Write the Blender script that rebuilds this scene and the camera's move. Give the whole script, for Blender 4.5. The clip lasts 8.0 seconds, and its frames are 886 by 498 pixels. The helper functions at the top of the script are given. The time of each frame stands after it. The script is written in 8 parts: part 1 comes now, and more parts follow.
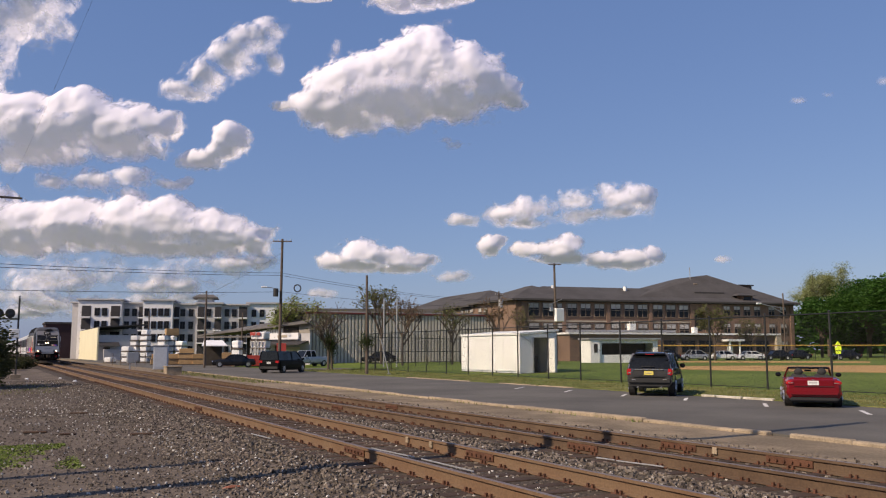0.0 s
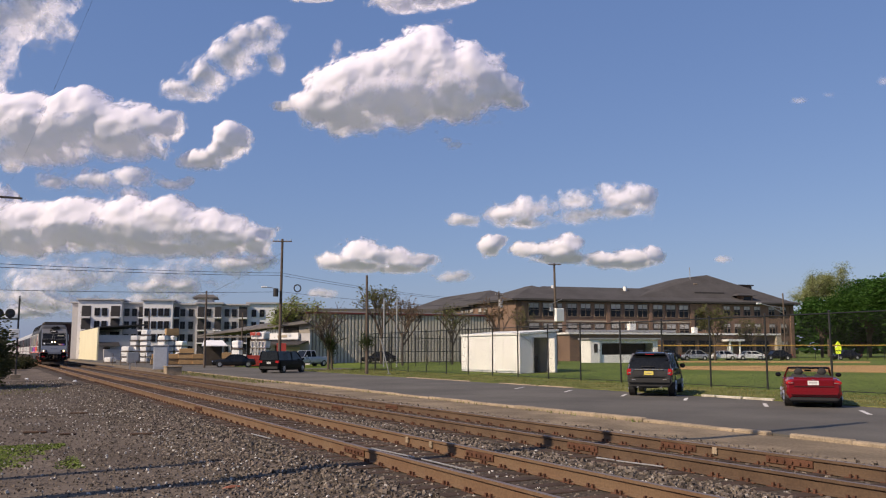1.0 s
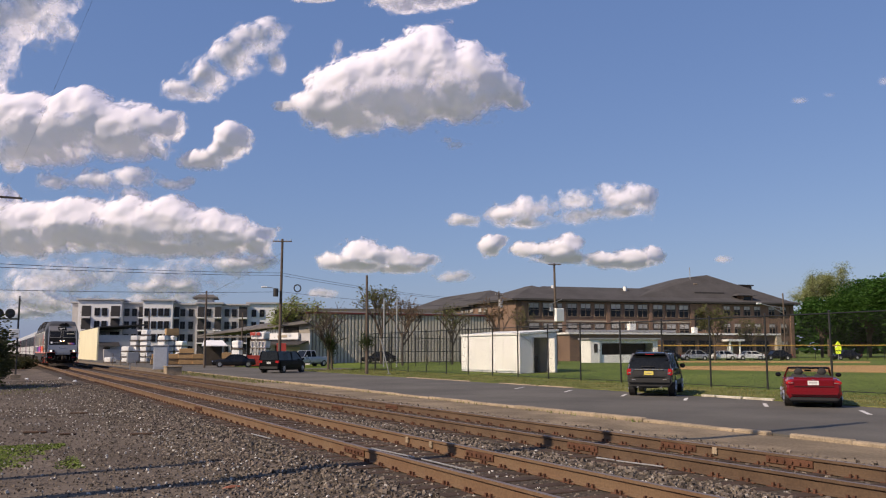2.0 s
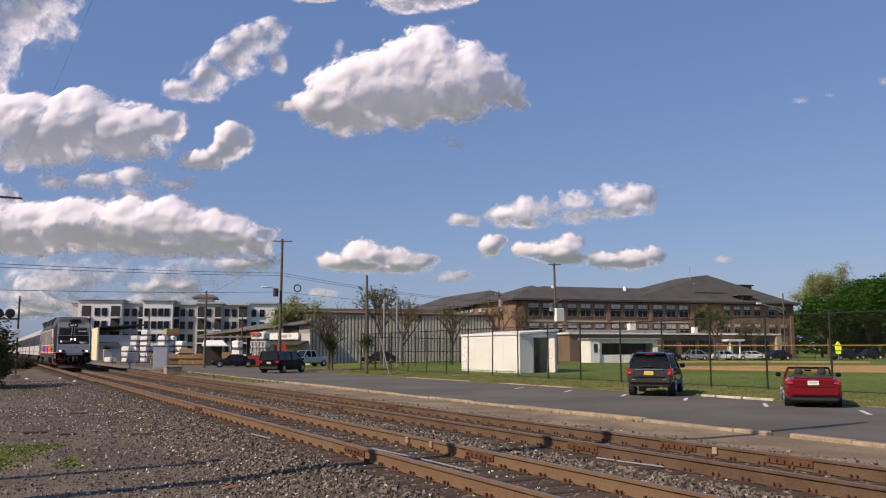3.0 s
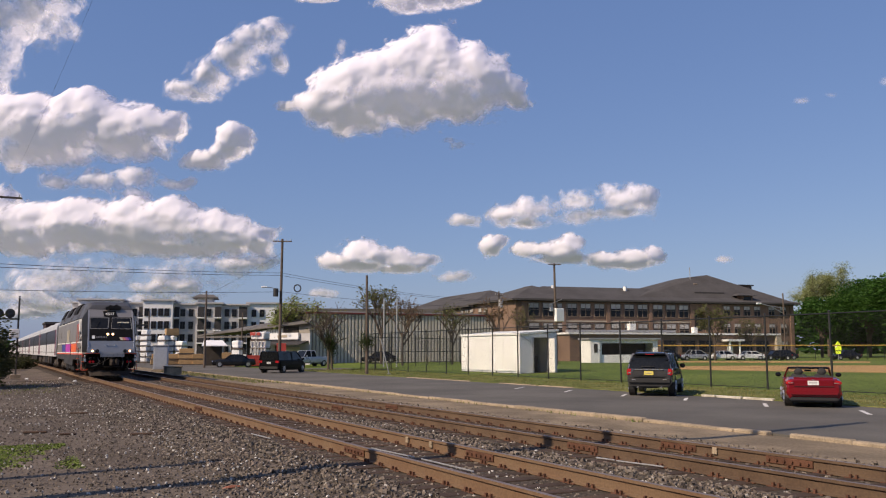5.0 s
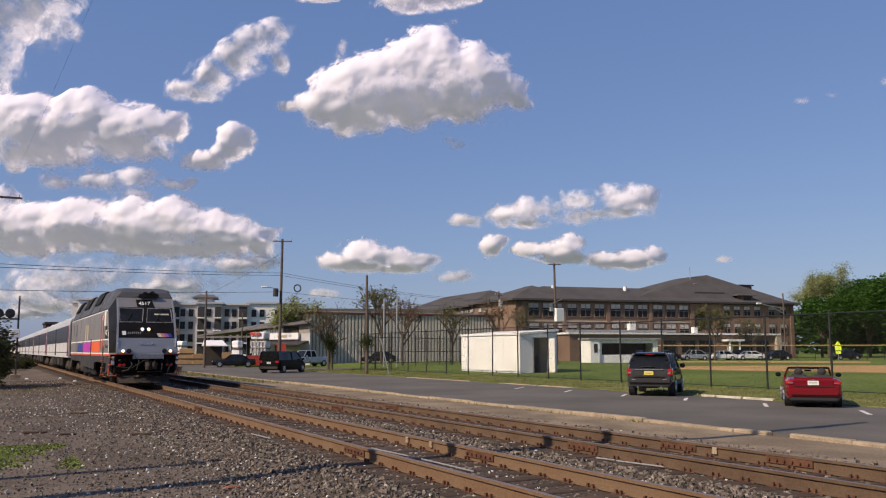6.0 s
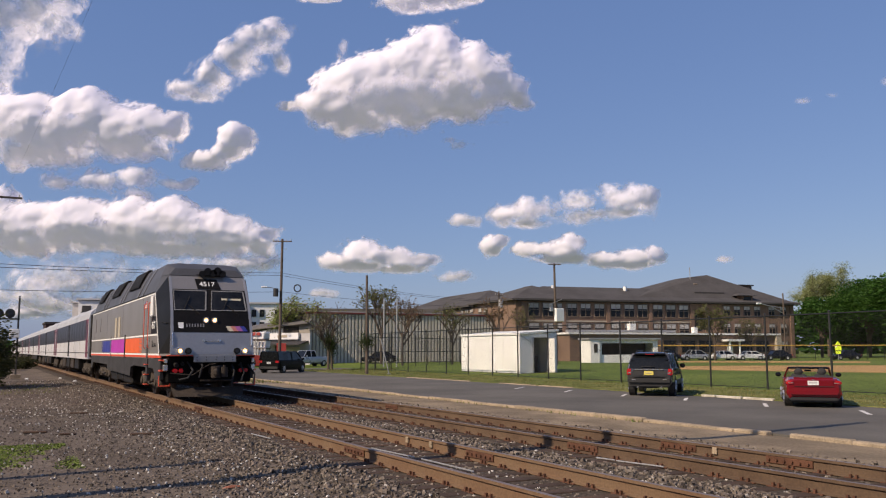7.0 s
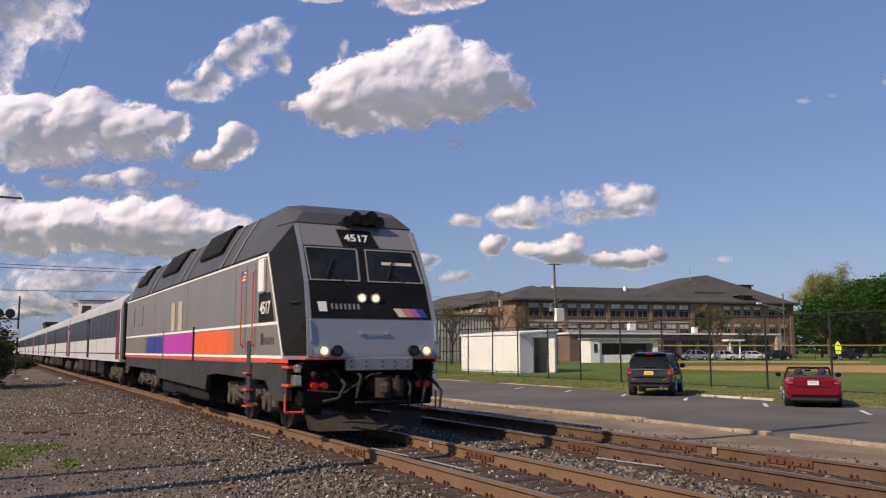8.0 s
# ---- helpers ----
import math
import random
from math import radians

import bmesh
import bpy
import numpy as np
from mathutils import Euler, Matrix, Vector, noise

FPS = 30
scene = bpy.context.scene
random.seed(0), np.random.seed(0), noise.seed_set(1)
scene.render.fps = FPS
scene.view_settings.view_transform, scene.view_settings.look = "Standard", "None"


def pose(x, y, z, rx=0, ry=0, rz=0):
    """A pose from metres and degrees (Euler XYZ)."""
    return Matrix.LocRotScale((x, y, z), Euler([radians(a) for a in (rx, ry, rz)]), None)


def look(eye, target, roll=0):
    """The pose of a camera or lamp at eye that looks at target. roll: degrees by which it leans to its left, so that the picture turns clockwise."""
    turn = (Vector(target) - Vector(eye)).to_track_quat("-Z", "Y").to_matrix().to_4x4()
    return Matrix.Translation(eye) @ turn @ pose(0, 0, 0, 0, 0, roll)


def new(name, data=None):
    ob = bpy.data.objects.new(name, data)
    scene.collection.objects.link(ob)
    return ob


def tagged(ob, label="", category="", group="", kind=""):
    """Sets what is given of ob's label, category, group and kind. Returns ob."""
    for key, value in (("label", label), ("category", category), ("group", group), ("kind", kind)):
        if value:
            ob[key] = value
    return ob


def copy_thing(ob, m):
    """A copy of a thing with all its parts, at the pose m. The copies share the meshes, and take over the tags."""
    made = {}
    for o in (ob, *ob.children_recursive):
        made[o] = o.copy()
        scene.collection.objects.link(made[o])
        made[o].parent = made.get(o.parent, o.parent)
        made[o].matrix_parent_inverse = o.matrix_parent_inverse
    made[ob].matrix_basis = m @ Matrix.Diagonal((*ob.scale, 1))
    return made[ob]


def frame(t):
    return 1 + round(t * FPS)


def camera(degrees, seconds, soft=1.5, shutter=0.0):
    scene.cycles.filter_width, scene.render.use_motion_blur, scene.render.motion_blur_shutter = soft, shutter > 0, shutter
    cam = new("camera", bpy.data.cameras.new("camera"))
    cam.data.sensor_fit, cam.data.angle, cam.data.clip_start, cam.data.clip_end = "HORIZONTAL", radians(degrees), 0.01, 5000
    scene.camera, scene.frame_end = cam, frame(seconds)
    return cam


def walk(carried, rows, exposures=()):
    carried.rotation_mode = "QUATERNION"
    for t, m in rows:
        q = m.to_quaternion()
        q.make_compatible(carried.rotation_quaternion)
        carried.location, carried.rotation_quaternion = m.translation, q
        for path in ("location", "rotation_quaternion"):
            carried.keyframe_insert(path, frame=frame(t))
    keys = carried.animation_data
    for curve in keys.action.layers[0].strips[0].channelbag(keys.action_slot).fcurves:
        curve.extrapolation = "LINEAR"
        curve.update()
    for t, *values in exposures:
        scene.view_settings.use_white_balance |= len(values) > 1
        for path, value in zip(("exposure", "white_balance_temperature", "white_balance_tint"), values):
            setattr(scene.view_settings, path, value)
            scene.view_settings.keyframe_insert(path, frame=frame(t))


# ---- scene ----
YAW, PITCH, EYE = 28.006, 6.806, Vector((0.0, 0.0, 1.55))
AIM = Vector((math.sin(radians(YAW)) * math.cos(radians(PITCH)), math.cos(radians(YAW)) * math.cos(radians(PITCH)), math.sin(radians(PITCH))))
cam = camera(55.214, 8.0, soft=1.15, shutter=0.15)
walk(cam, [(0.0, look(EYE, EYE + AIM, -0.11)), (8.0, look(EYE, EYE + AIM, -0.11))], exposures=[(0.0, -0.06, 7080, 14.5), (8.0, -0.06, 7080, 14.5)])

# ---- world and sun ----
SUN_EL, SUN_TO = radians(38.5), Vector((-0.993, -0.118, 0)).normalized()
world = bpy.data.worlds.new("sky")
scene.world = world
world.use_nodes = True
wn = world.node_tree.nodes
sky = wn.new("ShaderNodeTexSky")
sky.sky_type, sky.sun_disc = "NISHITA", False
sky.sun_elevation, sky.sun_rotation = SUN_EL, math.atan2(SUN_TO.x, SUN_TO.y)
sky.air_density, sky.dust_density, sky.ozone_density = 1.0, 0.9, 1.8
wn["Background"].inputs["Strength"].default_value = 0.092
tone = wn.new("ShaderNodeMixRGB")
tone.inputs[0].default_value, tone.inputs[2].default_value = 0.42, (1.5, 3.2, 8.3, 1)
world.node_tree.links.new(sky.outputs[0], tone.inputs[1])
world.node_tree.links.new(tone.outputs[0], wn["Background"].inputs["Color"])
sun = new("sun", bpy.data.lights.new("sun", "SUN"))
sun.data.energy, sun.data.angle, sun.data.color = 5.0, radians(0.53), (1.0, 0.875, 0.71)
SUN_DIR = Vector((SUN_TO.x * math.cos(SUN_EL), SUN_TO.y * math.cos(SUN_EL), math.sin(SUN_EL)))
sun.matrix_world = look(SUN_DIR * 200, (0, 0, 0))


# ---- materials ----
def mat(name, col, rough=0.6, metal=0.0, var=0.2, scale=1.5, fine=25.0, bump=0.0, rnd=0.0, island=0.0, col2=None, patch=0.5, spec=0.5, coat=0.0, emit=0.0, bscale=None):
    """A surface with stains at one scale and grain at another; rnd varies whole pieces, island joined ones."""
    m = bpy.data.materials.new(name)
    m.use_nodes = True
    nt = m.node_tree
    n, l = nt.nodes, nt.links
    b = n["Principled BSDF"]
    tc = n.new("ShaderNodeTexCoord")
    big, small = n.new("ShaderNodeTexNoise"), n.new("ShaderNodeTexNoise")
    big.inputs["Scale"].default_value, small.inputs["Scale"].default_value = scale, fine
    big.inputs["Detail"].default_value, small.inputs["Detail"].default_value = 5, 3
    l.new(tc.outputs["Object"], big.inputs["Vector"])
    l.new(tc.outputs["Object"], small.inputs["Vector"])
    mix = n.new("ShaderNodeMixRGB")
    mix.inputs[1].default_value = (*col, 1)
    mix.inputs[2].default_value = (*(col2 or [c * (1 - var) for c in col]), 1)
    ramp = n.new("ShaderNodeValToRGB")
    ramp.color_ramp.elements[0].position, ramp.color_ramp.elements[1].position = max(0.0, patch - 0.13), min(1.0, patch + 0.13)
    l.new(big.outputs["Fac"], ramp.inputs["Fac"])
    l.new(ramp.outputs["Color"], mix.inputs[0])
    hsv = n.new("ShaderNodeHueSaturation")
    l.new(mix.outputs[0], hsv.inputs["Color"])
    val = n.new("ShaderNodeMapRange")
    val.inputs["From Min"].default_value, val.inputs["From Max"].default_value = 0.25, 0.75
    val.inputs["To Min"].default_value, val.inputs["To Max"].default_value = 1 - var, 1 + var
    l.new(small.outputs["Fac"], val.inputs["Value"])
    last = val.outputs["Result"]
    for amount, node, out in ((rnd, "ShaderNodeObjectInfo", "Random"), (island, "ShaderNodeNewGeometry", "Random Per Island")):
        if amount:
            src, mr, mul = n.new(node), n.new("ShaderNodeMapRange"), n.new("ShaderNodeMath")
            mr.inputs["To Min"].default_value, mr.inputs["To Max"].default_value = 1 - amount, 1 + amount
            mul.operation = "MULTIPLY"
            l.new(src.outputs[out], mr.inputs["Value"])
            l.new(last, mul.inputs[0])
            l.new(mr.outputs["Result"], mul.inputs[1])
            last = mul.outputs[0]
    l.new(last, hsv.inputs["Value"])
    l.new(hsv.outputs["Color"], b.inputs["Base Color"])
    b.inputs["Metallic"].default_value = metal
    b.inputs["Specular IOR Level"].default_value = spec
    b.inputs["Coat Weight"].default_value = coat
    rr = n.new("ShaderNodeMapRange")
    rr.inputs["To Min"].default_value, rr.inputs["To Max"].default_value = max(0.02, rough - 0.1), min(1, rough + 0.1)
    l.new(big.outputs["Fac"], rr.inputs["Value"])
    l.new(rr.outputs["Result"], b.inputs["Roughness"])
    if bump:
        bp = n.new("ShaderNodeBump")
        bp.inputs["Strength"].default_value, bp.inputs["Distance"].default_value = bump, 0.6 / (bscale or fine)
        l.new(small.outputs["Fac"], bp.inputs["Height"])
        l.new(bp.outputs["Normal"], b.inputs["Normal"])
    if emit:
        b.inputs["Emission Color"].default_value = (*col, 1)
        b.inputs["Emission Strength"].default_value = emit
    return m


M = {
    "gravel": mat("compacted_gravel", (0.148, 0.118, 0.094), 0.95, 0, 0.34, 0.35, 14, 0.8, col2=(0.095, 0.074, 0.058), spec=0.2),
    "ballast": mat("ballast_bed", (0.085, 0.066, 0.05), 0.95, 0, 0.45, 0.8, 22, 1.0, col2=(0.06, 0.047, 0.037), spec=0.2),
    "stone": mat("crushed_stone", (0.15, 0.124, 0.098), 0.85, 0, 0.25, 2.0, 40, 0.2, island=0.75, col2=(0.125, 0.1, 0.085), spec=0.3),
    "palestone": mat("pale_quartz_stone", (0.55, 0.52, 0.48), 0.6, 0, 0.2, 2.0, 40, 0.1, island=0.4),
    "shoulder": mat("sandy_shoulder", (0.265, 0.205, 0.138), 0.95, 0, 0.35, 0.7, 16, 0.8, col2=(0.165, 0.128, 0.088), spec=0.2),
    "asphalt": mat("worn_asphalt", (0.127, 0.116, 0.1), 0.9, 0, 0.22, 0.22, 30, 0.25, col2=(0.088, 0.081, 0.071), spec=0.3),
    "grass": mat("mown_grass", (0.135, 0.172, 0.036), 0.9, 0, 0.4, 0.12, 5, 0.5, col2=(0.092, 0.135, 0.026), spec=0.15),
    "verge": mat("dry_verge", (0.165, 0.165, 0.055), 0.95, 0, 0.4, 0.6, 9, 0.6, col2=(0.1, 0.12, 0.032), spec=0.15),
    "blade": mat("grass_blades", (0.1, 0.135, 0.032), 0.8, 0, 0.3, 0.7, 9, 0, island=0.5, col2=(0.18, 0.155, 0.06), spec=0.2),
    "weed": mat("green_weeds", (0.14, 0.18, 0.045), 0.8, 0, 0.25, 1.2, 9, 0, island=0.35, col2=(0.13, 0.17, 0.04), spec=0.15),
    "dirt": mat("infield_dirt", (0.47, 0.29, 0.125), 0.95, 0, 0.15, 0.2, 6, 0.3, spec=0.1),
    "concrete": mat("old_concrete", (0.37, 0.29, 0.2), 0.95, 0, 0.3, 1.6, 26, 0.8, col2=(0.25, 0.2, 0.14), spec=0.3),
    "palekerb": mat("whitewashed_kerb", (0.56, 0.52, 0.44), 0.9, 0, 0.3, 2.2, 22, 0.6, col2=(0.34, 0.3, 0.22)),
    "road_paint": mat("white_road_paint", (0.75, 0.73, 0.7), 0.8, 0, 0.3, 4, 40, 0.2, col2=(0.4, 0.39, 0.38)),
    "rail": mat("rusty_rail_steel", (0.165, 0.103, 0.058), 0.8, 0.05, 0.25, 1.6, 35, 0.3, col2=(0.15, 0.085, 0.046)),
    "rail_dull": mat("dark_rusty_rail_steel", (0.12, 0.075, 0.044), 0.85, 0.05, 0.25, 1.6, 35, 0.3, col2=(0.09, 0.054, 0.032)),
    "railtop": mat("worn_rail_head", (0.24, 0.18, 0.15), 0.5, 0.4, 0.15, 1.0, 60, 0.1),
    "rust": mat("dark_rust", (0.13, 0.055, 0.03), 0.9, 0.1, 0.35, 5, 60, 0.4),
    "tie": mat("creosote_timber", (0.072, 0.04, 0.024), 0.9, 0, 0.4, 3, 40, 0.6, rnd=0.35, island=0.3),
    "silver": mat("brushed_silver_paint", (0.27, 0.25, 0.235), 0.38, 0.35, 0.05, 0.5, 18, 0.02),
    "nose": mat("silver_nose_paint", (0.32, 0.32, 0.33), 0.34, 0.35, 0.05, 0.7, 16, 0.02),
    "roofgrey": mat("dark_grey_roof_paint", (0.075, 0.073, 0.075), 0.5, 0.1, 0.15, 0.8, 14, 0.05),
    "black": mat("gloss_black_paint", (0.013, 0.011, 0.009), 0.42, 0, 0.3, 0.9, 12, spec=0.16),
    "skirt": mat("underframe_grey", (0.042, 0.04, 0.04), 0.65, 0.1, 0.3, 1.2, 14, 0.1),
    "grime": mat("oily_black_steel", (0.014, 0.012, 0.011), 0.7, 0.3, 0.5, 3, 20, 0.4),
    "brownsteel": mat("dusty_brown_steel", (0.04, 0.029, 0.022), 0.85, 0.1, 0.35, 2.5, 20, 0.3),
    "wheelsteel": mat("wheel_steel", (0.12, 0.095, 0.08), 0.55, 0.6, 0.3, 4, 30, 0.2),
    "white": mat("white_paint", (0.78, 0.77, 0.74), 0.5, 0, 0.06, 1.2, 20),
    "orange": mat("orange_paint", (0.78, 0.13, 0.035), 0.45, 0, 0.08, 1.5, 20),
    "orangered": mat("safety_orange_paint", (0.68, 0.085, 0.04), 0.5, 0, 0.12, 2.5, 20),
    "magenta": mat("magenta_paint", (0.46, 0.045, 0.38), 0.45, 0, 0.08, 1.5, 20),
    "blue": mat("blue_paint", (0.035, 0.045, 0.26), 0.45, 0, 0.1, 1.5, 20),
    "cream": mat("cream_panel", (0.62, 0.55, 0.4), 0.6, 0, 0.12, 1.5, 20),
    "glass": mat("cab_glass", (0.018, 0.018, 0.018), 0.12, 0, 0.4, 0.9, 5, spec=0.3),
    "frame_metal": mat("dull_window_frame", (0.3, 0.285, 0.26), 0.5, 0.3, 0.15, 3, 25),
    "coachglass": mat("coach_glass", (0.036, 0.031, 0.034), 0.3, 0, 0.3, 0.8, 6, spec=0.14),
    "coachwhite": mat("stainless_coach_panel", (0.7, 0.69, 0.69), 0.4, 0.25, 0.06, 0.3, 12),
    "coachband": mat("dark_window_band", (0.05, 0.042, 0.055), 0.4, 0, 0.2, 0.5, 9),
    "coachroof": mat("ribbed_coach_roof", (0.5, 0.5, 0.5), 0.5, 0.3, 0.15, 0.7, 12),
    "maroon": mat("maroon_door", (0.16, 0.03, 0.06), 0.5, 0, 0.15, 1, 12),
    "bogiesteel": mat("dusty_bogie_steel", (0.075, 0.06, 0.048), 0.8, 0.1, 0.4, 2.5, 18, 0.3),
    "nose_shade": mat("shade_black_steel", (0.006, 0.0055, 0.005), 0.85, 0, 0.5, 3, 20, 0.3, spec=0.15),
    "louvrepaint": mat("dull_cream_louvre", (0.45, 0.4, 0.31), 0.6, 0, 0.15, 1.5, 20),
    "salmon": mat("salmon_paint", (0.55, 0.2, 0.16), 0.45, 0, 0.08, 1.5, 20),
    "mauve": mat("mauve_paint", (0.36, 0.12, 0.34), 0.45, 0, 0.08, 1.5, 20),
    "lamp": mat("lit_headlamp", (1.0, 0.5, 0.16), 0.3, 0, 0.0, 1, 5, emit=1.4),
    "bulb": mat("bright_bulb", (1.0, 0.72, 0.4), 0.3, 0, 0.0, 1, 5, emit=40.0),
    "lens": mat("dark_lens", (0.03, 0.03, 0.035), 0.15, 0, 0.2, 4, 20),
    "redlens": mat("red_lens", (0.5, 0.01, 0.015), 0.2, 0, 0.1, 4, 20),
    "chrome": mat("bright_steel", (0.65, 0.65, 0.66), 0.25, 0.9, 0.08, 4, 30),
    "fadedmark": mat("faded_orange_paint", (0.36, 0.13, 0.075), 0.9, 0, 0.3, 5, 30, 0.2),
    "rubber": mat("tyre_rubber", (0.018, 0.018, 0.019), 0.85, 0, 0.25, 6, 40, 0.2),
}


# ---- mesh helpers ----
def part(name, bm, material, parent=None, label="", smooth=False):
    """One mesh object under a thing or under a part."""
    me = bpy.data.meshes.new(name)
    bmesh.ops.recalc_face_normals(bm, faces=bm.faces[:])
    bm.to_mesh(me)
    bm.free()
    me.materials.append(material)
    if smooth:
        for p in me.polygons:
            p.use_smooth = True
    ob = new(name, me)
    ob.parent = parent
    if label:
        ob["label"] = label
    return ob


def shared(name, me, parent, m):
    ob = new(name, me)
    ob.parent, ob.matrix_basis = parent, m
    return ob


def thing(name, label, category, m=None, group="", kind=""):
    ob = new(name)
    ob.empty_display_size = 0.3
    if m is not None:
        ob.matrix_basis = m
    return tagged(ob, label, category, group, kind)


def B():
    return bmesh.new()


def box(bm, x0, x1, y0, y1, z0, z1, bevel=0.0, m=None):
    made = bmesh.ops.create_cube(bm, size=1)["verts"]
    s = Matrix.Translation(((x0 + x1) / 2, (y0 + y1) / 2, (z0 + z1) / 2)) @ Matrix.Diagonal((abs(x1 - x0), abs(y1 - y0), abs(z1 - z0), 1))
    bmesh.ops.transform(bm, matrix=(m @ s) if m else s, verts=made)
    if bevel:
        edges = list({e for v in made for e in v.link_edges})
        bmesh.ops.bevel(bm, geom=edges, offset=bevel, segments=1, affect="EDGES")
    return bm


def rod(bm, a, b, r, r2=None, seg=8):
    a, b = Vector(a), Vector(b)
    d = b - a
    m = Matrix.Translation((a + b) / 2) @ d.to_track_quat("Z", "Y").to_matrix().to_4x4()
    bmesh.ops.create_cone(bm, cap_ends=True, segments=seg, radius1=r, radius2=r if r2 is None else r2, depth=d.length, matrix=m)
    return bm


def tube(bm, pts, r, seg=6):
    for a, b in zip(pts, pts[1:]):
        rod(bm, a, b, r, seg=seg)
    return bm


def prism(bm, poly, axis, a, b):
    """A closed prism: poly in the two other axes (in x, y, z order), from a to b along the axis."""
    def at(p, v):
        return Vector((v, p[0], p[1]) if axis == 0 else (p[0], v, p[1]) if axis == 1 else (p[0], p[1], v))
    lo, hi = [bm.verts.new(at(p, a)) for p in poly], [bm.verts.new(at(p, b)) for p in poly]
    k = len(poly)
    bm.faces.new(lo)
    bm.faces.new(hi[::-1])
    for i in range(k):
        bm.faces.new((lo[i], hi[i], hi[(i + 1) % k], lo[(i + 1) % k]))
    return bm


def hull(bm, pts):
    vs = [bm.verts.new(p) for p in pts]
    out = bmesh.ops.convex_hull(bm, input=vs)
    bmesh.ops.delete(bm, geom=[g for g in out["geom_interior"] if isinstance(g, bmesh.types.BMVert)], context="VERTS")
    return bm


def mesh_from(name, verts, faces, material, smooth=False):
    """A mesh from arrays: verts (n, 3), faces (m, k)."""
    me = bpy.data.meshes.new(name)
    verts, faces = np.asarray(verts, np.float32), np.asarray(faces, np.int32)
    me.vertices.add(len(verts))
    me.vertices.foreach_set("co", verts.ravel())
    me.loops.add(faces.size)
    me.loops.foreach_set("vertex_index", faces.ravel())
    me.polygons.add(len(faces))
    me.polygons.foreach_set("loop_start", np.arange(len(faces), dtype=np.int32) * faces.shape[1])
    me.polygons.foreach_set("use_smooth", np.full(len(faces), smooth))
    me.update(calc_edges=True)
    me.validate()
    me.materials.append(material)
    return me


CUBE_V = np.array([(x, y, z) for x in (-1, 1) for y in (-1, 1) for z in (-1, 1)], float)
CUBE_F = np.array([(0, 1, 3, 2), (4, 6, 7, 5), (0, 4, 5, 1), (2, 3, 7, 6), (0, 2, 6, 4), (1, 5, 7, 3)])


def scatter(name, base_v, base_f, pos, size, rng, material, jitter=0.0, flat=False, smooth=False, lean=0.5):
    """Many small pieces in one mesh, each turned at random."""
    n, k = len(pos), len(base_v)
    v = np.repeat(base_v[None], n, 0) * size[:, None, :]
    if jitter:
        v = v * (1 + rng.uniform(-jitter, jitter, v.shape))
    a = rng.uniform(0, 2 * np.pi, n)
    if not flat:
        tilt = rng.normal(0, lean, n)
        c, s = np.cos(tilt)[:, None], np.sin(tilt)[:, None]
        v = np.stack([v[..., 0], v[..., 1] * c - v[..., 2] * s, v[..., 1] * s + v[..., 2] * c], -1)
    c, s = np.cos(a)[:, None], np.sin(a)[:, None]
    v = np.stack([v[..., 0] * c - v[..., 1] * s, v[..., 0] * s + v[..., 1] * c, v[..., 2]], -1) + pos[:, None, :]
    f = base_f[None] + (np.arange(n) * k)[:, None, None]
    return mesh_from(name, v.reshape(-1, 3), f.reshape(-1, base_f.shape[1]), material, smooth)


# ---- ground, tracks, parking lot ----
TRACKS = (6.161, 9.783)
GAUGE = 1.505


PROFILE_X = [-3, 3.2, 4.2, 4.6, 11.4, 12.2, 13.2, 15.08, 15.3, 31, 42, 3000]
PROFILE_Z = [-0.27, -0.27, -0.215, -0.203, -0.203, -0.25, -0.3, -0.315, -0.33, -0.31, -0.04, -0.04]
LOT = -0.28


def ground_height(x):
    return float(np.interp(x, PROFILE_X, PROFILE_Z))


def build_ground():
    xs = [-2500, -600, -150, -40, -12, -6, -3, 0, 2, 3.2, 4.2, 4.6, 6, 8, 10, 11.4, 12.2, 13.2, 15.08, 15.3, 22.3, 31, 33, 36, 39, 42, 200, 700, 2500]
    ys = [-600, -100, -30, 0, 5, 10, 15, 20, 30, 45, 60, 90, 150, 300, 800, 4800]
    bm = B()
    grid = [[bm.verts.new((x, y, ground_height(x))) for y in ys] for x in xs]
    for i in range(len(xs) - 1):
        for j in range(len(ys) - 1):
            f = bm.faces.new((grid[i][j], grid[i + 1][j], grid[i + 1][j + 1], grid[i][j + 1]))
            mid = (xs[i] + xs[i + 1]) / 2
            f.material_index = 0 if -40 < mid < 4.2 else 1 if 4.2 <= mid < 11.8 else 2 if 11.8 <= mid < 15.3 else 3
    ob = part("ground", bm, M["gravel"])
    for k in ("ballast", "shoulder", "grass"):
        ob.data.materials.append(M[k])
    tagged(ob, "gravel yard, ballast bed and mown grass reaching the horizon", "ground", kind="structure")


RAIL = [(-0.036, 0), (-0.036, -0.038), (-0.009, -0.05), (-0.009, -0.16), (-0.07, -0.178), (-0.07, -0.192), (0.07, -0.192), (0.07, -0.178), (0.009, -0.16), (0.009, -0.05), (0.036, -0.038), (0.036, 0)]


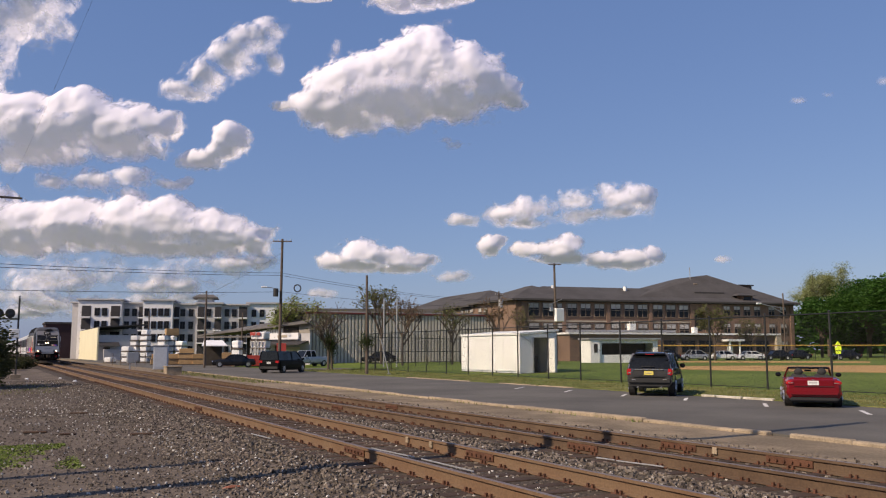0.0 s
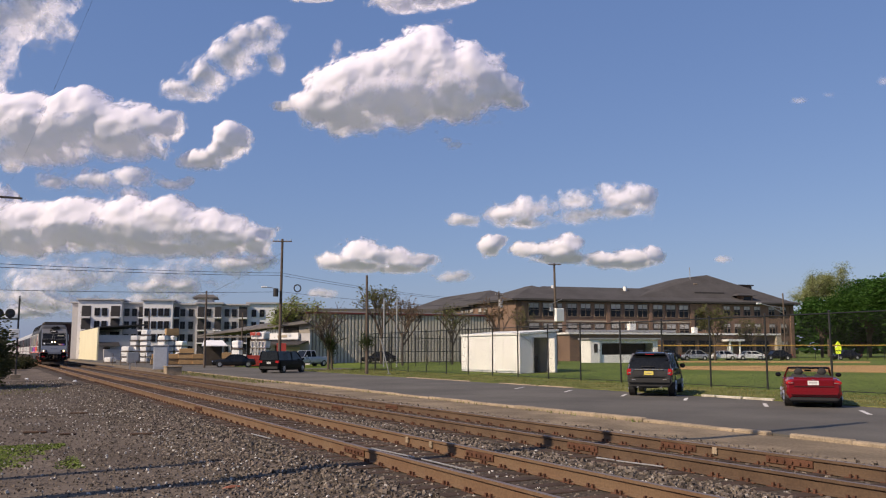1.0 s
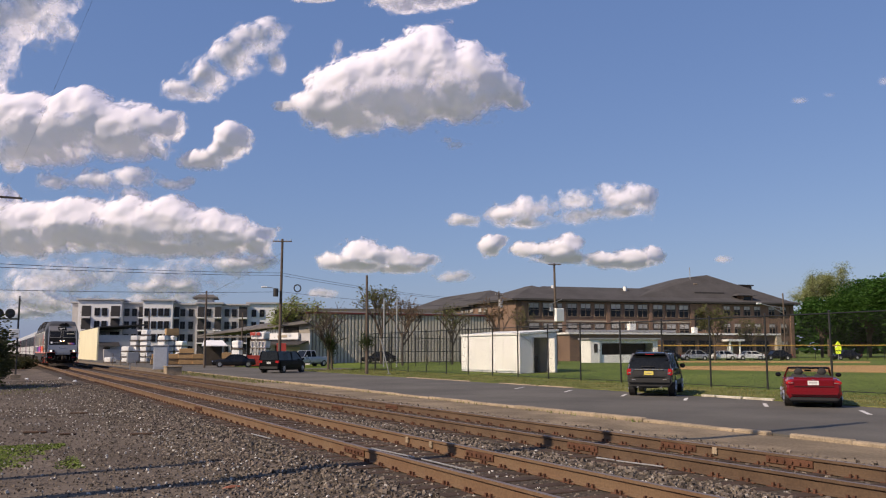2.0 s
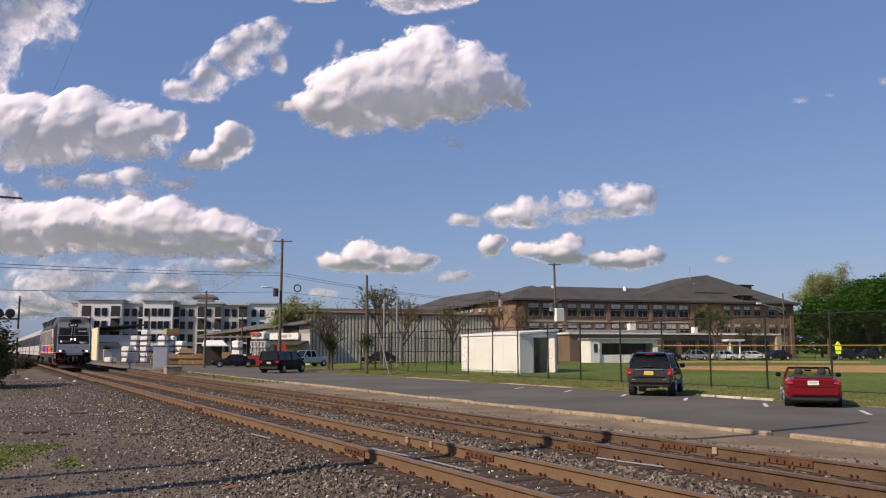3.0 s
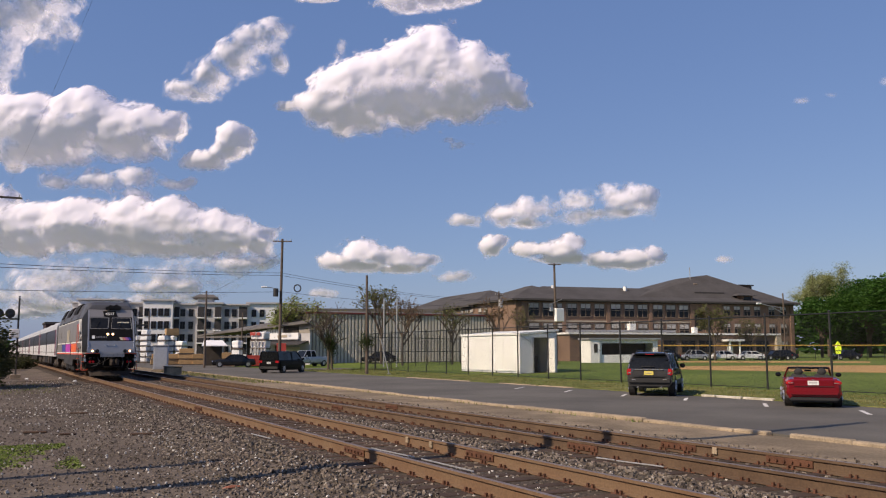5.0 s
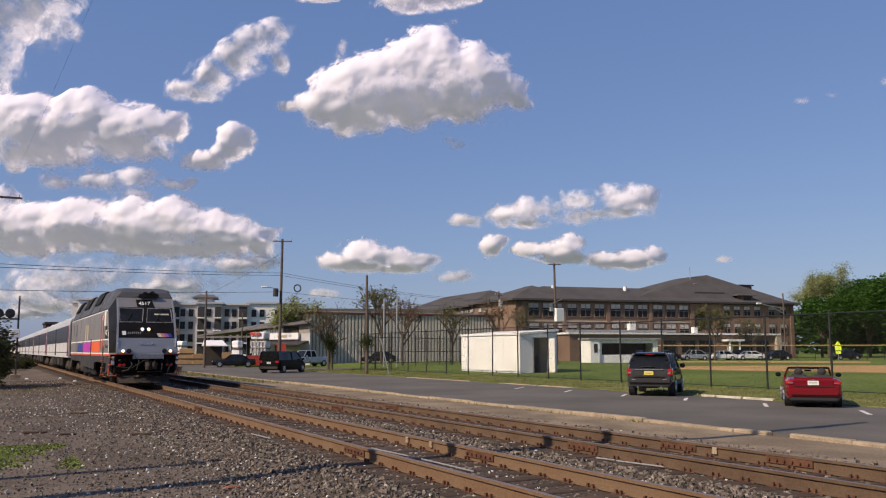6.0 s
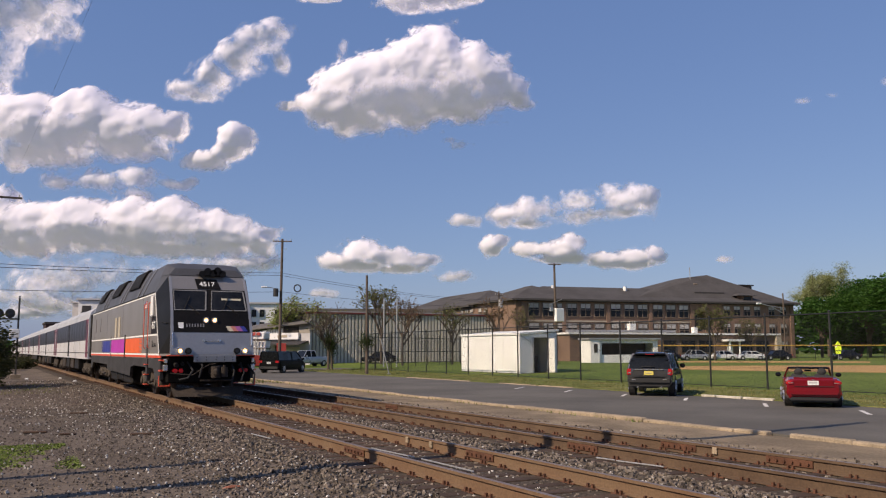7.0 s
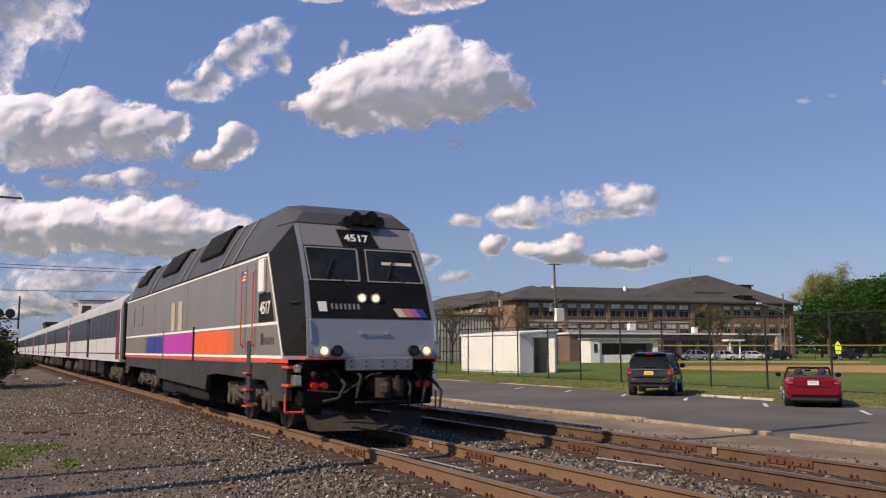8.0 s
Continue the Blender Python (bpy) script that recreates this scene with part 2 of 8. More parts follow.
def build_track(xc, joints, seed, clamps=(), steel="rail"):
    rng = np.random.default_rng(seed)
    track = thing("railway_track", "straight track of brown rusty rails spiked to dark timber ties in ballast", "railway track", pose(xc, 0, 0), "parallel tracks", "structure")
    for side in (-1, 1):
        bm = prism(B(), [(side * GAUGE / 2 + a, b) for a, b in RAIL], 1, -60, 900)
        for f in bm.faces:
            if abs(f.normal.z) > 0.9 and f.calc_center_median().z > -0.01:
                f.material_index = 1
        r = part("rail", bm, M[steel], track)
        r.data.materials.append(M["railtop"])
        for p in r.data.polygons:
            p.material_index = 1 if p.center.z > -0.005 else 0
    # joint bars with bolts on the rail webs
    for side, y in joints:
        x = side * GAUGE / 2
        bm = B()
        for s in (-1, 1):
            box(bm, x + s * 0.012, x + s * 0.034, y - 0.42, y + 0.42, -0.15, -0.045, 0.006)
            for k in (-0.35, -0.21, -0.07, 0.07, 0.21, 0.35):
                rod(bm, (x + s * 0.03, y + k, -0.095), (x + s * 0.062, y + k, -0.095), 0.02, seg=6)
        part("joint_bar", bm, M["rust"], track, "bolted rail joint bar")
    for side, y in clamps:
        x = side * (GAUGE / 2 - 0.03)
        part("bond_clamp", box(B(), x - 0.02, x + 0.015, y - 0.05, y + 0.05, -0.14, -0.03, 0.008), M["concrete"], track, "pale rail bond clamp")
    tie = bpy.data.meshes.new("tie")
    bm = box(B(), -1.3, 1.3, -0.115, 0.115, -0.2, 0, 0.012)
    bm.to_mesh(tie)
    bm.free()
    tie.materials.append(M["tie"])
    far_v, plates, spikes = [], [], []
    for k in range(500):
        y = -6 + k * 0.53 + rng.uniform(-0.03, 0.03)
        m = pose(rng.uniform(-0.06, 0.06), y, -0.188 + rng.uniform(-0.012, 0.004), 0, 0, rng.uniform(-1.2, 1.2))
        if y < 52:
            shared("tie", tie, track, m)
            for side in (-1, 1):
                plates.append((side * GAUGE / 2, y, -0.19))
                for e in (-1, 1):
                    for w in (-0.05, 0.05):
                        spikes.append((side * GAUGE / 2 + e * 0.095, y + w + rng.uniform(-0.01, 0.01), -0.166))
        else:
            far_v.append((0, y, -0.295))
    n = np.array(far_v)
    v = (CUBE_V * [1.3, 0.115, 0.1])[None] + n[:, None, :]
    far = new("distant_ties", mesh_from("distant_ties", v.reshape(-1, 3), (CUBE_F[None] + (np.arange(len(n)) * 8)[:, None, None]).reshape(-1, 4), M["tie"]))
    far.parent = track
    tagged(far, kind="stuff")
    for nm, pts, sz in (("tie_plates", plates, (0.1, 0.15, 0.008)), ("spikes", spikes, (0.016, 0.016, 0.03))):
        v = (CUBE_V * sz)[None] + np.array(pts)[:, None, :]
        ob = new(nm, mesh_from(nm, v.reshape(-1, 3), (CUBE_F[None] + (np.arange(len(pts)) * 8)[:, None, None]).reshape(-1, 4), M["rust"]))
        ob.parent = track
        tagged(ob, kind="stuff")
    return track


def build_stones():
    rng = np.random.default_rng(5)
    pts = []
    # dense ballast round the ties, thinner over the yard
    for n, x0, x1, y0, y1, z in ((42000, 3.0, 11.9, 4, 24, 0), (20000, 3.6, 11.9, 24, 50, 0), (26000, -2, 3.6, 9, 30, 0), (700, 11.6, 12.9, 5, 40, 0), (26000, -2, 4.0, 26, 58, 0)):
        x = rng.uniform(x0, x1, n)
        y = y0 + (y1 - y0) * rng.uniform(0, 1, n) ** 1.4
        if x0 < 0:
            keep = rng.uniform(0, 1, n) < np.interp(x, [-4, 0, 3.6], [0.1, 0.28, 1.0])
            x, y = x[keep], y[keep]
        base = np.interp(x, PROFILE_X, PROFILE_Z)
        pts.append(np.stack([x, y, base + rng.uniform(-0.012, 0.018, len(x))], -1))
    p = np.concatenate(pts)
    # the cribs lie a little below the bared tie tops
    for c in TRACKS:
        on = np.abs(p[:, 0] - c) < 1.28
        phase = np.abs((p[:, 1] + 6 + 0.265) % 0.53 - 0.265)
        p = p[~(on & (phase < 0.14) & (rng.uniform(0, 1, len(p)) < 0.6))]
        p[np.abs(p[:, 0] - c) < 1.28, 2] -= 0.025
    for c in TRACKS:
        for s in (-1, 1):
            p = p[np.abs(p[:, 0] - (c + s * GAUGE / 2)) > 0.11]
    size = rng.uniform(0.012, 0.027, (len(p), 3)) * rng.choice([1, 1, 1, 1.45], (len(p), 1)) * np.interp(p[:, :1], [2.5, 4.2], [0.55, 1.0])
    me = scatter("ballast_stones", CUBE_V * 0.8, CUBE_F, p, size, rng, M["stone"], 0.35)
    few = p[rng.uniform(0, 1, len(p)) < 0.04] + np.array([0, 0, 0.014])
    pale = scatter("pale_stones", CUBE_V * 0.8, CUBE_F, few, rng.uniform(0.009, 0.022, (len(few), 3)), rng, M["palestone"], 0.35)
    tagged(new("pale_stones", pale), "scattered pale stones and chips over the ballast", "stones", kind="stuff")
    tagged(new("ballast_stones", me), "loose grey-brown crushed stone round the ties", "ballast", kind="stuff")


def build_lot():
    bm = box(B(), 15.3, 24.9, -30, 240, -0.6, LOT)
    tagged(part("parking_lot", bm, M["asphalt"]), "worn grey asphalt lot and lane beside the tracks", "parking lot", kind="structure")
    bm = box(B(), 24.9, 31.0, -30, 73, -0.6, LOT + 0.03)
    tagged(part("verge", bm, M["verge"]), "patchy yellow-green grass verge along the fence", "verge", kind="structure")
    bm = box(B(), 24.9, 34, 75, 84, -0.6, LOT + 0.006)
    tagged(part("side_street", bm, M["asphalt"]), "grey asphalt street beyond the lot", "road", kind="structure")
    # track-side kerb in worn lengths, with a gap standing for a pole's shadow
    kerb = thing("concrete_kerb", "weathered tan concrete kerb along the lot edge, with one gap standing for a shadow", "kerb", kind="structure")
    rng = random.Random(3)
    y = -4.0
    while y < 75:
        ln = 3.05
        ends = [(y + 0.012, y + ln - 0.012)]
        if y < 13.0 < y + ln:
            ends = [(y + 0.012, 12.75), (13.35, y + ln - 0.012)]
        for a, b in ends:
            bm = box(B(), 15.06 + rng.uniform(-0.02, 0.02), 15.29, a, b, -0.6, -0.225 + rng.uniform(-0.025, 0.012), 0.03)
            for v in bm.verts:
                v.co += Vector((noise.noise(v.co * 3.1), 0, noise.noise(v.co * 2.3 + Vector((5, 0, 0))))) * 0.02
            part("kerb_stone", bm, M["concrete"], kerb)
        y += ln
    far = thing("lot_kerb", "low broken whitish concrete kerb at the grass edge", "kerb", kind="structure")
    for a, b in ((-4, 2), (2.1, 8), (8.1, 15.6), (21.6, 23.0), (23.1, 24.3), (24.4, 25.1), (33.5, 36.4), (36.6, 40.2), (43.5, 47.0), (47.2, 52.0)):
        part("kerb_stone", box(B(), 24.84, 25.0, a, b, -0.5, LOT + (0.08 if a > 21 and b < 26 else 0.045), 0.02), M["palekerb" if 21 < a < 25 else "concrete"], far)
    # stall ticks
    for i, (x, y) in enumerate(((22.37, 30.7), (22.2, 26.7), (22.37, 23.4), (22.25, 19.6), (22.05, 15.8), (22.2, 34.4))):
        bm = box(B(), -0.06, 0.06, 0, 1.7, 0, 0.004)
        t = part("stall_line", bm, M["road_paint"])
        t.matrix_basis = pose(x, y, LOT + 0.001, 0, 0, -46)
        tagged(t, "worn white painted stall line", "road marking", "stall lines", "structure")
    # ball field
    bm = B()
    bmesh.ops.create_circle(bm, cap_ends=True, segments=64, radius=1, matrix=Matrix.Translation((73.0, 36.0, -0.01)) @ Matrix.Rotation(radians(-48), 4, "Z") @ Matrix.Diagonal((31, 15, 1, 1)))
    bmesh.ops.solidify(bm, geom=bm.faces[:], thickness=0.02)
    d = part("infield", bm, M["dirt"])
    tagged(d, "tan dirt infield of a ball field in the grass", "ball field", kind="structure")
    d = part("running_track", hull(B(), [(x, y, z) for x, y in [(76.2, 81.2), (84.5, 90.0), (101.5, 72.3), (91.0, 64.8)] for z in (-0.05, -0.012)]), M["dirt"])
    tagged(d, "narrow worn tan path across the far field", "path", kind="structure")


build_ground()
build_lot()
build_track(TRACKS[0], [(-1, 13.25), (1, 11.75), (-1, 25.1), (1, 23.6), (-1, 1.0), (1, 0.2)], 1, [(1, 14.35), (1, 13.4)])
build_track(TRACKS[1], [(-1, 11.9), (1, 11.2), (-1, 23.5), (1, 23), (1, 8.9)], 2, [(1, 10.35)], "rail_dull")
build_stones()

# ---- train ----
TRAIN, WHEELS, CLOUDS, MOVERS = [], [], [], []
NOSE = [(1.40, 0.0), (1.5, 0.01), (2.12, 0.12), (2.78, 0.36), (3.41, 0.72), (3.93, 1.08), (4.2, 1.3)]


def nose_y(z):
    return float(np.interp(z, [a for a, _ in NOSE], [b for _, b in NOSE]))


def front_patch(bm, z0, z1, l0, r0, l1, r1, off, th=0.03):
    """A plate on the sloped cab front, from height z0 to z1 with its left and right edges at either."""
    zs = [z0] + [z for z, _ in NOSE if z0 < z < z1] + [z1]
    rows = []
    for z in zs:
        k = (z - z0) / (z1 - z0)
        a, b, y = l0 + (l1 - l0) * k, r0 + (r1 - r0) * k, nose_y(z)
        rows.append([bm.verts.new(p) for p in ((a, y - off, z), (b, y - off, z), (b, y - off + th, z), (a, y - off + th, z))])
    for p, q in zip(rows, rows[1:]):
        for i in range(4):
            bm.faces.new((p[i], p[(i + 1) % 4], q[(i + 1) % 4], q[i]))
    bm.faces.new(rows[0][::-1])
    bm.faces.new(rows[-1])
    return bm


def text_mesh(name, body, size, material, parent, m, label="", depth=0.006):
    cu = bpy.data.curves.new(name, "FONT")
    cu.body, cu.size, cu.extrude, cu.align_x, cu.align_y = body, size, depth, "CENTER", "CENTER"
    cu.offset = size * 0.012
    tmp = bpy.data.objects.new(name, cu)
    me = bpy.data.meshes.new_from_object(tmp)
    bpy.data.objects.remove(tmp)
    me.materials.clear()
    me.materials.append(material)
    ob = new(name, me)
    ob.parent, ob.matrix_basis = parent, m
    if label:
        ob["label"] = label
    return ob


def wheelset(parent, x, y, r, name="wheelset"):
    bm = B()
    for s in (-1, 1):
        rod(bm, (s * 0.69, 0, 0), (s * 0.82, 0, 0), r, seg=28)
        rod(bm, (s * 0.67, 0, 0), (s * 0.70, 0, 0), r + 0.03, seg=28)
        rod(bm, (s * 0.82, 0, 0), (s * 0.9, 0, 0), r * 0.42, seg=16)
        for k in range(6):
            a = k * math.pi / 3
            rod(bm, (s * 0.82, math.cos(a) * r * 0.62, math.sin(a) * r * 0.62), (s * 0.84, math.cos(a) * r * 0.62, math.sin(a) * r * 0.62), 0.05, seg=6)
    rod(bm, (-0.9, 0, 0), (0.9, 0, 0), 0.09, seg=10)
    ob = part(name, bm, M["wheelsteel"], parent)
    ob.matrix_basis = pose(x, y, r)
    WHEELS.append((ob, x, y, r, r))
    return ob


def bogie(parent, yc, base, r, material="grime"):
    bm = B()
    for s in (-1, 1):
        box(bm, s * 1.0, s * 1.16, yc - base / 2 - 0.55, yc + base / 2 + 0.55, 0.62, 0.86, 0.03)
        box(bm, s * 0.98, s * 1.2, yc - 0.5, yc + 0.5, 0.38, 0.66, 0.04)
        for e in (-1, 1):
            y = yc + e * base / 2
            box(bm, s * 0.98, s * 1.24, y - 0.2, y + 0.2, r - 0.18, r + 0.2, 0.04)
            for k in (-0.33, 0.33):
                rod(bm, (s * 1.12, y + k, 0.45), (s * 1.12, y + k, 0.82), 0.1, seg=10)
            rod(bm, (s * 1.22, y - e * 0.2, 0.62), (s * 1.22, yc, 0.5), 0.045, seg=6)
            rod(bm, (s * 1.24, y, r), (s * 1.29, y, r), 0.13, seg=12)
        for k in (-0.36, 0, 0.36):
            rod(bm, (s * 1.1, yc + k, 0.6), (s * 1.1, yc + k, 1.0), 0.13, seg=12)
    box(bm, -1.0, 1.0, yc - 0.35, yc + 0.35, 0.5, 0.85)
    part("bogie_frame", bm, M[material], parent)
    for e in (-1, 1):
        wheelset(parent, 0, yc + e * base / 2, r)


def build_locomotive():
    loco = thing("locomotive", "silver-grey diesel-electric locomotive with black cab mask and colour blocks, lamps lit", "locomotive")
    TRAIN.append((loco, 0.0))
    W = 1.475
    # body with chamfered roof
    half = [(-W, 1.30), (-W, 3.41), (-1.31, 3.97), (-1.14, 4.37), (-0.8, 4.42)]
    poly = half + [(-x, z) for x, z in half[::-1]]
    bm = prism(B(), poly, 1, 1.86, 20.2)
    body = part("body", bm, M["silver"], loco)
    body.data.materials.append(M["roofgrey"])
    for p in body.data.polygons:
        p.material_index = 1 if p.center.z > 3.5 and abs(p.normal.y) < 0.5 else 0
    part("rear_end", hull(B(), [(s * x, y, z) for s in (-1, 1) for x, y, z in ((W, 20.2, 1.3), (W, 20.2, 3.41), (1.31, 20.2, 3.97), (0.9, 20.2, 4.3), (W, 20.95, 1.3), (W, 20.95, 3.41), (1.2, 20.95, 3.75))]), M["silver"], loco)
    # cab
    pts = []
    for s in (-1, 1):
        pts += [(s * W, 0.82, 1.38), (s * W, 1.87, 3.41), (s * W, 1.87, 1.38), (s * 1.31, 1.87, 3.97), (s * 1.14, 1.87, 4.36), (s * 0.8, 1.87, 4.41)]
        pts += [(s * 1.26, y, z) for z, y in NOSE[:2]] + [(s * w, y, z) for (z, y), w in zip(NOSE[2:], (1.26, 1.25, 1.24, 1.2, 0.98))]
    cab = part("cab", hull(B(), pts), M["silver"], loco, "silver sloping cab shell")
    cab.data.materials.append(M["roofgrey"])
    for p in cab.data.polygons:
        p.material_index = 1 if p.center.z > 3.45 and abs(p.normal.x) > 0.45 else 0
    part("cab_roof", hull(B(), [(s * x, y, z) for s in (-1, 1) for x, y, z in ((1.21, 1.085, 3.965), (0.99, 1.3, 4.205), (0.8, 1.875, 4.425), (1.15, 1.875, 4.375), (1.325, 1.875, 3.975))]), M["roofgrey"], loco)
    for s in (-1, 1):
        # black corner panel wrapping from the side to the front
        a, b, c, d = Vector((s * W, 0.84, 1.46)), Vector((s * W, 1.86, 3.40)), Vector((s * 1.245, 1.07, 3.9)), Vector((s * 1.265, 0.03, 1.46))
        mids = [Vector((s * w, y, z)) for (z, y), w in zip(NOSE[2:5], (1.262, 1.252, 1.242))]
        o = Vector((s * 0.008, -0.008, 0))
        bm = B()
        left = [a, a.lerp(b, 0.34), a.lerp(b, 0.66), b, b.lerp(c, 0.5)]
        right = [d, mids[0], mids[1], mids[2], c]
        fr, bk = [[bm.verts.new(p + o) for p in q] for q in (left, right)], [[bm.verts.new(p - o * 2) for p in q] for q in (left, right)]
        for i in range(4):
            bm.faces.new((fr[0][i], fr[1][i], fr[1][i + 1], fr[0][i + 1]))
            bm.faces.new((bk[0][i], bk[0][i + 1], bk[1][i + 1], bk[1][i]))
            bm.faces.new((fr[0][i], fr[0][i + 1], bk[0][i + 1], bk[0][i]))
            bm.faces.new((fr[1][i + 1], fr[1][i], bk[1][i], bk[1][i + 1]))
        bm.faces.new((fr[0][0], bk[0][0], bk[1][0], fr[1][0]))
        bm.faces.new((fr[0][4], fr[1][4], bk[1][4], bk[0][4]))
        part("corner_panel", bm, M["black"], loco, "glossy black cab corner panel")
        # silver pillar strip along the mask
        bm = B()
        front_patch(bm, 1.45, 3.9, s * 1.25 - 0.045, s * 1.25 + 0.045, s * 1.19 - 0.04, s * 1.19 + 0.04, 0.012)
        part("pillar", bm, M["nose"], loco)
        # stripes on the flank
        def flank(name, mt, y0, y1, z0, z1, off=0.004, slant=0.0, label=""):
            bm = prism(B(), [(y0, z0), (y1, z0), (y1, z1), (y0 + slant, z1)], 0, s * (W - 0.01), s * (W + off))
            return part(name, bm, M[mt], loco, label)
        flank("stripe", "white", 1.86, 20.95, 3.38, 3.425, 0.006, label="white roof-edge stripe")
        flank("stripe", "white", 1.2, 20.95, 2.03, 2.085, 0.005, label="white waist stripe")
        flank("stripe", "white", 0.84, 20.95, 1.40, 1.455, 0.006, label="white sill stripe")
        flank("stripe", "orangered", 0.5, 20.95, 1.325, 1.398, 0.008, label="orange sill stripe")
        flank("colour_block", "blue", 12.85, 15.6, 1.47, 1.99, 0.004, label="blue block")
        for k in range(5):
            flank("fade_bar", "blue", 15.62 + k * 0.16, 15.72 + k * 0.16 - k * 0.012, 1.47, 1.99, 0.003)
        flank("colour_block", "magenta", 8.55, 12.7, 1.47, 2.0, 0.004, label="magenta block")
        flank("colour_block", "orange", 4.9, 8.35, 1.47, 2.0, 0.004, label="orange block")
        for k in range(11):
            flank("fade_bar", "orange", 4.9 - 0.55 - 0.05 * (k % 3), 4.9, 1.475 + k * 0.048, 1.475 + k * 0.048 + 0.03, 0.0035)
        for y in (12.77, 8.45):
            flank("divider", "chrome" if y > 10 else "grime", y - 0.05, y + 0.06, 1.3, 2.16, 0.03)
        flank("louvre", "louvrepaint", 10.05, 10.6, 2.1, 2.93, 0.02, label="cream side louvre")
        flank("louvre", "louvrepaint", 11.1, 11.65, 2.1, 2.93, 0.02, label="cream side louvre")
        for y in (17.0, 18.9):
            flank("louvre", "silver", y, y + 0.8, 2.45, 3.1, 0.02)
        for y in (4.3, 9.4, 14.5, 19.6):
            flank("panel_seam", "skirt", y, y + 0.01, 2.1, 3.37, 0.003)
        # cab side: number panel, lamp box, grab rails, door edge
        bm = prism(B(), [(1.38, 2.1), (2.42, 2.1), (2.42, 2.66), (1.66, 2.66)], 0, s * (W - 0.01), s * (W + 0.01))
        part("number_panel", bm, M["black"], loco, "black side number panel")
        text_mesh("number", "4517", 0.34, M["white"], loco, Matrix.Translation((s * (W + 0.011), 1.98, 2.36)) @ Euler((radians(90), 0, radians(90 * s))).to_matrix().to_4x4())
        bm = box(B(), s * (W - 0.01), s * (W + 0.09), 1.95, 2.26, 2.66, 3.34, 0.03)
        part("lamp_box", bm, M["white"], loco, "tall white cab-side box")
        prism_edge = prism(B(), [(0.8, 1.46), (0.86, 1.46), (1.9, 3.42), (1.84, 3.42)], 0, s * (W - 0.01), s * (W + 0.012))
        part("edge_stripe", prism_edge, M["white"], loco, "white slanted edge stripe")
        for y in (2.63, 3.5):
            bm = tube(B(), [(s * (W + 0.02), y, 1.62), (s * (W + 0.08), y, 1.68), (s * (W + 0.08), y, 3.1), (s * (W + 0.02), y, 3.16)], 0.015)
            part("grab_rail", bm, M["orangered"], loco, "orange vertical grab rail")
        flank("door_seam", "skirt", 2.72, 2.74, 1.47, 3.3, 0.003)
        flank("door_seam", "skirt", 3.38, 3.40, 1.47, 3.3, 0.003)
        # small striped flag
        for k in range(7):
            flank("flag_stripe", "orangered" if k % 2 == 0 else "white", 3.45, 3.82, 2.98 + k * 0.035, 3.015 + k * 0.035, 0.006)
        flank("flag_canton", "blue", 3.64, 3.82, 3.10, 3.225, 0.009)
        # letter shapes on the cab flank
        for k, w in enumerate((0.16, 0.07, 0.07, 0.07, 0.07, 0.07, 0.07)):
            flank("emblem_bar", "skirt", 2.25 - k * 0.13 - w, 2.25 - k * 0.13, 1.66, 1.88 if k == 0 else 1.8, 0.004)
        # roof side grilles
        for yb0, yb1, yt0, yt1, zb, zt in ((6.0, 8.5, 5.5, 8.1, 3.86, 4.48), (11.55, 14.1, 10.7, 13.4, 3.88, 4.48), (17.2, 19.2, 16.4, 18.3, 3.88, 4.48)):
            def roof_x(z):
                return float(np.interp(z, [3.41, 3.97, 4.37, 4.5], [1.475, 1.31, 1.14, 1.08]))
            bm = B()
            quad = [(yb0, zb), (yb1, zb), (yt1, zt), (yt0, zt)]
            hull(bm, [(s * (roof_x(z) + o2), y, z) for y, z in quad for o2 in (0.085, -0.12)])
            bmesh.ops.bevel(bm, geom=bm.edges[:], offset=0.035, segments=2, affect="EDGES")
            g = part("roof_grille", bm, M["grime"], loco, "dark roof-side grille hatch")
            for k in range(1, 7):
                f = k / 7
                b2 = B()
                za = zb + (zt - zb) * f
                ya, yc2 = yb0 + (yt0 - yb0) * f, yb1 + (yt1 - yb1) * f
                box(b2, s * (roof_x(za) + 0.06), s * (roof_x(za) + 0.089), ya + 0.06, yc2 - 0.06, za - 0.008, za + 0.008)
                part("slat", b2, M["grime"], g)
        for y in (3.6, 4.7, 8.75, 9.6, 14.4, 15.4):
            bm = hull(B(), [(s * (x + o2), y + dy + (4.37 - z) * 1.1, z) for x, z in ((1.475, 3.43), (1.31, 3.97), (1.14, 4.37)) for o2 in (0.02, -0.05) for dy in (0, 0.14)])
            part("roof_rib", bm, M["silver"], loco)
        bm = box(B(), s * 1.40, s * 1.49, 2.0, 20.6, 3.43, 3.47)
        part("gutter", bm, M["grime"], loco)
        # underframe skirt with bogie openings
        skirt = [(0.6, 1.32), (0.6, 0.66), (1.35, 0.62), (1.6, 0.75), (1.95, 0.98), (6.2, 1.02), (6.9, 0.95), (7.05, 0.6), (7.3, 0.62), (13.9, 0.72), (14.2, 0.95), (19.9, 0.98), (20.3, 0.7), (20.9, 0.7), (20.9, 1.32)]
        part("skirt", prism(B(), skirt, 0, s * 1.36, s * 1.46), M["skirt"], loco, "dark grey underframe skirt")
        # tanks and boxes below
        for k, (a, b, z) in enumerate(((7.4, 9.6, 0.3), (9.8, 11.4, 0.36), (11.6, 13.6, 0.3))):
            part("equipment_box", box(B(), s * 0.75, s * 1.33, a, b, z, 0.95, 0.05), M["grime"], loco)
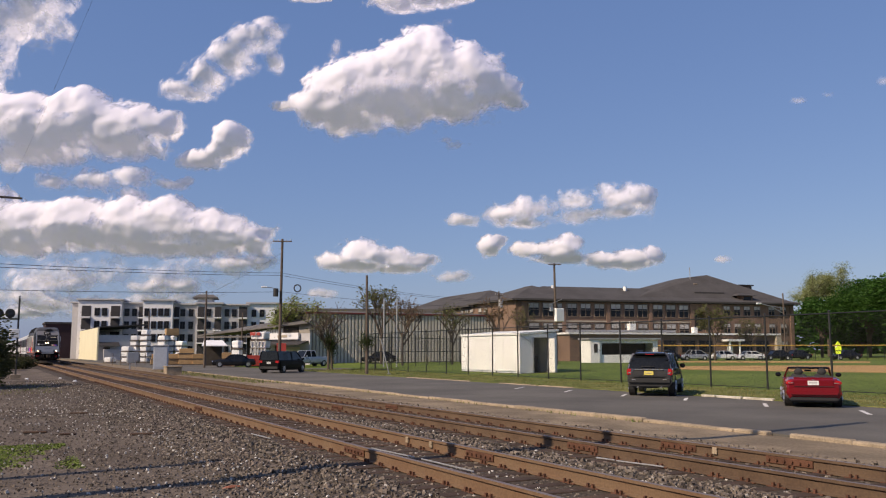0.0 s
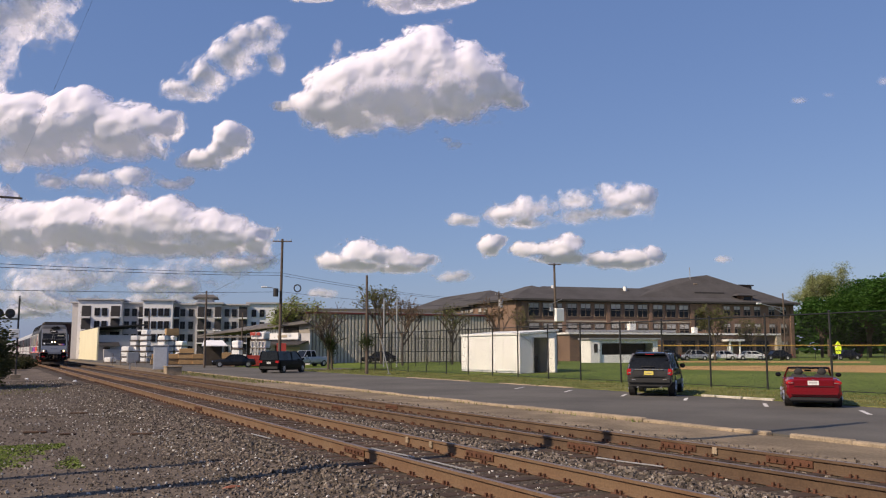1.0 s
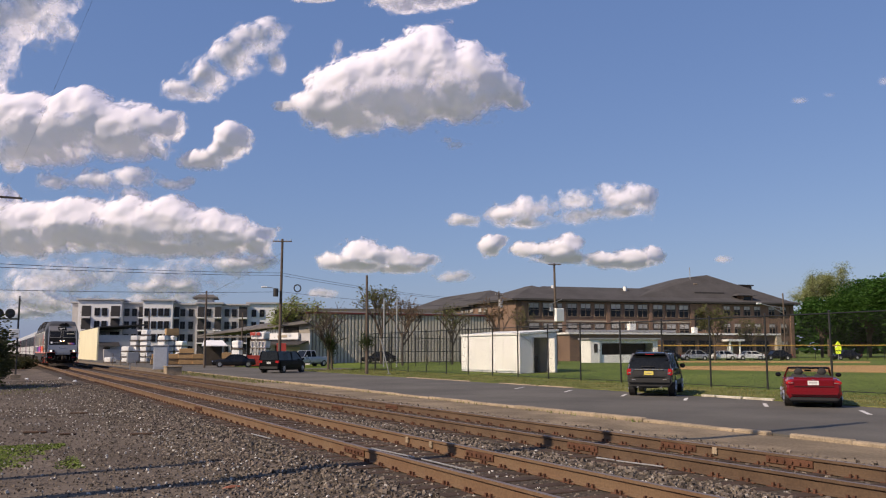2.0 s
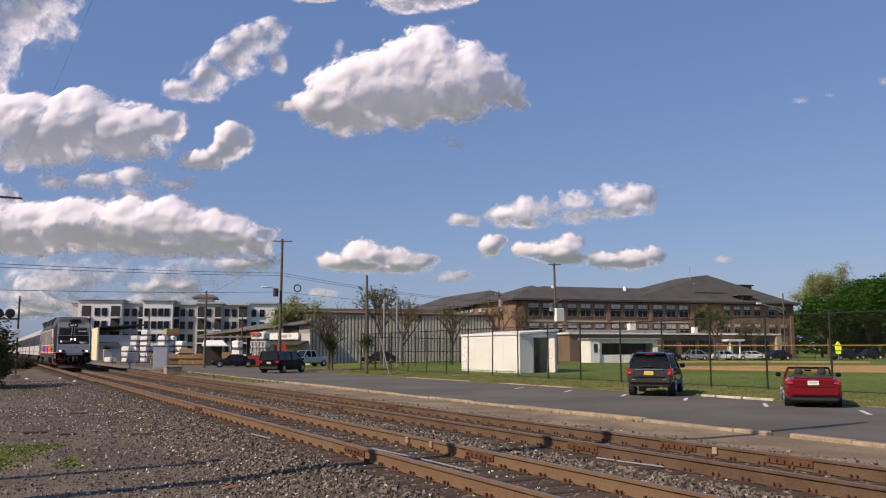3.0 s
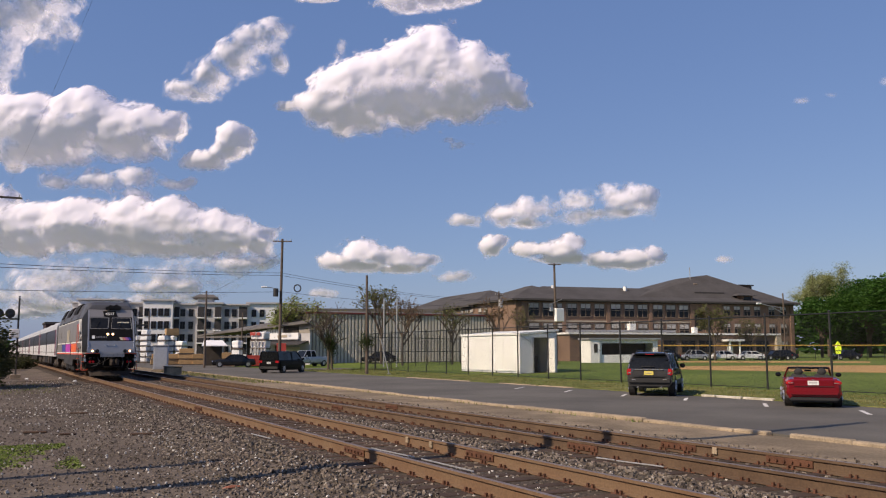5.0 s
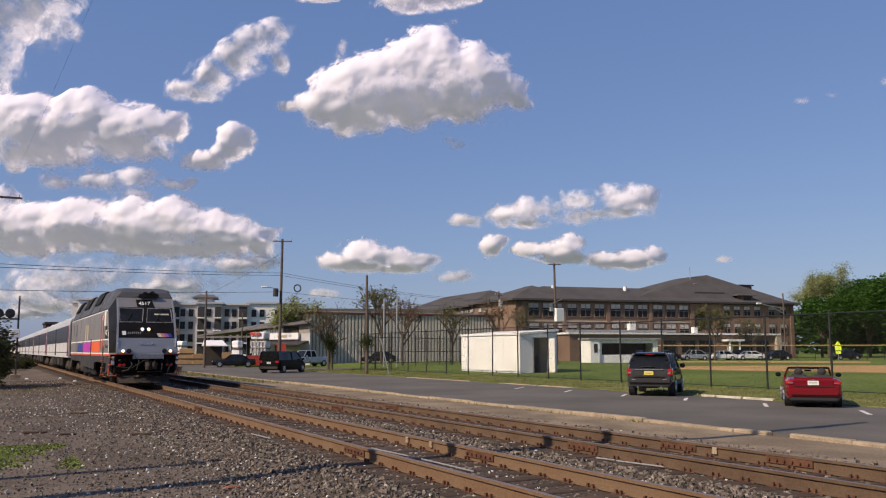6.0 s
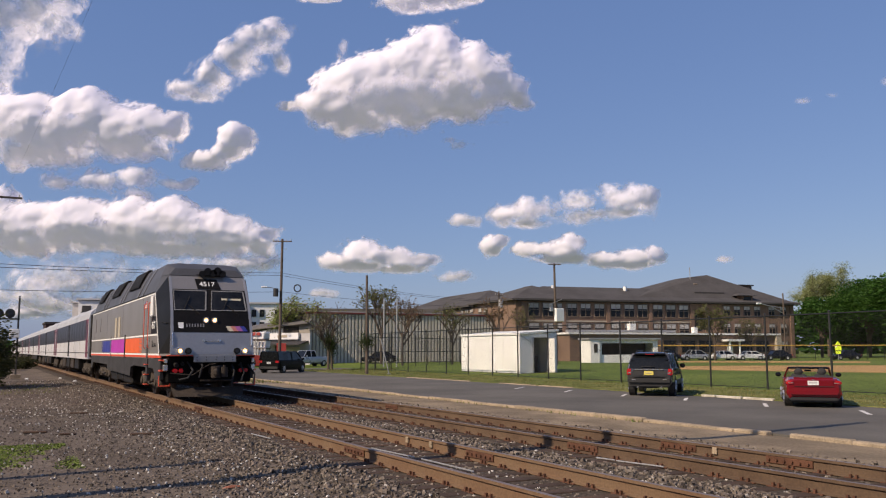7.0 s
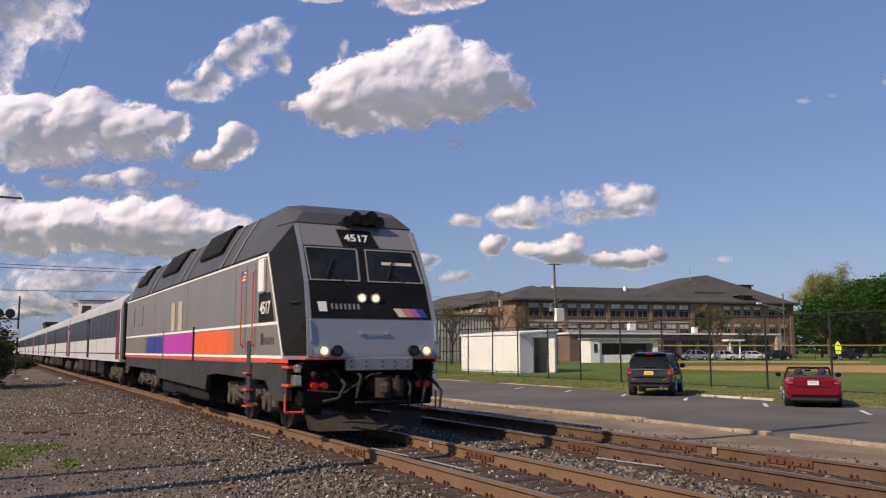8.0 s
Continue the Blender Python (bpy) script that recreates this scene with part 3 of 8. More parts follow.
        # steps and stirrup at the front corner
        for z in (1.25, 0.93):
            part("step", box(B(), s * 1.2, s * 1.49, 0.42, 0.82, z - 0.02, z + 0.025), M["orangered"], loco, "orange cab step")
        bm = tube(B(), [(s * 1.5, 0.55, 0.78), (s * 1.5, 0.55, 0.46), (s * 1.18, 0.5, 0.46), (s * 1.18, 0.5, 0.78)], 0.02)
        part("stirrup", bm, M["orangered"], loco, "orange hanging stirrup")
        bm = box(B(), s * 1.36, s * 1.5, 2.92, 3.18, 0.55, 1.75, 0.01)
        part("ladder", bm, M["skirt"], loco)
        for z in (0.42, 0.75, 1.08):
            part("step", box(B(), s * 1.42, s * 1.56, 2.9, 3.25, z, z + 0.03), M["orangered"], loco)
        # side lamps and end hoses
        bm = box(B(), s * 1.28, s * 1.42, 0.28, 0.5, 0.92, 1.12, 0.02)
        part("marker_box", bm, M["chrome"], loco)
        bm = box(B(), s * 1.3, s * 1.4, 0.25, 0.45, 1.16, 1.3, 0.02)
        part("jumper_socket", bm, M["chrome"], loco)
        bm = tube(B(), [(s * 1.41, 0.76, 2.42), (s * 1.43, 0.7, 2.42), (s * 1.34, 0.42, 2.4), (s * 1.32, 0.46, 2.4)], 0.02)
        part("corner_handle", bm, M["grime"], loco)
        bm = tube(B(), [(s * 1.23, nose_y(2.1) - 0.02, 2.1), (s * 1.23, nose_y(2.05) - 0.035, 2.05), (s * 1.22, nose_y(1.72) - 0.035, 1.72), (s * 1.22, nose_y(1.68) - 0.01, 1.68)], 0.013)
        part("nose_handrail", bm, M["chrome"], loco)
        # headlamps
        for x, mt, r in ((1.0, "lamp", 0.085), (0.75, "lens", 0.075)):
            bm = rod(B(), (s * x, 0.04, 1.54), (s * x, -0.06, 1.54), r + 0.025, seg=20)
            h = part("headlamp", bm, M["chrome" if mt == "lamp" else "grime"], loco, "lit ditch lamp" if mt == "lamp" else "dark unlit lamp")
            bm = rod(B(), (s * x, -0.03, 1.54), (s * x, -0.07, 1.54), r, r * 0.8, seg=20)
            part("lamp_glass", bm, M[mt], h)
            if mt == "lamp":
                part("bulb", rod(B(), (s * x, -0.06, 1.54), (s * x, -0.08, 1.54), 0.042, 0.028, seg=12), M["bulb"], h)
        for k, x in enumerate((1.09, 0.92)):
            part("tail_lamp", rod(B(), (s * x, 0.25, 0.93), (s * x, 0.12, 0.93), 0.065, seg=14), M["redlens"], loco, "red marker lamp")
    # nose panel and black windscreen mask
    part("nose_panel", front_patch(B(), 1.43, 2.1, -1.2, 1.2, -1.2, 1.2, 0.008), M["nose"], loco, "pale silver-blue nose panel")
    part("windscreen_mask", front_patch(B(), 2.12, 3.5, -1.2, 1.2, -1.17, 1.17, 0.008), M["black"], loco, "glossy black windscreen mask")
    for l0, r0, l1, r1 in ((-1.12, -0.2, -1.12, -0.13), (0.01, 1.1, 0.08, 1.06)):
        part("windscreen", front_patch(B(), 2.84, 3.44, l0, r0, l1, r1, 0.02), M["glass"], loco, "dark cab windscreen")
        fr = B()
        front_patch(fr, 2.81, 2.835, l0 - 0.02, r0 + 0.02, l0 - 0.02, r0 + 0.02, 0.026)
        front_patch(fr, 3.445, 3.47, l1 - 0.02, r1 + 0.02, l1 - 0.02, r1 + 0.02, 0.026)
        front_patch(fr, 2.835, 3.445, l0 - 0.018, l0, l1 - 0.018, l1, 0.026)
        front_patch(fr, 2.835, 3.445, r0, r0 + 0.04, r1, r1 + 0.04, 0.026)
        part("window_frame", fr, M["frame_metal"], loco, "grey metal window frame")
        x = (l0 + r0) / 2
        wp = tube(B(), [(x + 0.3, nose_y(2.68) - 0.04, 2.68), (x - 0.05, nose_y(3.0) - 0.05, 3.0)], 0.012)
        tube(wp, [(x - 0.18, nose_y(2.86) - 0.05, 2.86), (x + 0.02, nose_y(3.25) - 0.05, 3.25)], 0.014)
        part("wiper", wp, M["grime"], loco)
    part("sun_visor", front_patch(B(), 3.16, 3.22, 0.35, 0.98, 0.35, 0.98, 0.0235, 0.004), M["cream"], loco)
    part("number_board", front_patch(B(), 3.52, 3.86, -0.36, 0.38, -0.42, 0.28, 0.02), M["black"], loco, "black front number board")
    slope = math.degrees(math.atan2(nose_y(3.85) - nose_y(3.55), 0.3))
    text_mesh("number", "4517", 0.25, M["white"], loco, pose(-0.05, nose_y(3.68) - 0.03, 3.68, 90 - slope, 0, 0))
    for x in (-0.19, 0.08):
        h = part("headlamp", rod(B(), (x, nose_y(2.5) + 0.02, 2.5), (x, nose_y(2.5) - 0.05, 2.5), 0.092, seg=20), M["chrome"], loco, "lit centre headlamp")
        part("lamp_glass", rod(B(), (x, nose_y(2.5) - 0.03, 2.5), (x, nose_y(2.5) - 0.06, 2.5), 0.075, 0.065, seg=20), M["lamp"], h)
        part("bulb", rod(B(), (x, nose_y(2.5) - 0.05, 2.5), (x, nose_y(2.5) - 0.07, 2.5), 0.04, 0.03, seg=12), M["bulb"], h)
    # emblem and letter shapes, colour band
    part("emblem", front_patch(B(), 2.24, 2.42, -1.03, -0.88, -1.05, -0.88, 0.014), M["white"], loco, "small white emblem shape")
    for k in range(7):
        x = -0.8 + k * 0.085
        part("emblem_bar", front_patch(B(), 2.285, 2.385, x, x + 0.04, x, x + 0.04, 0.014), M["silver"], loco)
    for k, mt in enumerate(("cream", "salmon", "mauve", "blue")):
        x = 0.52 + k * 0.15
        part("colour_band", front_patch(B(), 2.16, 2.32, x, x + 0.15, x - 0.1, x + 0.05, 0.014), M[mt], loco)
    part("nose_grab", tube(B(), [(-0.27, 0.08, 1.86), (-0.25, 0.04, 1.85), (0.2, 0.04, 1.85), (0.22, 0.08, 1.86)], 0.01), M["chrome"], loco)
    for x in (-0.27, 0.22):
        part("grab_mount", rod(B(), (x, 0.1, 1.86), (x, 0.03, 1.86), 0.04, seg=10), M["chrome"], loco)
    # horns on the roof brow
    hc = part("horn_mount", box(B(), -0.36, 0.56, 1.1, 1.5, 3.94, 4.02, 0.02), M["grime"], loco)
    for x, z, r in ((-0.2, 4.02, 0.09), (-0.02, 4.1, 0.11), (0.16, 4.06, 0.1), (0.3, 4.12, 0.12), (0.46, 4.04, 0.1)):
        bm = rod(B(), (x, 0.98, z), (x, 1.55, z), r, 0.04, seg=14)
        rod(bm, (x, 0.94, z), (x, 0.99, z), r + 0.015, r, seg=14)
        part("horn", bm, M["grime"], hc, "black air horn")
    # front end below the nose
    part("bumper_plate", box(B(), -0.58, 0.73, -0.03, 0.05, 1.19, 1.42, 0.015), M["nose"], loco, "pale grey bolted plate")
    for x in (-0.48, -0.2, 0.12, 0.36, 0.62):
        for z in (1.26, 1.35):
            part("bolt", rod(B(), (x, -0.02, z), (x, -0.045, z), 0.016, seg=6), M["grime"], loco)
    part("orange_sill", box(B(), -1.34, -0.6, -0.01, 0.9, 1.382, 1.416, 0.008), M["orangered"], loco)
    part("orange_sill", box(B(), 0.77, 1.34, -0.01, 0.9, 1.382, 1.416, 0.008), M["orangered"], loco)
    bm = box(B(), -1.3, 1.3, 0.3, 1.5, 0.55, 1.36, 0.04)
    # near-black beam colour paints the shade under the nose
    part("end_beam", bm, M["nose_shade"], loco)
    bm = B()
    box(bm, -0.06, 0.44, 0.0, 0.5, 0.78, 1.1, 0.08)
    rod(bm, (0.08, -0.16, 0.72), (0.08, -0.16, 1.06), 0.15, seg=14)
    rod(bm, (0.31, -0.26, 0.74), (0.31, -0.26, 1.04), 0.11, seg=14)
    rod(bm, (0.31, -0.26, 1.04), (0.31, -0.26, 1.1), 0.04, seg=10)
    box(bm, -0.04, 0.12, -0.44, -0.1, 0.76, 1.0, 0.06)
    rod(bm, (-0.35, 0.1, 0.62), (0.65, 0.1, 0.62), 0.03, seg=8)
    part("coupler", bm, M["brownsteel"], loco, "dusty brown coupler")
    bm = B()
    hull(bm, [(s * x, y, z) for s in (-1, 1) for x, y, z in ((1.15, 0.5, 0.4), (1.02, 0.2, 0.14), (0.35, 0.0, 0.14), (0.4, 0.3, 0.4), (1.05, 0.6, 0.14))])
    part("pilot_plow", bm, M["brownsteel"], loco, "dusty steel pilot plow")
    for x, z, r in ((-1.05, 1.12, 0.08), (-0.86, 1.16, 0.06), (0.92, 1.14, 0.07), (1.08, 0.98, 0.06)):
        part("cable_socket", rod(B(), (x, 0.32, z), (x, 0.16, z - 0.03), r, r * 0.8, seg=12), M["grime"], loco)
    for x in (-0.55, -0.42, -0.28, 0.52, 0.66):
        part("brake_valve", rod(B(), (x, 0.32, 0.98), (x, 0.14, 0.92), 0.035, seg=8), M["brownsteel"], loco)
    part("uncoupling_lever", tube(B(), [(-1.25, 0.1, 0.86), (-0.6, 0.02, 0.8), (-0.1, -0.02, 1.12), (0.1, -0.05, 1.14)], 0.018), M["brownsteel"], loco)
    for pts in ([(-0.7, 0.3, 1.2), (-0.6, -0.05, 0.95), (-0.75, -0.12, 0.72), (-1.0, 0.0, 0.66)], [(-0.4, 0.3, 1.22), (-0.32, -0.1, 1.1), (-0.42, -0.12, 0.72)], [(0.65, 0.3, 1.18), (0.68, -0.05, 0.9), (0.6, -0.1, 0.55)], [(0.95, 0.3, 1.15), (1.0, 0.0, 0.85), (0.9, -0.05, 0.6)], [(1.2, 0.3, 1.1), (1.36, 0.05, 0.8), (1.3, 0.0, 0.5)]):
        part("air_hose", tube(B(), pts, 0.028, 8), M["rubber"], loco)
    bogie(loco, 4.0, 2.8, 0.51, "bogiesteel")
    bogie(loco, 17.2, 2.8, 0.51, "bogiesteel")
    part("belly", box(B(), -0.8, 0.8, 1.5, 20.8, 0.9, 1.3), M["grime"], loco)
    return loco


def build_coach():
    """Local y from 0 at the leading end to 25.4 at the trailing one."""
    coach = thing("passenger_coach", "silver single-deck passenger coach with a dark window band", "coach", group="coaches behind the locomotive")
    L, W = 25.4, 1.5
    half = [(-W, 1.1), (-W, 3.28), (-1.42, 3.6), (-1.15, 3.87), (-0.6, 4.02)]
    bm = prism(B(), half + [(-x, z) for x, z in half[::-1]], 1, 0, L)
    sh = part("shell", bm, M["coachwhite"], coach)
    sh.data.materials.append(M["coachroof"])
    for p in sh.data.polygons:
        p.material_index = 1 if p.center.z > 3.4 and abs(p.normal.y) < 0.5 else 0
    pane = bpy.data.meshes.new("window_pane")
    box(bm := B(), -0.006, 0.006, -0.845, 0.845, -0.5, 0.5, 0.004)
    bm.to_mesh(pane)
    bm.free()
    pane.materials.append(M["coachglass"])
    for s in (-1, 1):
        part("window_band", box(B(), s * (W - 0.01), s * (W + 0.008), 1.35, L - 1.35, 2.12, 3.27), M["coachband"], coach, "dark band between windows")
        for k in range(13):
            y = 2.25 + k * 1.74
            if abs(y - L / 2) > 0.95:
                shared("window_pane", pane, coach, pose(s * (W + 0.012), y, 2.72))
        for y in (0.75, L / 2, L - 0.75):
            d = part("door", box(B(), s * (W - 0.01), s * (W + 0.016), y - 0.5, y + 0.5, 1.2, 3.26), M["maroon" if abs(y - L / 2) > 1 else "grime"], coach, "sliding coach door")
            part("door_glass", box(B(), s * (W + 0.016), s * (W + 0.02), y - 0.22, y + 0.22, 2.25, 3.05), M["coachglass"], d)
        part("rub_rail", box(B(), s * W, s * (W + 0.02), 0, L, 1.42, 1.46), M["skirt"], coach)
        for y in (5.0, 8.6, 16.6, 20.4):
            part("panel_seam", box(B(), s * W, s * (W + 0.004), y, y + 0.03, 1.46, 2.14), M["skirt"], coach)
        for k in range(4):
            part("underfloor_box", box(B(), s * 0.6, s * 1.38, 6.6 + k * 3.3, 8.9 + k * 3.3, 0.45, 1.1, 0.04), M["brownsteel" if k % 2 else "grime"], coach)
        part("status_lamp", box(B(), s * W, s * (W + 0.06), L - 0.12, L - 0.02, 2.95, 3.05), M["lens"], coach)
        part("end_post", box(B(), s * 1.1, s * 1.42, -0.25, 0.0, 1.2, 3.5, 0.04), M["grime"], coach)
    part("diaphragm", box(B(), -0.6, 0.6, -0.55, 0, 1.0, 3.4, 0.05), M["grime"], coach)
    for k in range(3):
        part("roof_unit", box(B(), -0.8, 0.8, 3.5 + k * 8, 6.5 + k * 8, 3.95, 4.1, 0.04), M["coachroof"], coach)
    bogie(coach, 3.4, 2.6, 0.43, "bogiesteel")
    bogie(coach, L - 3.4, 2.6, 0.43, "bogiesteel")
    part("belly", box(B(), -0.9, 0.9, 1.0, L - 1, 0.85, 1.1), M["grime"], coach)
    return coach


build_locomotive()
first = build_coach()
TRAIN.append((first, 22.5))
base_wheels = [w for w in WHEELS if w[0].parent == first]
for k in range(1, 7):
    c = copy_thing(first, pose(0, 0, 0))
    TRAIN.append((c, 22.5 + 25.95 * k))
    if k < 3:
        for w, ob in zip(base_wheels, [o for o in c.children if o.name.startswith("wheelset")]):
            WHEELS.append((ob, *w[1:]))

# ---- buildings ----
M.update({
    "brick": mat("brown_brick", (0.215, 0.137, 0.097), 0.9, 0, 0.14, 0.25, 3.5, 0.1, col2=(0.17, 0.108, 0.077)),
    "stonetrim": mat("limestone_trim", (0.42, 0.36, 0.28), 0.85, 0, 0.12, 0.4, 6),
    "slate": mat("dark_roof_shingle", (0.082, 0.076, 0.074), 0.9, 0, 0.2, 0.3, 4, 0.2, spec=0.2),
    "darktrim": mat("dark_eaves", (0.03, 0.024, 0.022), 0.7, 0, 0.2, 0.5, 5),
    "pane": mat("window_glass", (0.014, 0.014, 0.017), 0.18, 0, 0.3, 0.8, 6, spec=0.3),
    "blind": mat("pale_blind", (0.4, 0.39, 0.37), 0.7, 0, 0.1, 0.6, 5, rnd=0.2),
    "frame": mat("window_frame_paint", (0.17, 0.13, 0.1), 0.6, 0, 0.1, 1, 8),
    "siding": mat("pale_grey_siding", (0.75, 0.74, 0.745), 0.8, 0, 0.06, 0.1, 2, 0.05),
    "siding2": mat("grey_siding_and_shop_shade", (0.47, 0.455, 0.46), 0.8, 0, 0.08, 0.1, 2, 0.05),
    "recess": mat("dark_trim_and_balcony_shade", (0.036, 0.033, 0.036), 0.8, 0, 0.2, 0.3, 4),
    "metalwall": mat("tan_grey_siding_and_rib_shade", (0.28, 0.25, 0.215), 0.6, 0.05, 0.1, 0.3, 6),
    "ribs": mat("lit_cream_ribs", (0.6, 0.54, 0.45), 0.6, 0, 0.1, 0.4, 6),
    "metalroof": mat("galvanised_roof", (0.15, 0.14, 0.135), 0.9, 0.0, 0.2, 0.3, 5, spec=0.08),
    "shedwhite": mat("white_painted_steel", (0.87, 0.865, 0.83), 0.6, 0, 0.07, 0.7, 9),
    "redtrim": mat("dark_red_trim", (0.16, 0.035, 0.03), 0.7, 0, 0.15, 1, 9),
    "dimbrick": mat("dark_plum_brick", (0.045, 0.022, 0.026), 0.85, 0, 0.2, 0.4, 5),
    "redsign": mat("red_board", (0.42, 0.05, 0.04), 0.6, 0, 0.2, 1, 9),
    "yellowwood": mat("fresh_lumber", (0.43, 0.27, 0.13), 0.8, 0, 0.2, 1.2, 9, rnd=0.2),
    "wrap": mat("white_wrapped_pallet", (0.8, 0.8, 0.8), 0.5, 0, 0.15, 1.4, 9, rnd=0.12),
    "yellowpaint": mat("yellow_cap", (0.55, 0.34, 0.06), 0.6, 0, 0.1, 1, 9),
    "creamwall": mat("cream_wall", (0.72, 0.66, 0.46), 0.8, 0, 0.05, 0.2, 5),
    "pole": mat("weathered_pole_wood", (0.12, 0.09, 0.07), 0.9, 0, 0.25, 1.5, 20, 0.3),
    "galv": mat("galvanised_steel", (0.42, 0.42, 0.42), 0.5, 0.5, 0.12, 1.5, 20),
    "blackmetal": mat("black_coated_steel", (0.016, 0.016, 0.016), 0.5, 0, 0.2, 2, 20),
    "wire": mat("black_cable", (0.025, 0.025, 0.03), 0.7, 0, 0.1, 2, 20),
    # sign plates get a slight added glow to lift their fluorescent colour
    "limesign": mat("fluorescent_sign", (0.62, 0.78, 0.03), 0.5, 0, 0.05, 2, 20, emit=0.15),
    "cabinet": mat("bare_aluminium_cabinet", (0.5, 0.53, 0.58), 0.45, 0.4, 0.1, 1, 12),
    # dark brown that paints the dimness inside sheds and openings
    "interior": mat("dim_interior", (0.05, 0.04, 0.035), 0.9, 0, 0.3, 1, 8),
})


def window_mesh(name, w, h, mt):
    me = bpy.data.meshes.new(name)
    bm = box(B(), -w / 2, w / 2, -0.05, 0.02, -h / 2, h / 2)
    bm.to_mesh(me)
    bm.free()
    me.materials.append(M[mt])
    return me


def windows(owner, spots, w, h, y, blinds=True, frame_mt="frame"):
    """Framed sash windows on a wall that faces -y, at the spots (x, z)."""
    pane, fr, bl = window_mesh("pane", w, h, "pane"), bpy.data.meshes.new("window_frame"), window_mesh("blind", w * 0.92, h * 0.34, "blind")
    bm = B()
    t = 0.09
    xs, zs = (-w / 2 - t, -w / 2, -0.035, 0.035, w / 2, w / 2 + t), (-h / 2 - t, -h / 2, -0.04, 0.04, h / 2, h / 2 + t)
    # one moulded frame: outer ring, meeting rail and centre bar
    solid = {(i, j) for i in range(5) for j in range(5) if i in (0, 2, 4) or j in (0, 2, 4)}
    v = {(i, j, k): bm.verts.new((xs[i], -0.13 if k else 0.0, zs[j])) for i in range(6) for j in range(6) for k in (0, 1)}
    for i, j in sorted(solid):
        bm.faces.new((v[i, j, 1], v[i + 1, j, 1], v[i + 1, j + 1, 1], v[i, j + 1, 1]))
        bm.faces.new((v[i, j, 0], v[i, j + 1, 0], v[i + 1, j + 1, 0], v[i + 1, j, 0]))
        for (di, dj), a, b in (((-1, 0), (i, j + 1), (i, j)), ((1, 0), (i + 1, j), (i + 1, j + 1)), ((0, -1), (i, j), (i + 1, j)), ((0, 1), (i + 1, j + 1), (i, j + 1))):
            if (i + di, j + dj) not in solid:
                bm.faces.new((v[a[0], a[1], 1], v[a[0], a[1], 0], v[b[0], b[1], 0], v[b[0], b[1], 1]))
    bm.to_mesh(fr)
    bm.free()
    fr.materials.append(M[frame_mt])
    for x, z in spots:
        f = shared("window", fr, owner, pose(x, y, z))
        shared("pane", pane, f, pose(0, 0, 0))
        if blinds:
            shared("blind", bl, f, pose(0, -0.045, h * 0.30))


def hip_roof(bm, x0, x1, y0, y1, z, zr, over=0.9):
    d = (y1 - y0) / 2
    return hull(bm, [(x0 - over, y0 - over, z), (x1 + over, y0 - over, z), (x0 - over, y1 + over, z), (x1 + over, y1 + over, z), (x0 - over, y0 - over, z - 0.3), (x1 + over, y0 - over, z - 0.3), (x0 - over, y1 + over, z - 0.3), (x1 + over, y1 + over, z - 0.3), (x0 + d, y0 + d, zr), (x1 - d, y0 + d, zr)])


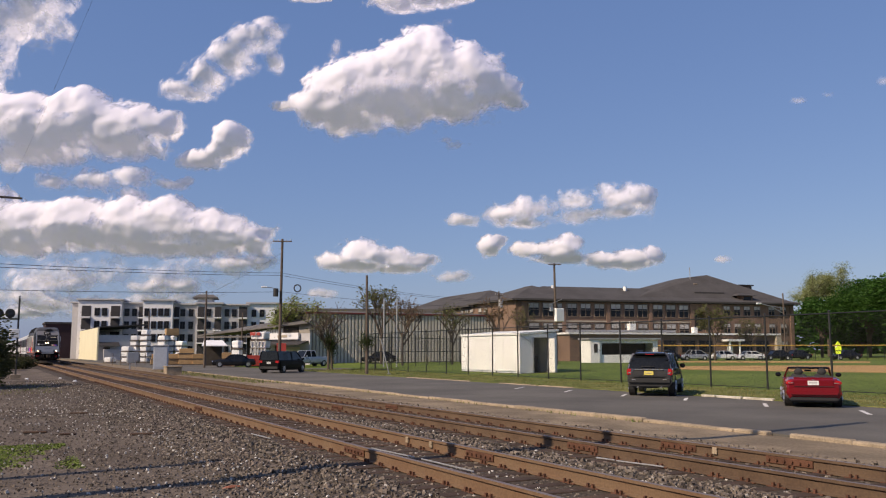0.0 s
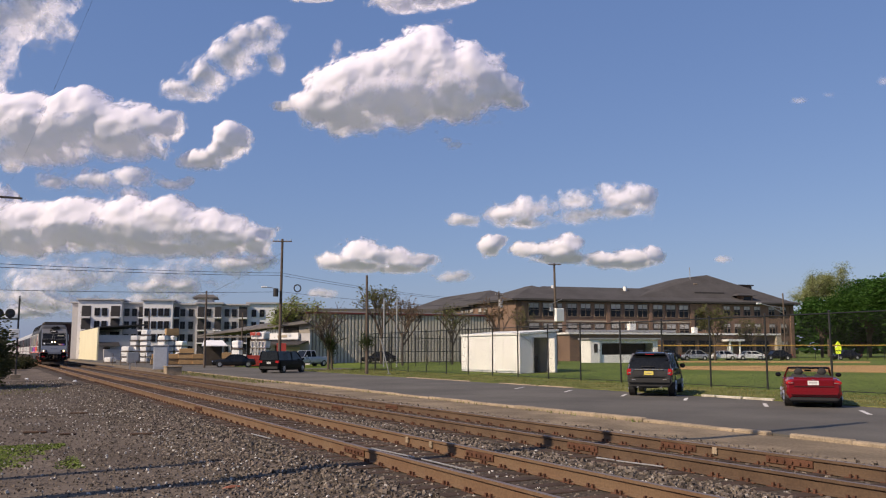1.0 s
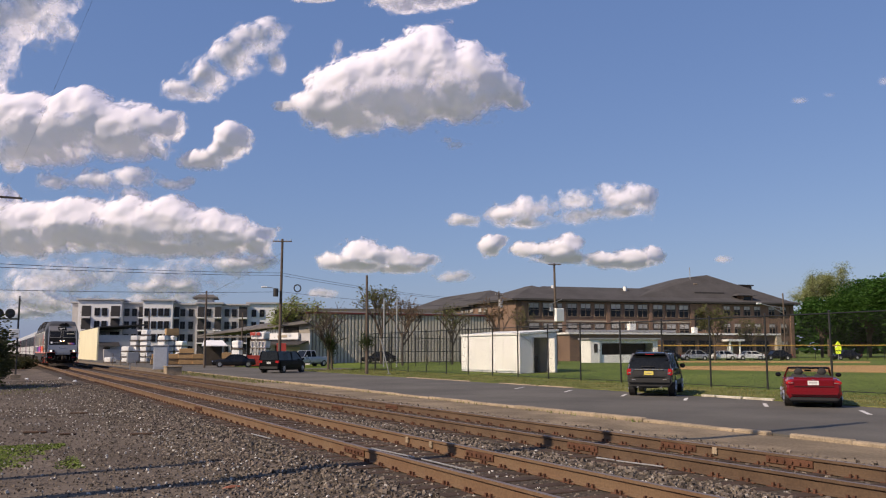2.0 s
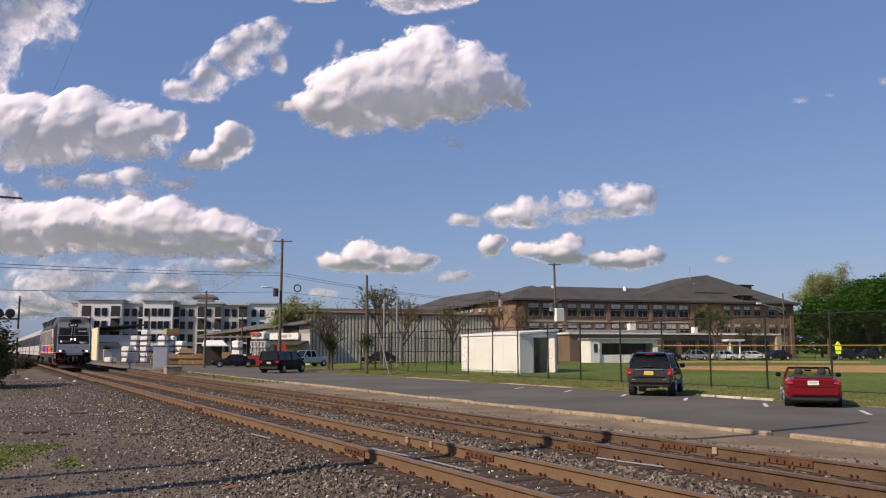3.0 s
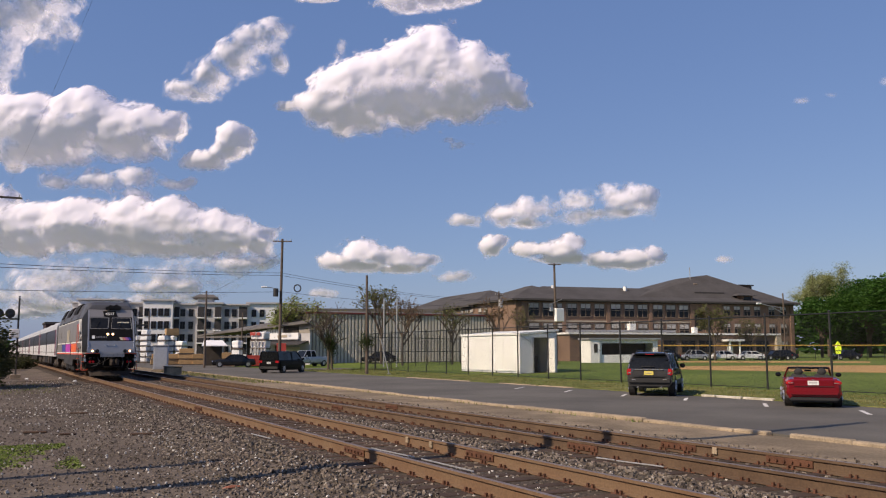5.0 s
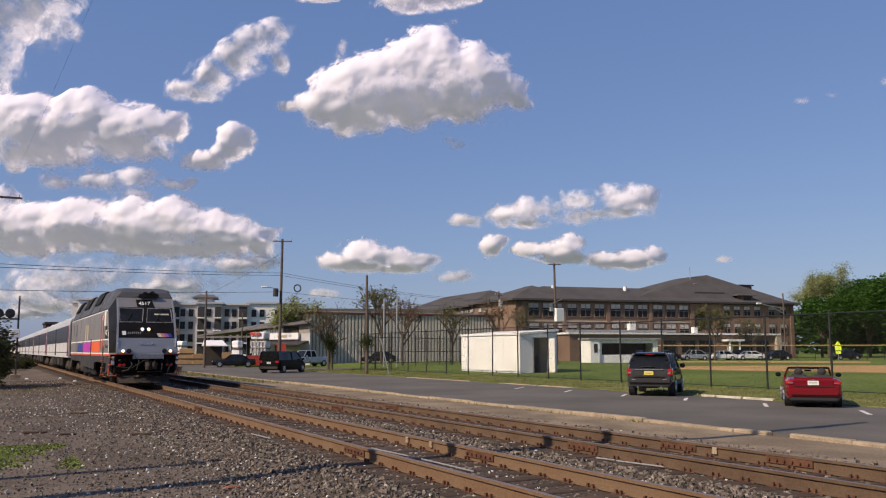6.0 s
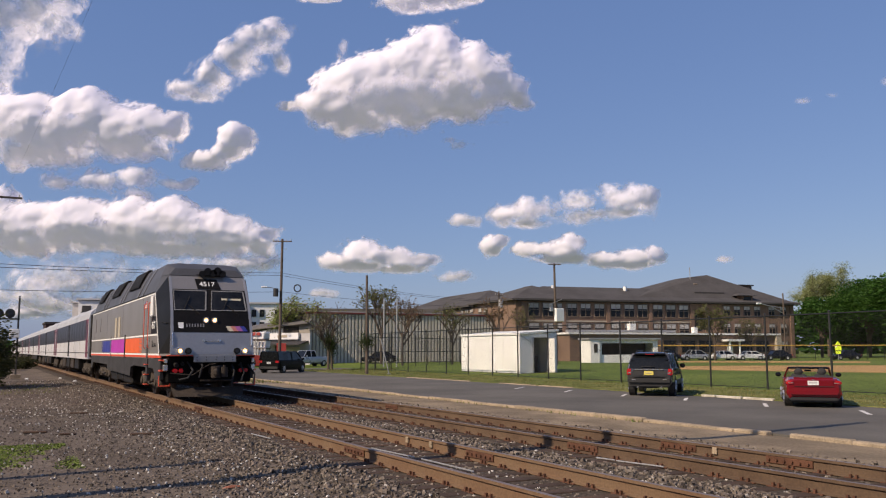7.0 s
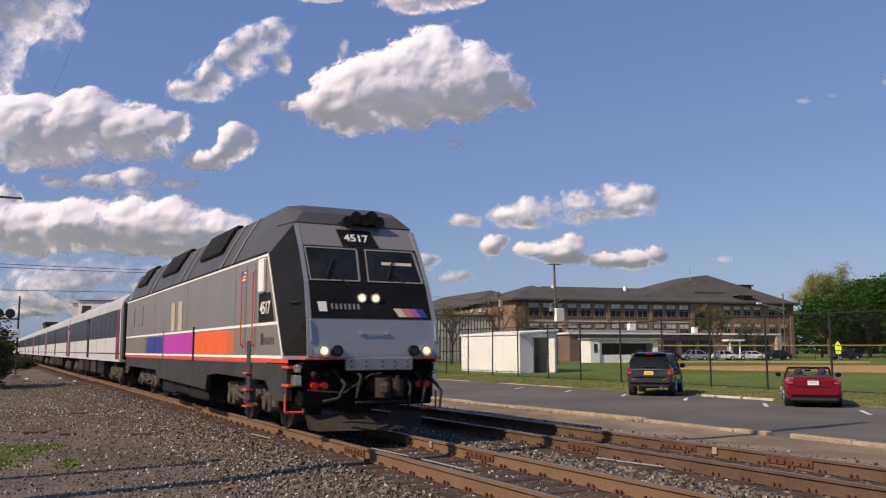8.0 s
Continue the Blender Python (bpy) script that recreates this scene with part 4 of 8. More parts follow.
def build_school():
    s = thing("school", "large brown brick three-storey school with dark hipped roofs", "school", pose(78.49, 120.22, 0, 0, 0, -10.29))
    L = 55.9
    part("wall", box(B(), 0, L, 0, 16, -0.5, 10.0), M["brick"], s, "brown brick front wing")
    part("cornice", box(B(), -0.25, L + 0.25, -0.25, 16.25, 9.75, 10.15), M["darktrim"], s)
    part("roof", hip_roof(B(), 0, L, 0, 16, 10.2, 13.0), M["slate"], s)
    bm = hull(B(), [(22.5, 1.0, 10.6), (57, 1.0, 10.4), (22.5, 24, 10.6), (57, 24, 10.4), (37.4, 8.5, 15.2), (43.0, 8.5, 15.95), (37.4, 11, 15.2), (43.0, 11, 15.95)])
    part("roof", bm, M["slate"], s, "tall dark central hipped roof")
    part("roof_step", box(B(), 36.4, 42.8, 2.9, 9, 11.85, 12.2), M["slate"], s)
    part("chimney", box(B(), 50.2, 52.9, 8, 9.6, 10.6, 13.95), M["brick"], s)
    part("chimney_cap", box(B(), 49.9, 53.2, 7.7, 9.9, 13.95, 14.2), M["darktrim"], s)
    dm = part("dormer", box(B(), 44.9, 47.3, 0.6, 4, 10.2, 11.5), M["brick"], s, "brick roof dormer")
    part("dormer_roof", hull(B(), [(44.0, 0, 11.5), (48.1, 0, 11.5), (44.0, 5, 11.5), (48.1, 5, 11.5), (45.5, 2.5, 12.1), (46.7, 2.5, 12.1)]), M["slate"], dm)
    part("dormer_window", box(B(), 45.4, 46.9, 0.52, 0.6, 10.5, 11.3), M["pane"], dm)
    part("vent", rod(B(), (23.6, 6, 12), (23.6, 6, 13.1), 0.35, seg=10), M["shedwhite"], s)
    part("vent", rod(B(), (9.5, 7, 12.4), (9.5, 7, 13.1), 0.25, seg=10), M["shedwhite"], s)
    part("cupola_mast", rod(B(), (38.6, 7.5, 13), (38.6, 7.5, 17.2), 0.07, seg=6), M["galv"], s)
    part("roof_vent", box(B(), 38.0, 38.9, 5.4, 6.4, 12.8, 14.0, 0.1), M["frame"], s)
    spots = []
    for a in (1.6, 8.7, 17.2, 25.6):
        for k in range(3):
            spots += [(a + 1.0 + k * 2.65, z) for z in (8.4, 5.0, 2.0)]
    windows(s, spots, 1.9, 2.2, -0.02)
    windows(s, [(x, z) for x in (41, 43.2, 45.4, 47.6, 50.8, 53.4) for z in (8.6, 5.4, 2.2)], 1.3, 1.7, -0.02)
    part("tall_window", box(B(), 34.3, 35.6, -0.06, 0.02, 4.9, 8.7), M["pane"], s)
    for x in (0.6, 8.2, 16.7, 25.1, 33.6, 36.6, 39.6, 55.3):
        part("pilaster", box(B(), x - 0.35, x + 0.35, -0.22, 0.0, -0.1, 9.75), M["brick"], s)
    for z in (6.45, 3.3):
        part("belt_course", box(B(), 0, 33.3, -0.1, 0.0, z - 0.12, z + 0.12), M["stonetrim"], s)
    # west wing, seen along its sunlit side
    w = thing("school_wing", "sunlit reddish brick school wing under a dark hipped roof", "school wing", pose(83.29, 169.77, 0, 0, 0, -95.54))
    part("wall", box(B(), -11, 33, 0, 15, -0.5, 9.9), M["brick"], w)
    part("wall", box(B(), 33, 49.6, -0.6, 12, -0.5, 10.0), M["brick"], w, "projecting brick end bay")
    part("roof", hip_roof(B(), -10.5, 30, 0, 16, 10.0, 13.6), M["slate"], w)
    part("roof", hip_roof(B(), 32.5, 49.3, -0.6, 14, 10.2, 13.1), M["slate"], w)
    part("cornice", box(B(), -11, 33, -0.3, 0, 9.5, 10.0), M["darktrim"], w)
    windows(w, [(x, z) for x in (3, 5.2, 9, 11.2, 13.4, 18, 20.2, 22.4, 26, 28.2, 30.4) for z in (8.4, 5.0)], 1.4, 1.8, -0.02)
    windows(w, [(35.6, 8.2), (37.9, 8.2), (35.6, 5.0), (37.9, 5.0)], 1.3, 1.9, -0.62)
    # one-storey front wing with pale cornice and porch
    e = thing("school_annex", "low brick annex with a white cornice and porch", "school annex", pose(83.9, 115.2, 0, 0, 0, -9.6))
    part("wall", box(B(), 0, 43, 0, 4, -0.2, 4.0), M["brick"], e)
    part("cornice", box(B(), -0.3, 43.3, -0.5, 4.2, 4.12, 4.4), M["shedwhite"], e, "white flat cornice")
    windows(e, [(x, 2.1) for x in (12, 16.5, 20, 24, 27.5, 36, 39.5)], 2.6, 1.9, -0.02, False, "darktrim")
    for x in (31.6, 33.6):
        part("column", rod(B(), (x, -1.4, -0.1), (x, -1.4, 3.0), 0.18, seg=10), M["shedwhite"], e)
    part("porch_roof", box(B(), 30.9, 34.3, -1.9, 0, 3.0, 3.35), M["shedwhite"], e)
    part("porch_door", box(B(), 32, 33.2, -0.05, 0.02, 0, 2.4), M["shedwhite"], e)
    part("end_pier", box(B(), 42.2, 43.2, -0.7, 0.1, -0.1, 3.9), M["stonetrim"], e)
    part("rooftop_unit", box(B(), 13, 14.2, 0.8, 1.8, 4.4, 6.0, 0.05), M["shedwhite"], e)
    part("rooftop_duct", box(B(), 1, 22, 0.6, 1.4, 4.5, 4.9, 0.05), M["galv"], e)
    part("rooftop_unit", box(B(), 25.8, 26.6, 0.8, 1.6, 4.4, 5.5, 0.05), M["shedwhite"], e)
    for k in range(3):
        part("antenna", rod(B(), (13.2 + 0.5 * k, 1.2, 6.0), (13.2 + 0.5 * k, 1.2, 6.5), 0.05, seg=6), M["shedwhite"], e)


def build_field_buildings():
    d = thing("dugout", "white block dugout with a dark open front", "dugout", pose(66.22, 83.71, 0, 0, 0, -13.63))
    part("side_wall", box(B(), -1.2, 0, -0.25, 3, -0.1, 2.75), M["shedwhite"], d, "sunlit white end wall")
    part("door", box(B(), -0.75, -0.3, -0.29, -0.25, 1.2, 2.3), M["interior"], d)
    part("front_wall", box(B(), 0, 8.0, 0, 0.2, -0.1, 0.95), M["shedwhite"], d)
    part("front_beam", box(B(), 0, 8.0, 0, 0.2, 2.35, 2.8), M["shedwhite"], d)
    part("post", box(B(), 0, 0.4, 0.01, 0.2, 0.95, 2.35), M["shedwhite"], d)
    part("post", box(B(), 7.4, 8.0, 0.01, 0.2, 0.95, 2.35), M["shedwhite"], d)
    part("back_wall", box(B(), 0, 8.0, 2.8, 3, -0.1, 2.8), M["interior"], d)
    part("end_wall", box(B(), 7.8, 8.0, 0.2, 2.8, -0.1, 2.8), M["shedwhite"], d)
    part("roof", box(B(), -1.4, 8.3, -0.4, 3.2, 2.8, 3.0), M["galv"], d)
    part("bench", box(B(), 0.4, 7.4, 2.2, 2.7, 0.3, 0.5), M["pole"], d)
    b = thing("maintenance_building", "low brown block building with a pale flat roof", "outbuilding", pose(72.0, 97.5, 0, 0, 0, -11))
    part("wall", box(B(), 0, 15, 0, 6, -0.1, 3.75), M["brick"], b)
    part("roof", box(B(), -0.3, 15.3, -0.3, 6.3, 3.75, 4.0), M["shedwhite"], b)
    part("door", box(B(), 1.5, 2.7, -0.04, 0.02, 0, 2.1), M["recess"], b)
    # storage shed beside the fence
    s = thing("storage_shed", "white panelled steel storage shed with an open end door", "shed", pose(34.9, 53.5, -0.24))
    lx, ly = 3.35, 8.8
    for k in range(4):
        a, c = ly * k / 4, ly * (k + 1) / 4
        part("panel", box(B(), 0.0, 0.06, a + 0.012, c - 0.012, 0.06, 2.92), M["shedwhite"], s)
        part("foot", box(B(), -0.02, 0.1, a + 1.0, a + 1.15, -0.05, 0.2), M["blackmetal"], s)
        part("panel", box(B(), lx - 0.06, lx, a + 0.012, c - 0.012, 0.06, 3.2), M["shedwhite"], s)
    part("back_panel", box(B(), 0, lx, ly, ly + 0.06, 0.06, 3.0), M["shedwhite"], s)
    part("floor_plate", box(B(), 0.07, lx - 0.07, 0, ly, 0.0, 0.1), M["interior"], s)
    part("inner_wall", box(B(), 0.08, lx - 0.08, 3.2, 3.26, 0.1, 2.9), M["interior"], s)
    part("end_panel", box(B(), 0, 1.2, -0.06, 0.0, 0.06, 2.95), M["siding"], s, "grey end wall")
    part("end_panel", box(B(), 2.5, lx, -0.06, 0.0, 0.06, 3.1), M["siding"], s)
    part("lintel", box(B(), 1.2, 2.5, -0.06, 0.0, 2.72, 3.05), M["siding"], s)
    part("door_frame", box(B(), 1.12, 1.22, -0.1, -0.06, 0.06, 2.72), M["galv"], s)
    part("brace", rod(B(), (0.05, -0.09, 2.9), (1.1, -0.09, 2.3), 0.03, seg=6), M["galv"], s)
    dr = part("open_door", box(B(), 0, 0.05, -1.2, 0, 0.12, 2.65), M["shedwhite"], s, "white door standing open")
    dr.matrix_basis = pose(2.6, -0.08, 0, 0, 0, -15)
    part("roof", hull(B(), [(x, y, z + o) for x, z in ((-0.1, 2.93), (lx + 0.12, 3.21)) for y in (-0.2, ly + 0.2) for o in (0, 0.14)]), M["shedwhite"], s)
    bx = thing("storage_box", "dark crate standing inside the shed", "crate", pose(36.7, 55.0, -0.14))
    part("body", box(B(), -0.6, 0.6, -0.4, 0.4, 0, 1.1, 0.03), M["recess"], bx)
    part("lid", box(B(), -0.63, 0.63, -0.43, 0.43, 1.1, 1.2, 0.02), M["darktrim"], bx)


def build_warehouse():
    w = thing("warehouse", "long grey-tan metal warehouse with ribbed siding and red eave", "warehouse", pose(35.6, 103.39, 0, 0, 0, -3))
    L = 26.6
    # wall coloured darker than its ribs to paint the shade between them
    part("wall", box(B(), 0, L, 0.06, 14, -0.6, 6.2), M["metalwall"], w)
    me = bpy.data.meshes.new("siding_rib")
    bm = prism(B(), [(-0.15, 0), (-0.12, -0.12), (0.12, -0.12), (0.15, 0)], 2, -0.3, 6.1)
    bm.to_mesh(me)
    bm.free()
    me.materials.append(M["ribs"])
    for k in range(56):
        shared("siding_rib", me, w, pose(0.3 + k * 0.473, 0.058, 0.02))
    part("eave", box(B(), -0.3, L + 0.3, -0.2, 0.2, 6.2, 6.42), M["redtrim"], w, "dark red eave trim")
    part("roof", hull(B(), [(-0.3, 0, 6.42), (L + 0.3, 0, 6.42), (-0.3, 14.3, 6.42), (L + 0.3, 14.3, 6.42), (-0.3, 7, 6.9), (L + 0.3, 7, 6.9)]), M["metalroof"], w)
    part("base_rail", box(B(), 0, L, -0.06, 0.05, 2.6, 2.75), M["metalwall"], w)
    # long shed with a sloping roof and an open gable bay
    s = thing("lumber_shed", "weathered lumber shed with a long sloping grey roof", "shed", pose(26.47, 116.17, -0.2325, 0, 0, -59.95) @ Matrix.Scale(1.15, 4))
    part("wall", box(B(), 8.6, 15.0, 0.0, 0.25, -0.6, 3.4), M["siding2"], s)
    part("back_wall", box(B(), 0, 10.4, 5.6, 5.8, -0.6, 3.6), M["interior"], s)
    part("roof", hull(B(), [(-1.5, -1.0, 3.2), (15.4, -0.6, 4.45), (-1.5, 6, 3.5), (11.0, 6, 5.6), (-1.5, -1.0, 3.35), (15.4, -0.6, 4.6), (-1.5, 6, 3.65), (11.0, 6, 5.75)]), M["metalroof"], s, "long sloping grey roof")
    part("fascia", box(B(), -1.5, 8.5, -0.98, -0.92, 3.0, 3.2), M["metalroof"], s)
    part("gable", prism(B(), [(8.6, 3.4), (15.0, 3.4), (15.0, 4.42), (8.6, 3.95)], 1, -0.02, 0.1), M["metalwall"], s)
    # flat dark panel paints the shade inside the open gable
    part("gable_opening", box(B(), 11.2, 13.4, -0.06, -0.02, 3.5, 4.15), M["interior"], s)
    for k in range(9):
        part("gable_batten", box(B(), 8.8 + k * 0.26, 8.93 + k * 0.26, -0.07, -0.02, 3.45, 3.9), M["shedwhite"], s)
    part("sign_board", box(B(), 8.9, 13.6, -0.35, -0.1, 2.75, 3.45), M["siding"], s, "long pale sign board")
    part("sign_shape", box(B(), 10.6, 12.0, -0.36, -0.345, 2.95, 3.25), M["stonetrim"], s)
    part("awning", prism(B(), [(-1.6, 2.1), (0, 2.5), (0, 2.6), (-1.6, 2.2)], 0, 8.6, 14.8), M["recess"], s)
    for x in (0.0, 2.8, 5.6, 8.5):
        part("post", box(B(), x, x + 0.14, -0.8, -0.66, -0.6, 3.15 + x * 0.06), M["darktrim"], s)
    part("door", box(B(), 10.0, 10.8, -0.04, 0.0, 0, 2.1), M["interior"], s)
    part("bright_window", box(B(), 11.6, 13.6, -0.05, 0.0, 0.7, 1.9), M["cream"], s)


def build_apartments():
    a = thing("apartment_building", "four-storey pale grey apartment block with dark balconies", "apartment building", pose(15.89, 213.54, 0.55, 0, 0, -16.68))
    floors = (10.0, 7.0, 4.0, 1.2)
    def block(x0, x1, y0, y1, h, mt, label=""):
        part("wall", box(B(), x0, x1, y0, y1, -1.2, h), M[mt], a, label)
        part("roof", box(B(), x0 - 0.45, x1 + 0.45, y0 - 0.45, y1 + 0.45, h + 0.1, h + 0.45), M["siding2"], a)
    def balcony(x0, x1, y, z):
        # flat dark panel paints the shade of a set-back balcony
        part("balcony_recess", box(B(), x0, x1, y - 0.06, y + 0.1, z - 1.1, z + 1.4), M["recess"], a)
        part("balcony_slab", box(B(), x0 - 0.1, x1 + 0.1, y - 1.2, y, z - 1.4, z - 1.12), M["siding"], a)
        bm = box(B(), x0, x1, y - 1.16, y - 1.1, z - 0.2, z - 0.13)
        for k in range(9):
            u = x0 + (x1 - x0) * (k + 0.5) / 9
            box(bm, u - 0.02, u + 0.02, y - 1.15, y - 1.11, z - 1.12, z - 0.2)
        part("balcony_rail", bm, M["blackmetal"], a)
    block(0.0, 1.7, 2.5, 15, 12.0, "siding2")
    block(1.8, 11.3, 0, 15, 12.6, "siding", "pale protruding block")
    block(11.3, 16.0, 2.2, 15, 12.0, "siding2", "grey recessed block")
    block(16.1, 22.8, 0, 15, 12.6, "siding", "pale protruding block")
    block(22.8, 28.3, 2.2, 15, 11.8, "siding2", "grey recessed block")
    block(28.3, 34.0, 0.5, 15, 12.0, "siding2")
    block(34.0, 40.0, 1.2, 15, 11.7, "siding2")
    block(40.0, 54.0, 2.5, 15, 12.2, "siding")
    part("tower", box(B(), 28.3, 31.9, 1.2, 6, 12.0, 13.4), M["siding"], a)
    part("tower_roof", hull(B(), [(27.2, 0.2, 13.4), (33.0, 0.2, 13.4), (27.2, 7, 13.4), (33.0, 7, 13.4), (27.2, 0.2, 13.7), (33.0, 0.2, 13.7), (28.5, 2, 14.4), (31.8, 2, 14.4), (28.5, 5, 14.4), (31.8, 5, 14.4)]), M["metalroof"], a)
    windows(a, [(x, z) for x in (6.0, 7.6) for z in floors], 1.0, 1.6, -0.02, False, "recess")
    windows(a, [(x, z) for x in (17.0, 18.6, 20.1, 21.5) for z in floors], 0.95, 1.6, -0.02, False, "recess")
    windows(a, [(x, z) for x in (12.2, 13.9) for z in floors], 0.95, 1.6, 2.18, False, "recess")
    windows(a, [(x, z) for x in (24.9, 26.8) for z in floors], 0.95, 1.6, 2.18, False, "recess")
    windows(a, [(x, z) for x in (31.0,) for z in floors], 1.0, 1.6, 0.48, False, "recess")
    windows(a, [(x, z) for x in (35.2, 36.9) for z in floors], 0.95, 1.6, 1.18, False, "recess")
    windows(a, [(x, z) for x in (41.5, 43.4, 47, 49) for z in floors], 0.95, 1.6, 2.48, False, "recess")
    for z in floors:
        balcony(2.6, 4.6, 0, z)
        balcony(9.0, 11.0, 0, z)
        balcony(14.9, 16.0, 2.2, z)
        balcony(22.9, 24.1, 2.2, z)
        balcony(28.5, 30.0, 0.5, z)
        balcony(32.4, 33.9, 0.5, z)
        balcony(38.0, 39.9, 1.2, z)
    # dark block behind and the cream-walled shop in front
    d = thing("brick_building", "dark reddish building beyond the crossing", "building", pose(13.2, 236, 0))
    part("wall", box(B(), -1, 8, 0, 12, -0.6, 8.3), M["dimbrick"], d)
    part("roof", box(B(), -1.3, 8.3, -0.3, 12.3, 8.3, 8.8), M["slate"], d)
    c = thing("roadside_shop", "low shop with a bright cream side wall", "shop", pose(18.2, 176, 0))
    part("side_wall", box(B(), 0, 0.3, 0, 48, -0.6, 6.0), M["creamwall"], c, "bright cream side wall")
    # grey colour paints the front in shade beside the sunlit cream wall
    part("wall", box(B(), 0.3, 9, 0.4, 48, -0.6, 4.6), M["siding2"], c)
    part("roof", prism(B(), [(0.3, 6.0), (9.4, 6.6), (9.4, 6.8), (0.3, 6.2)], 1, 0.0, 48), M["slate"], c)
    part("awning", hull(B(), [(0.4, 0.4, 3.0), (4.0, 0.4, 3.0), (0.4, -1.2, 2.5), (4.0, -1.2, 2.5), (0.4, 0.4, 3.2), (4, 0.4, 3.2)]), M["recess"], c)
    part("door", box(B(), 1.2, 2.4, 0.34, 0.4, 0, 2.2), M["interior"], c)
    part("vending_box", box(B(), 1.2, 4.6, -0.4, 0.35, -0.6, 1.9, 0.05), M["siding2"], c)
    g = thing("beyond_warehouse", "far warehouse with a dull green roof", "warehouse", pose(50, 150, 0, 0, 0, -20))
    part("wall", box(B(), 0, 26, 0, 20, -0.6, 8.0), M["siding2"], g)
    part("roof", box(B(), -0.4, 26.4, -0.4, 20.4, 8.0, 9.2), M["metalroof"], g)


# ---- poles, wires, fences, yard things ----
def utility_pole(x, y, h, label, arms=(), r=0.16, lean=0.0):
    p = thing("utility_pole", label, "utility pole", pose(x, y, 0, 0, lean, 0), "utility poles")
    part("shaft", rod(B(), (0, 0, -0.6), (0, 0, h), r, r * 0.68, seg=10), M["pole"], p)
    for z, w, ang in arms:
        bm = box(B(), -w / 2, w / 2, -0.16, -0.06, z - 0.06, z + 0.06, 0.01)
        arm = part("crossarm", bm, M["pole"], p)
        arm.matrix_basis = pose(0, 0, 0, 0, 0, ang)
        for k in (-0.46, -0.2, 0.2, 0.46):
            part("insulator", rod(B(), (k * w, -0.11, z + 0.06), (k * w, -0.11, z + 0.22), 0.045, 0.03, seg=8), M["galv"], arm)
    return p


def cable(a, b, sag, r=0.018, n=14, name="overhead_wire"):
    a, b = Vector(a), Vector(b)
    pts = [a.lerp(b, k / n) - Vector((0, 0, sag * 4 * (k / n) * (1 - k / n))) for k in range(n + 1)]
    side = (b - a).cross(Vector((0, 0, 1))).normalized()
    bm, prev = B(), None
    for p in pts:
        ring = [bm.verts.new(p + (side * math.cos(q) + Vector((0, 0, math.sin(q)))) * r) for q in (0.0, 1.26, 2.51, 3.77, 5.03)]
        if prev:
            for i in range(5):
                bm.faces.new((prev[i], prev[(i + 1) % 5], ring[(i + 1) % 5], ring[i]))
        else:
            bm.faces.new(ring[::-1])
        prev = ring
    bm.faces.new(prev)
    tagged(part(name, bm, M["wire"]), "thin black overhead cable between poles", "cable", "overhead cables")


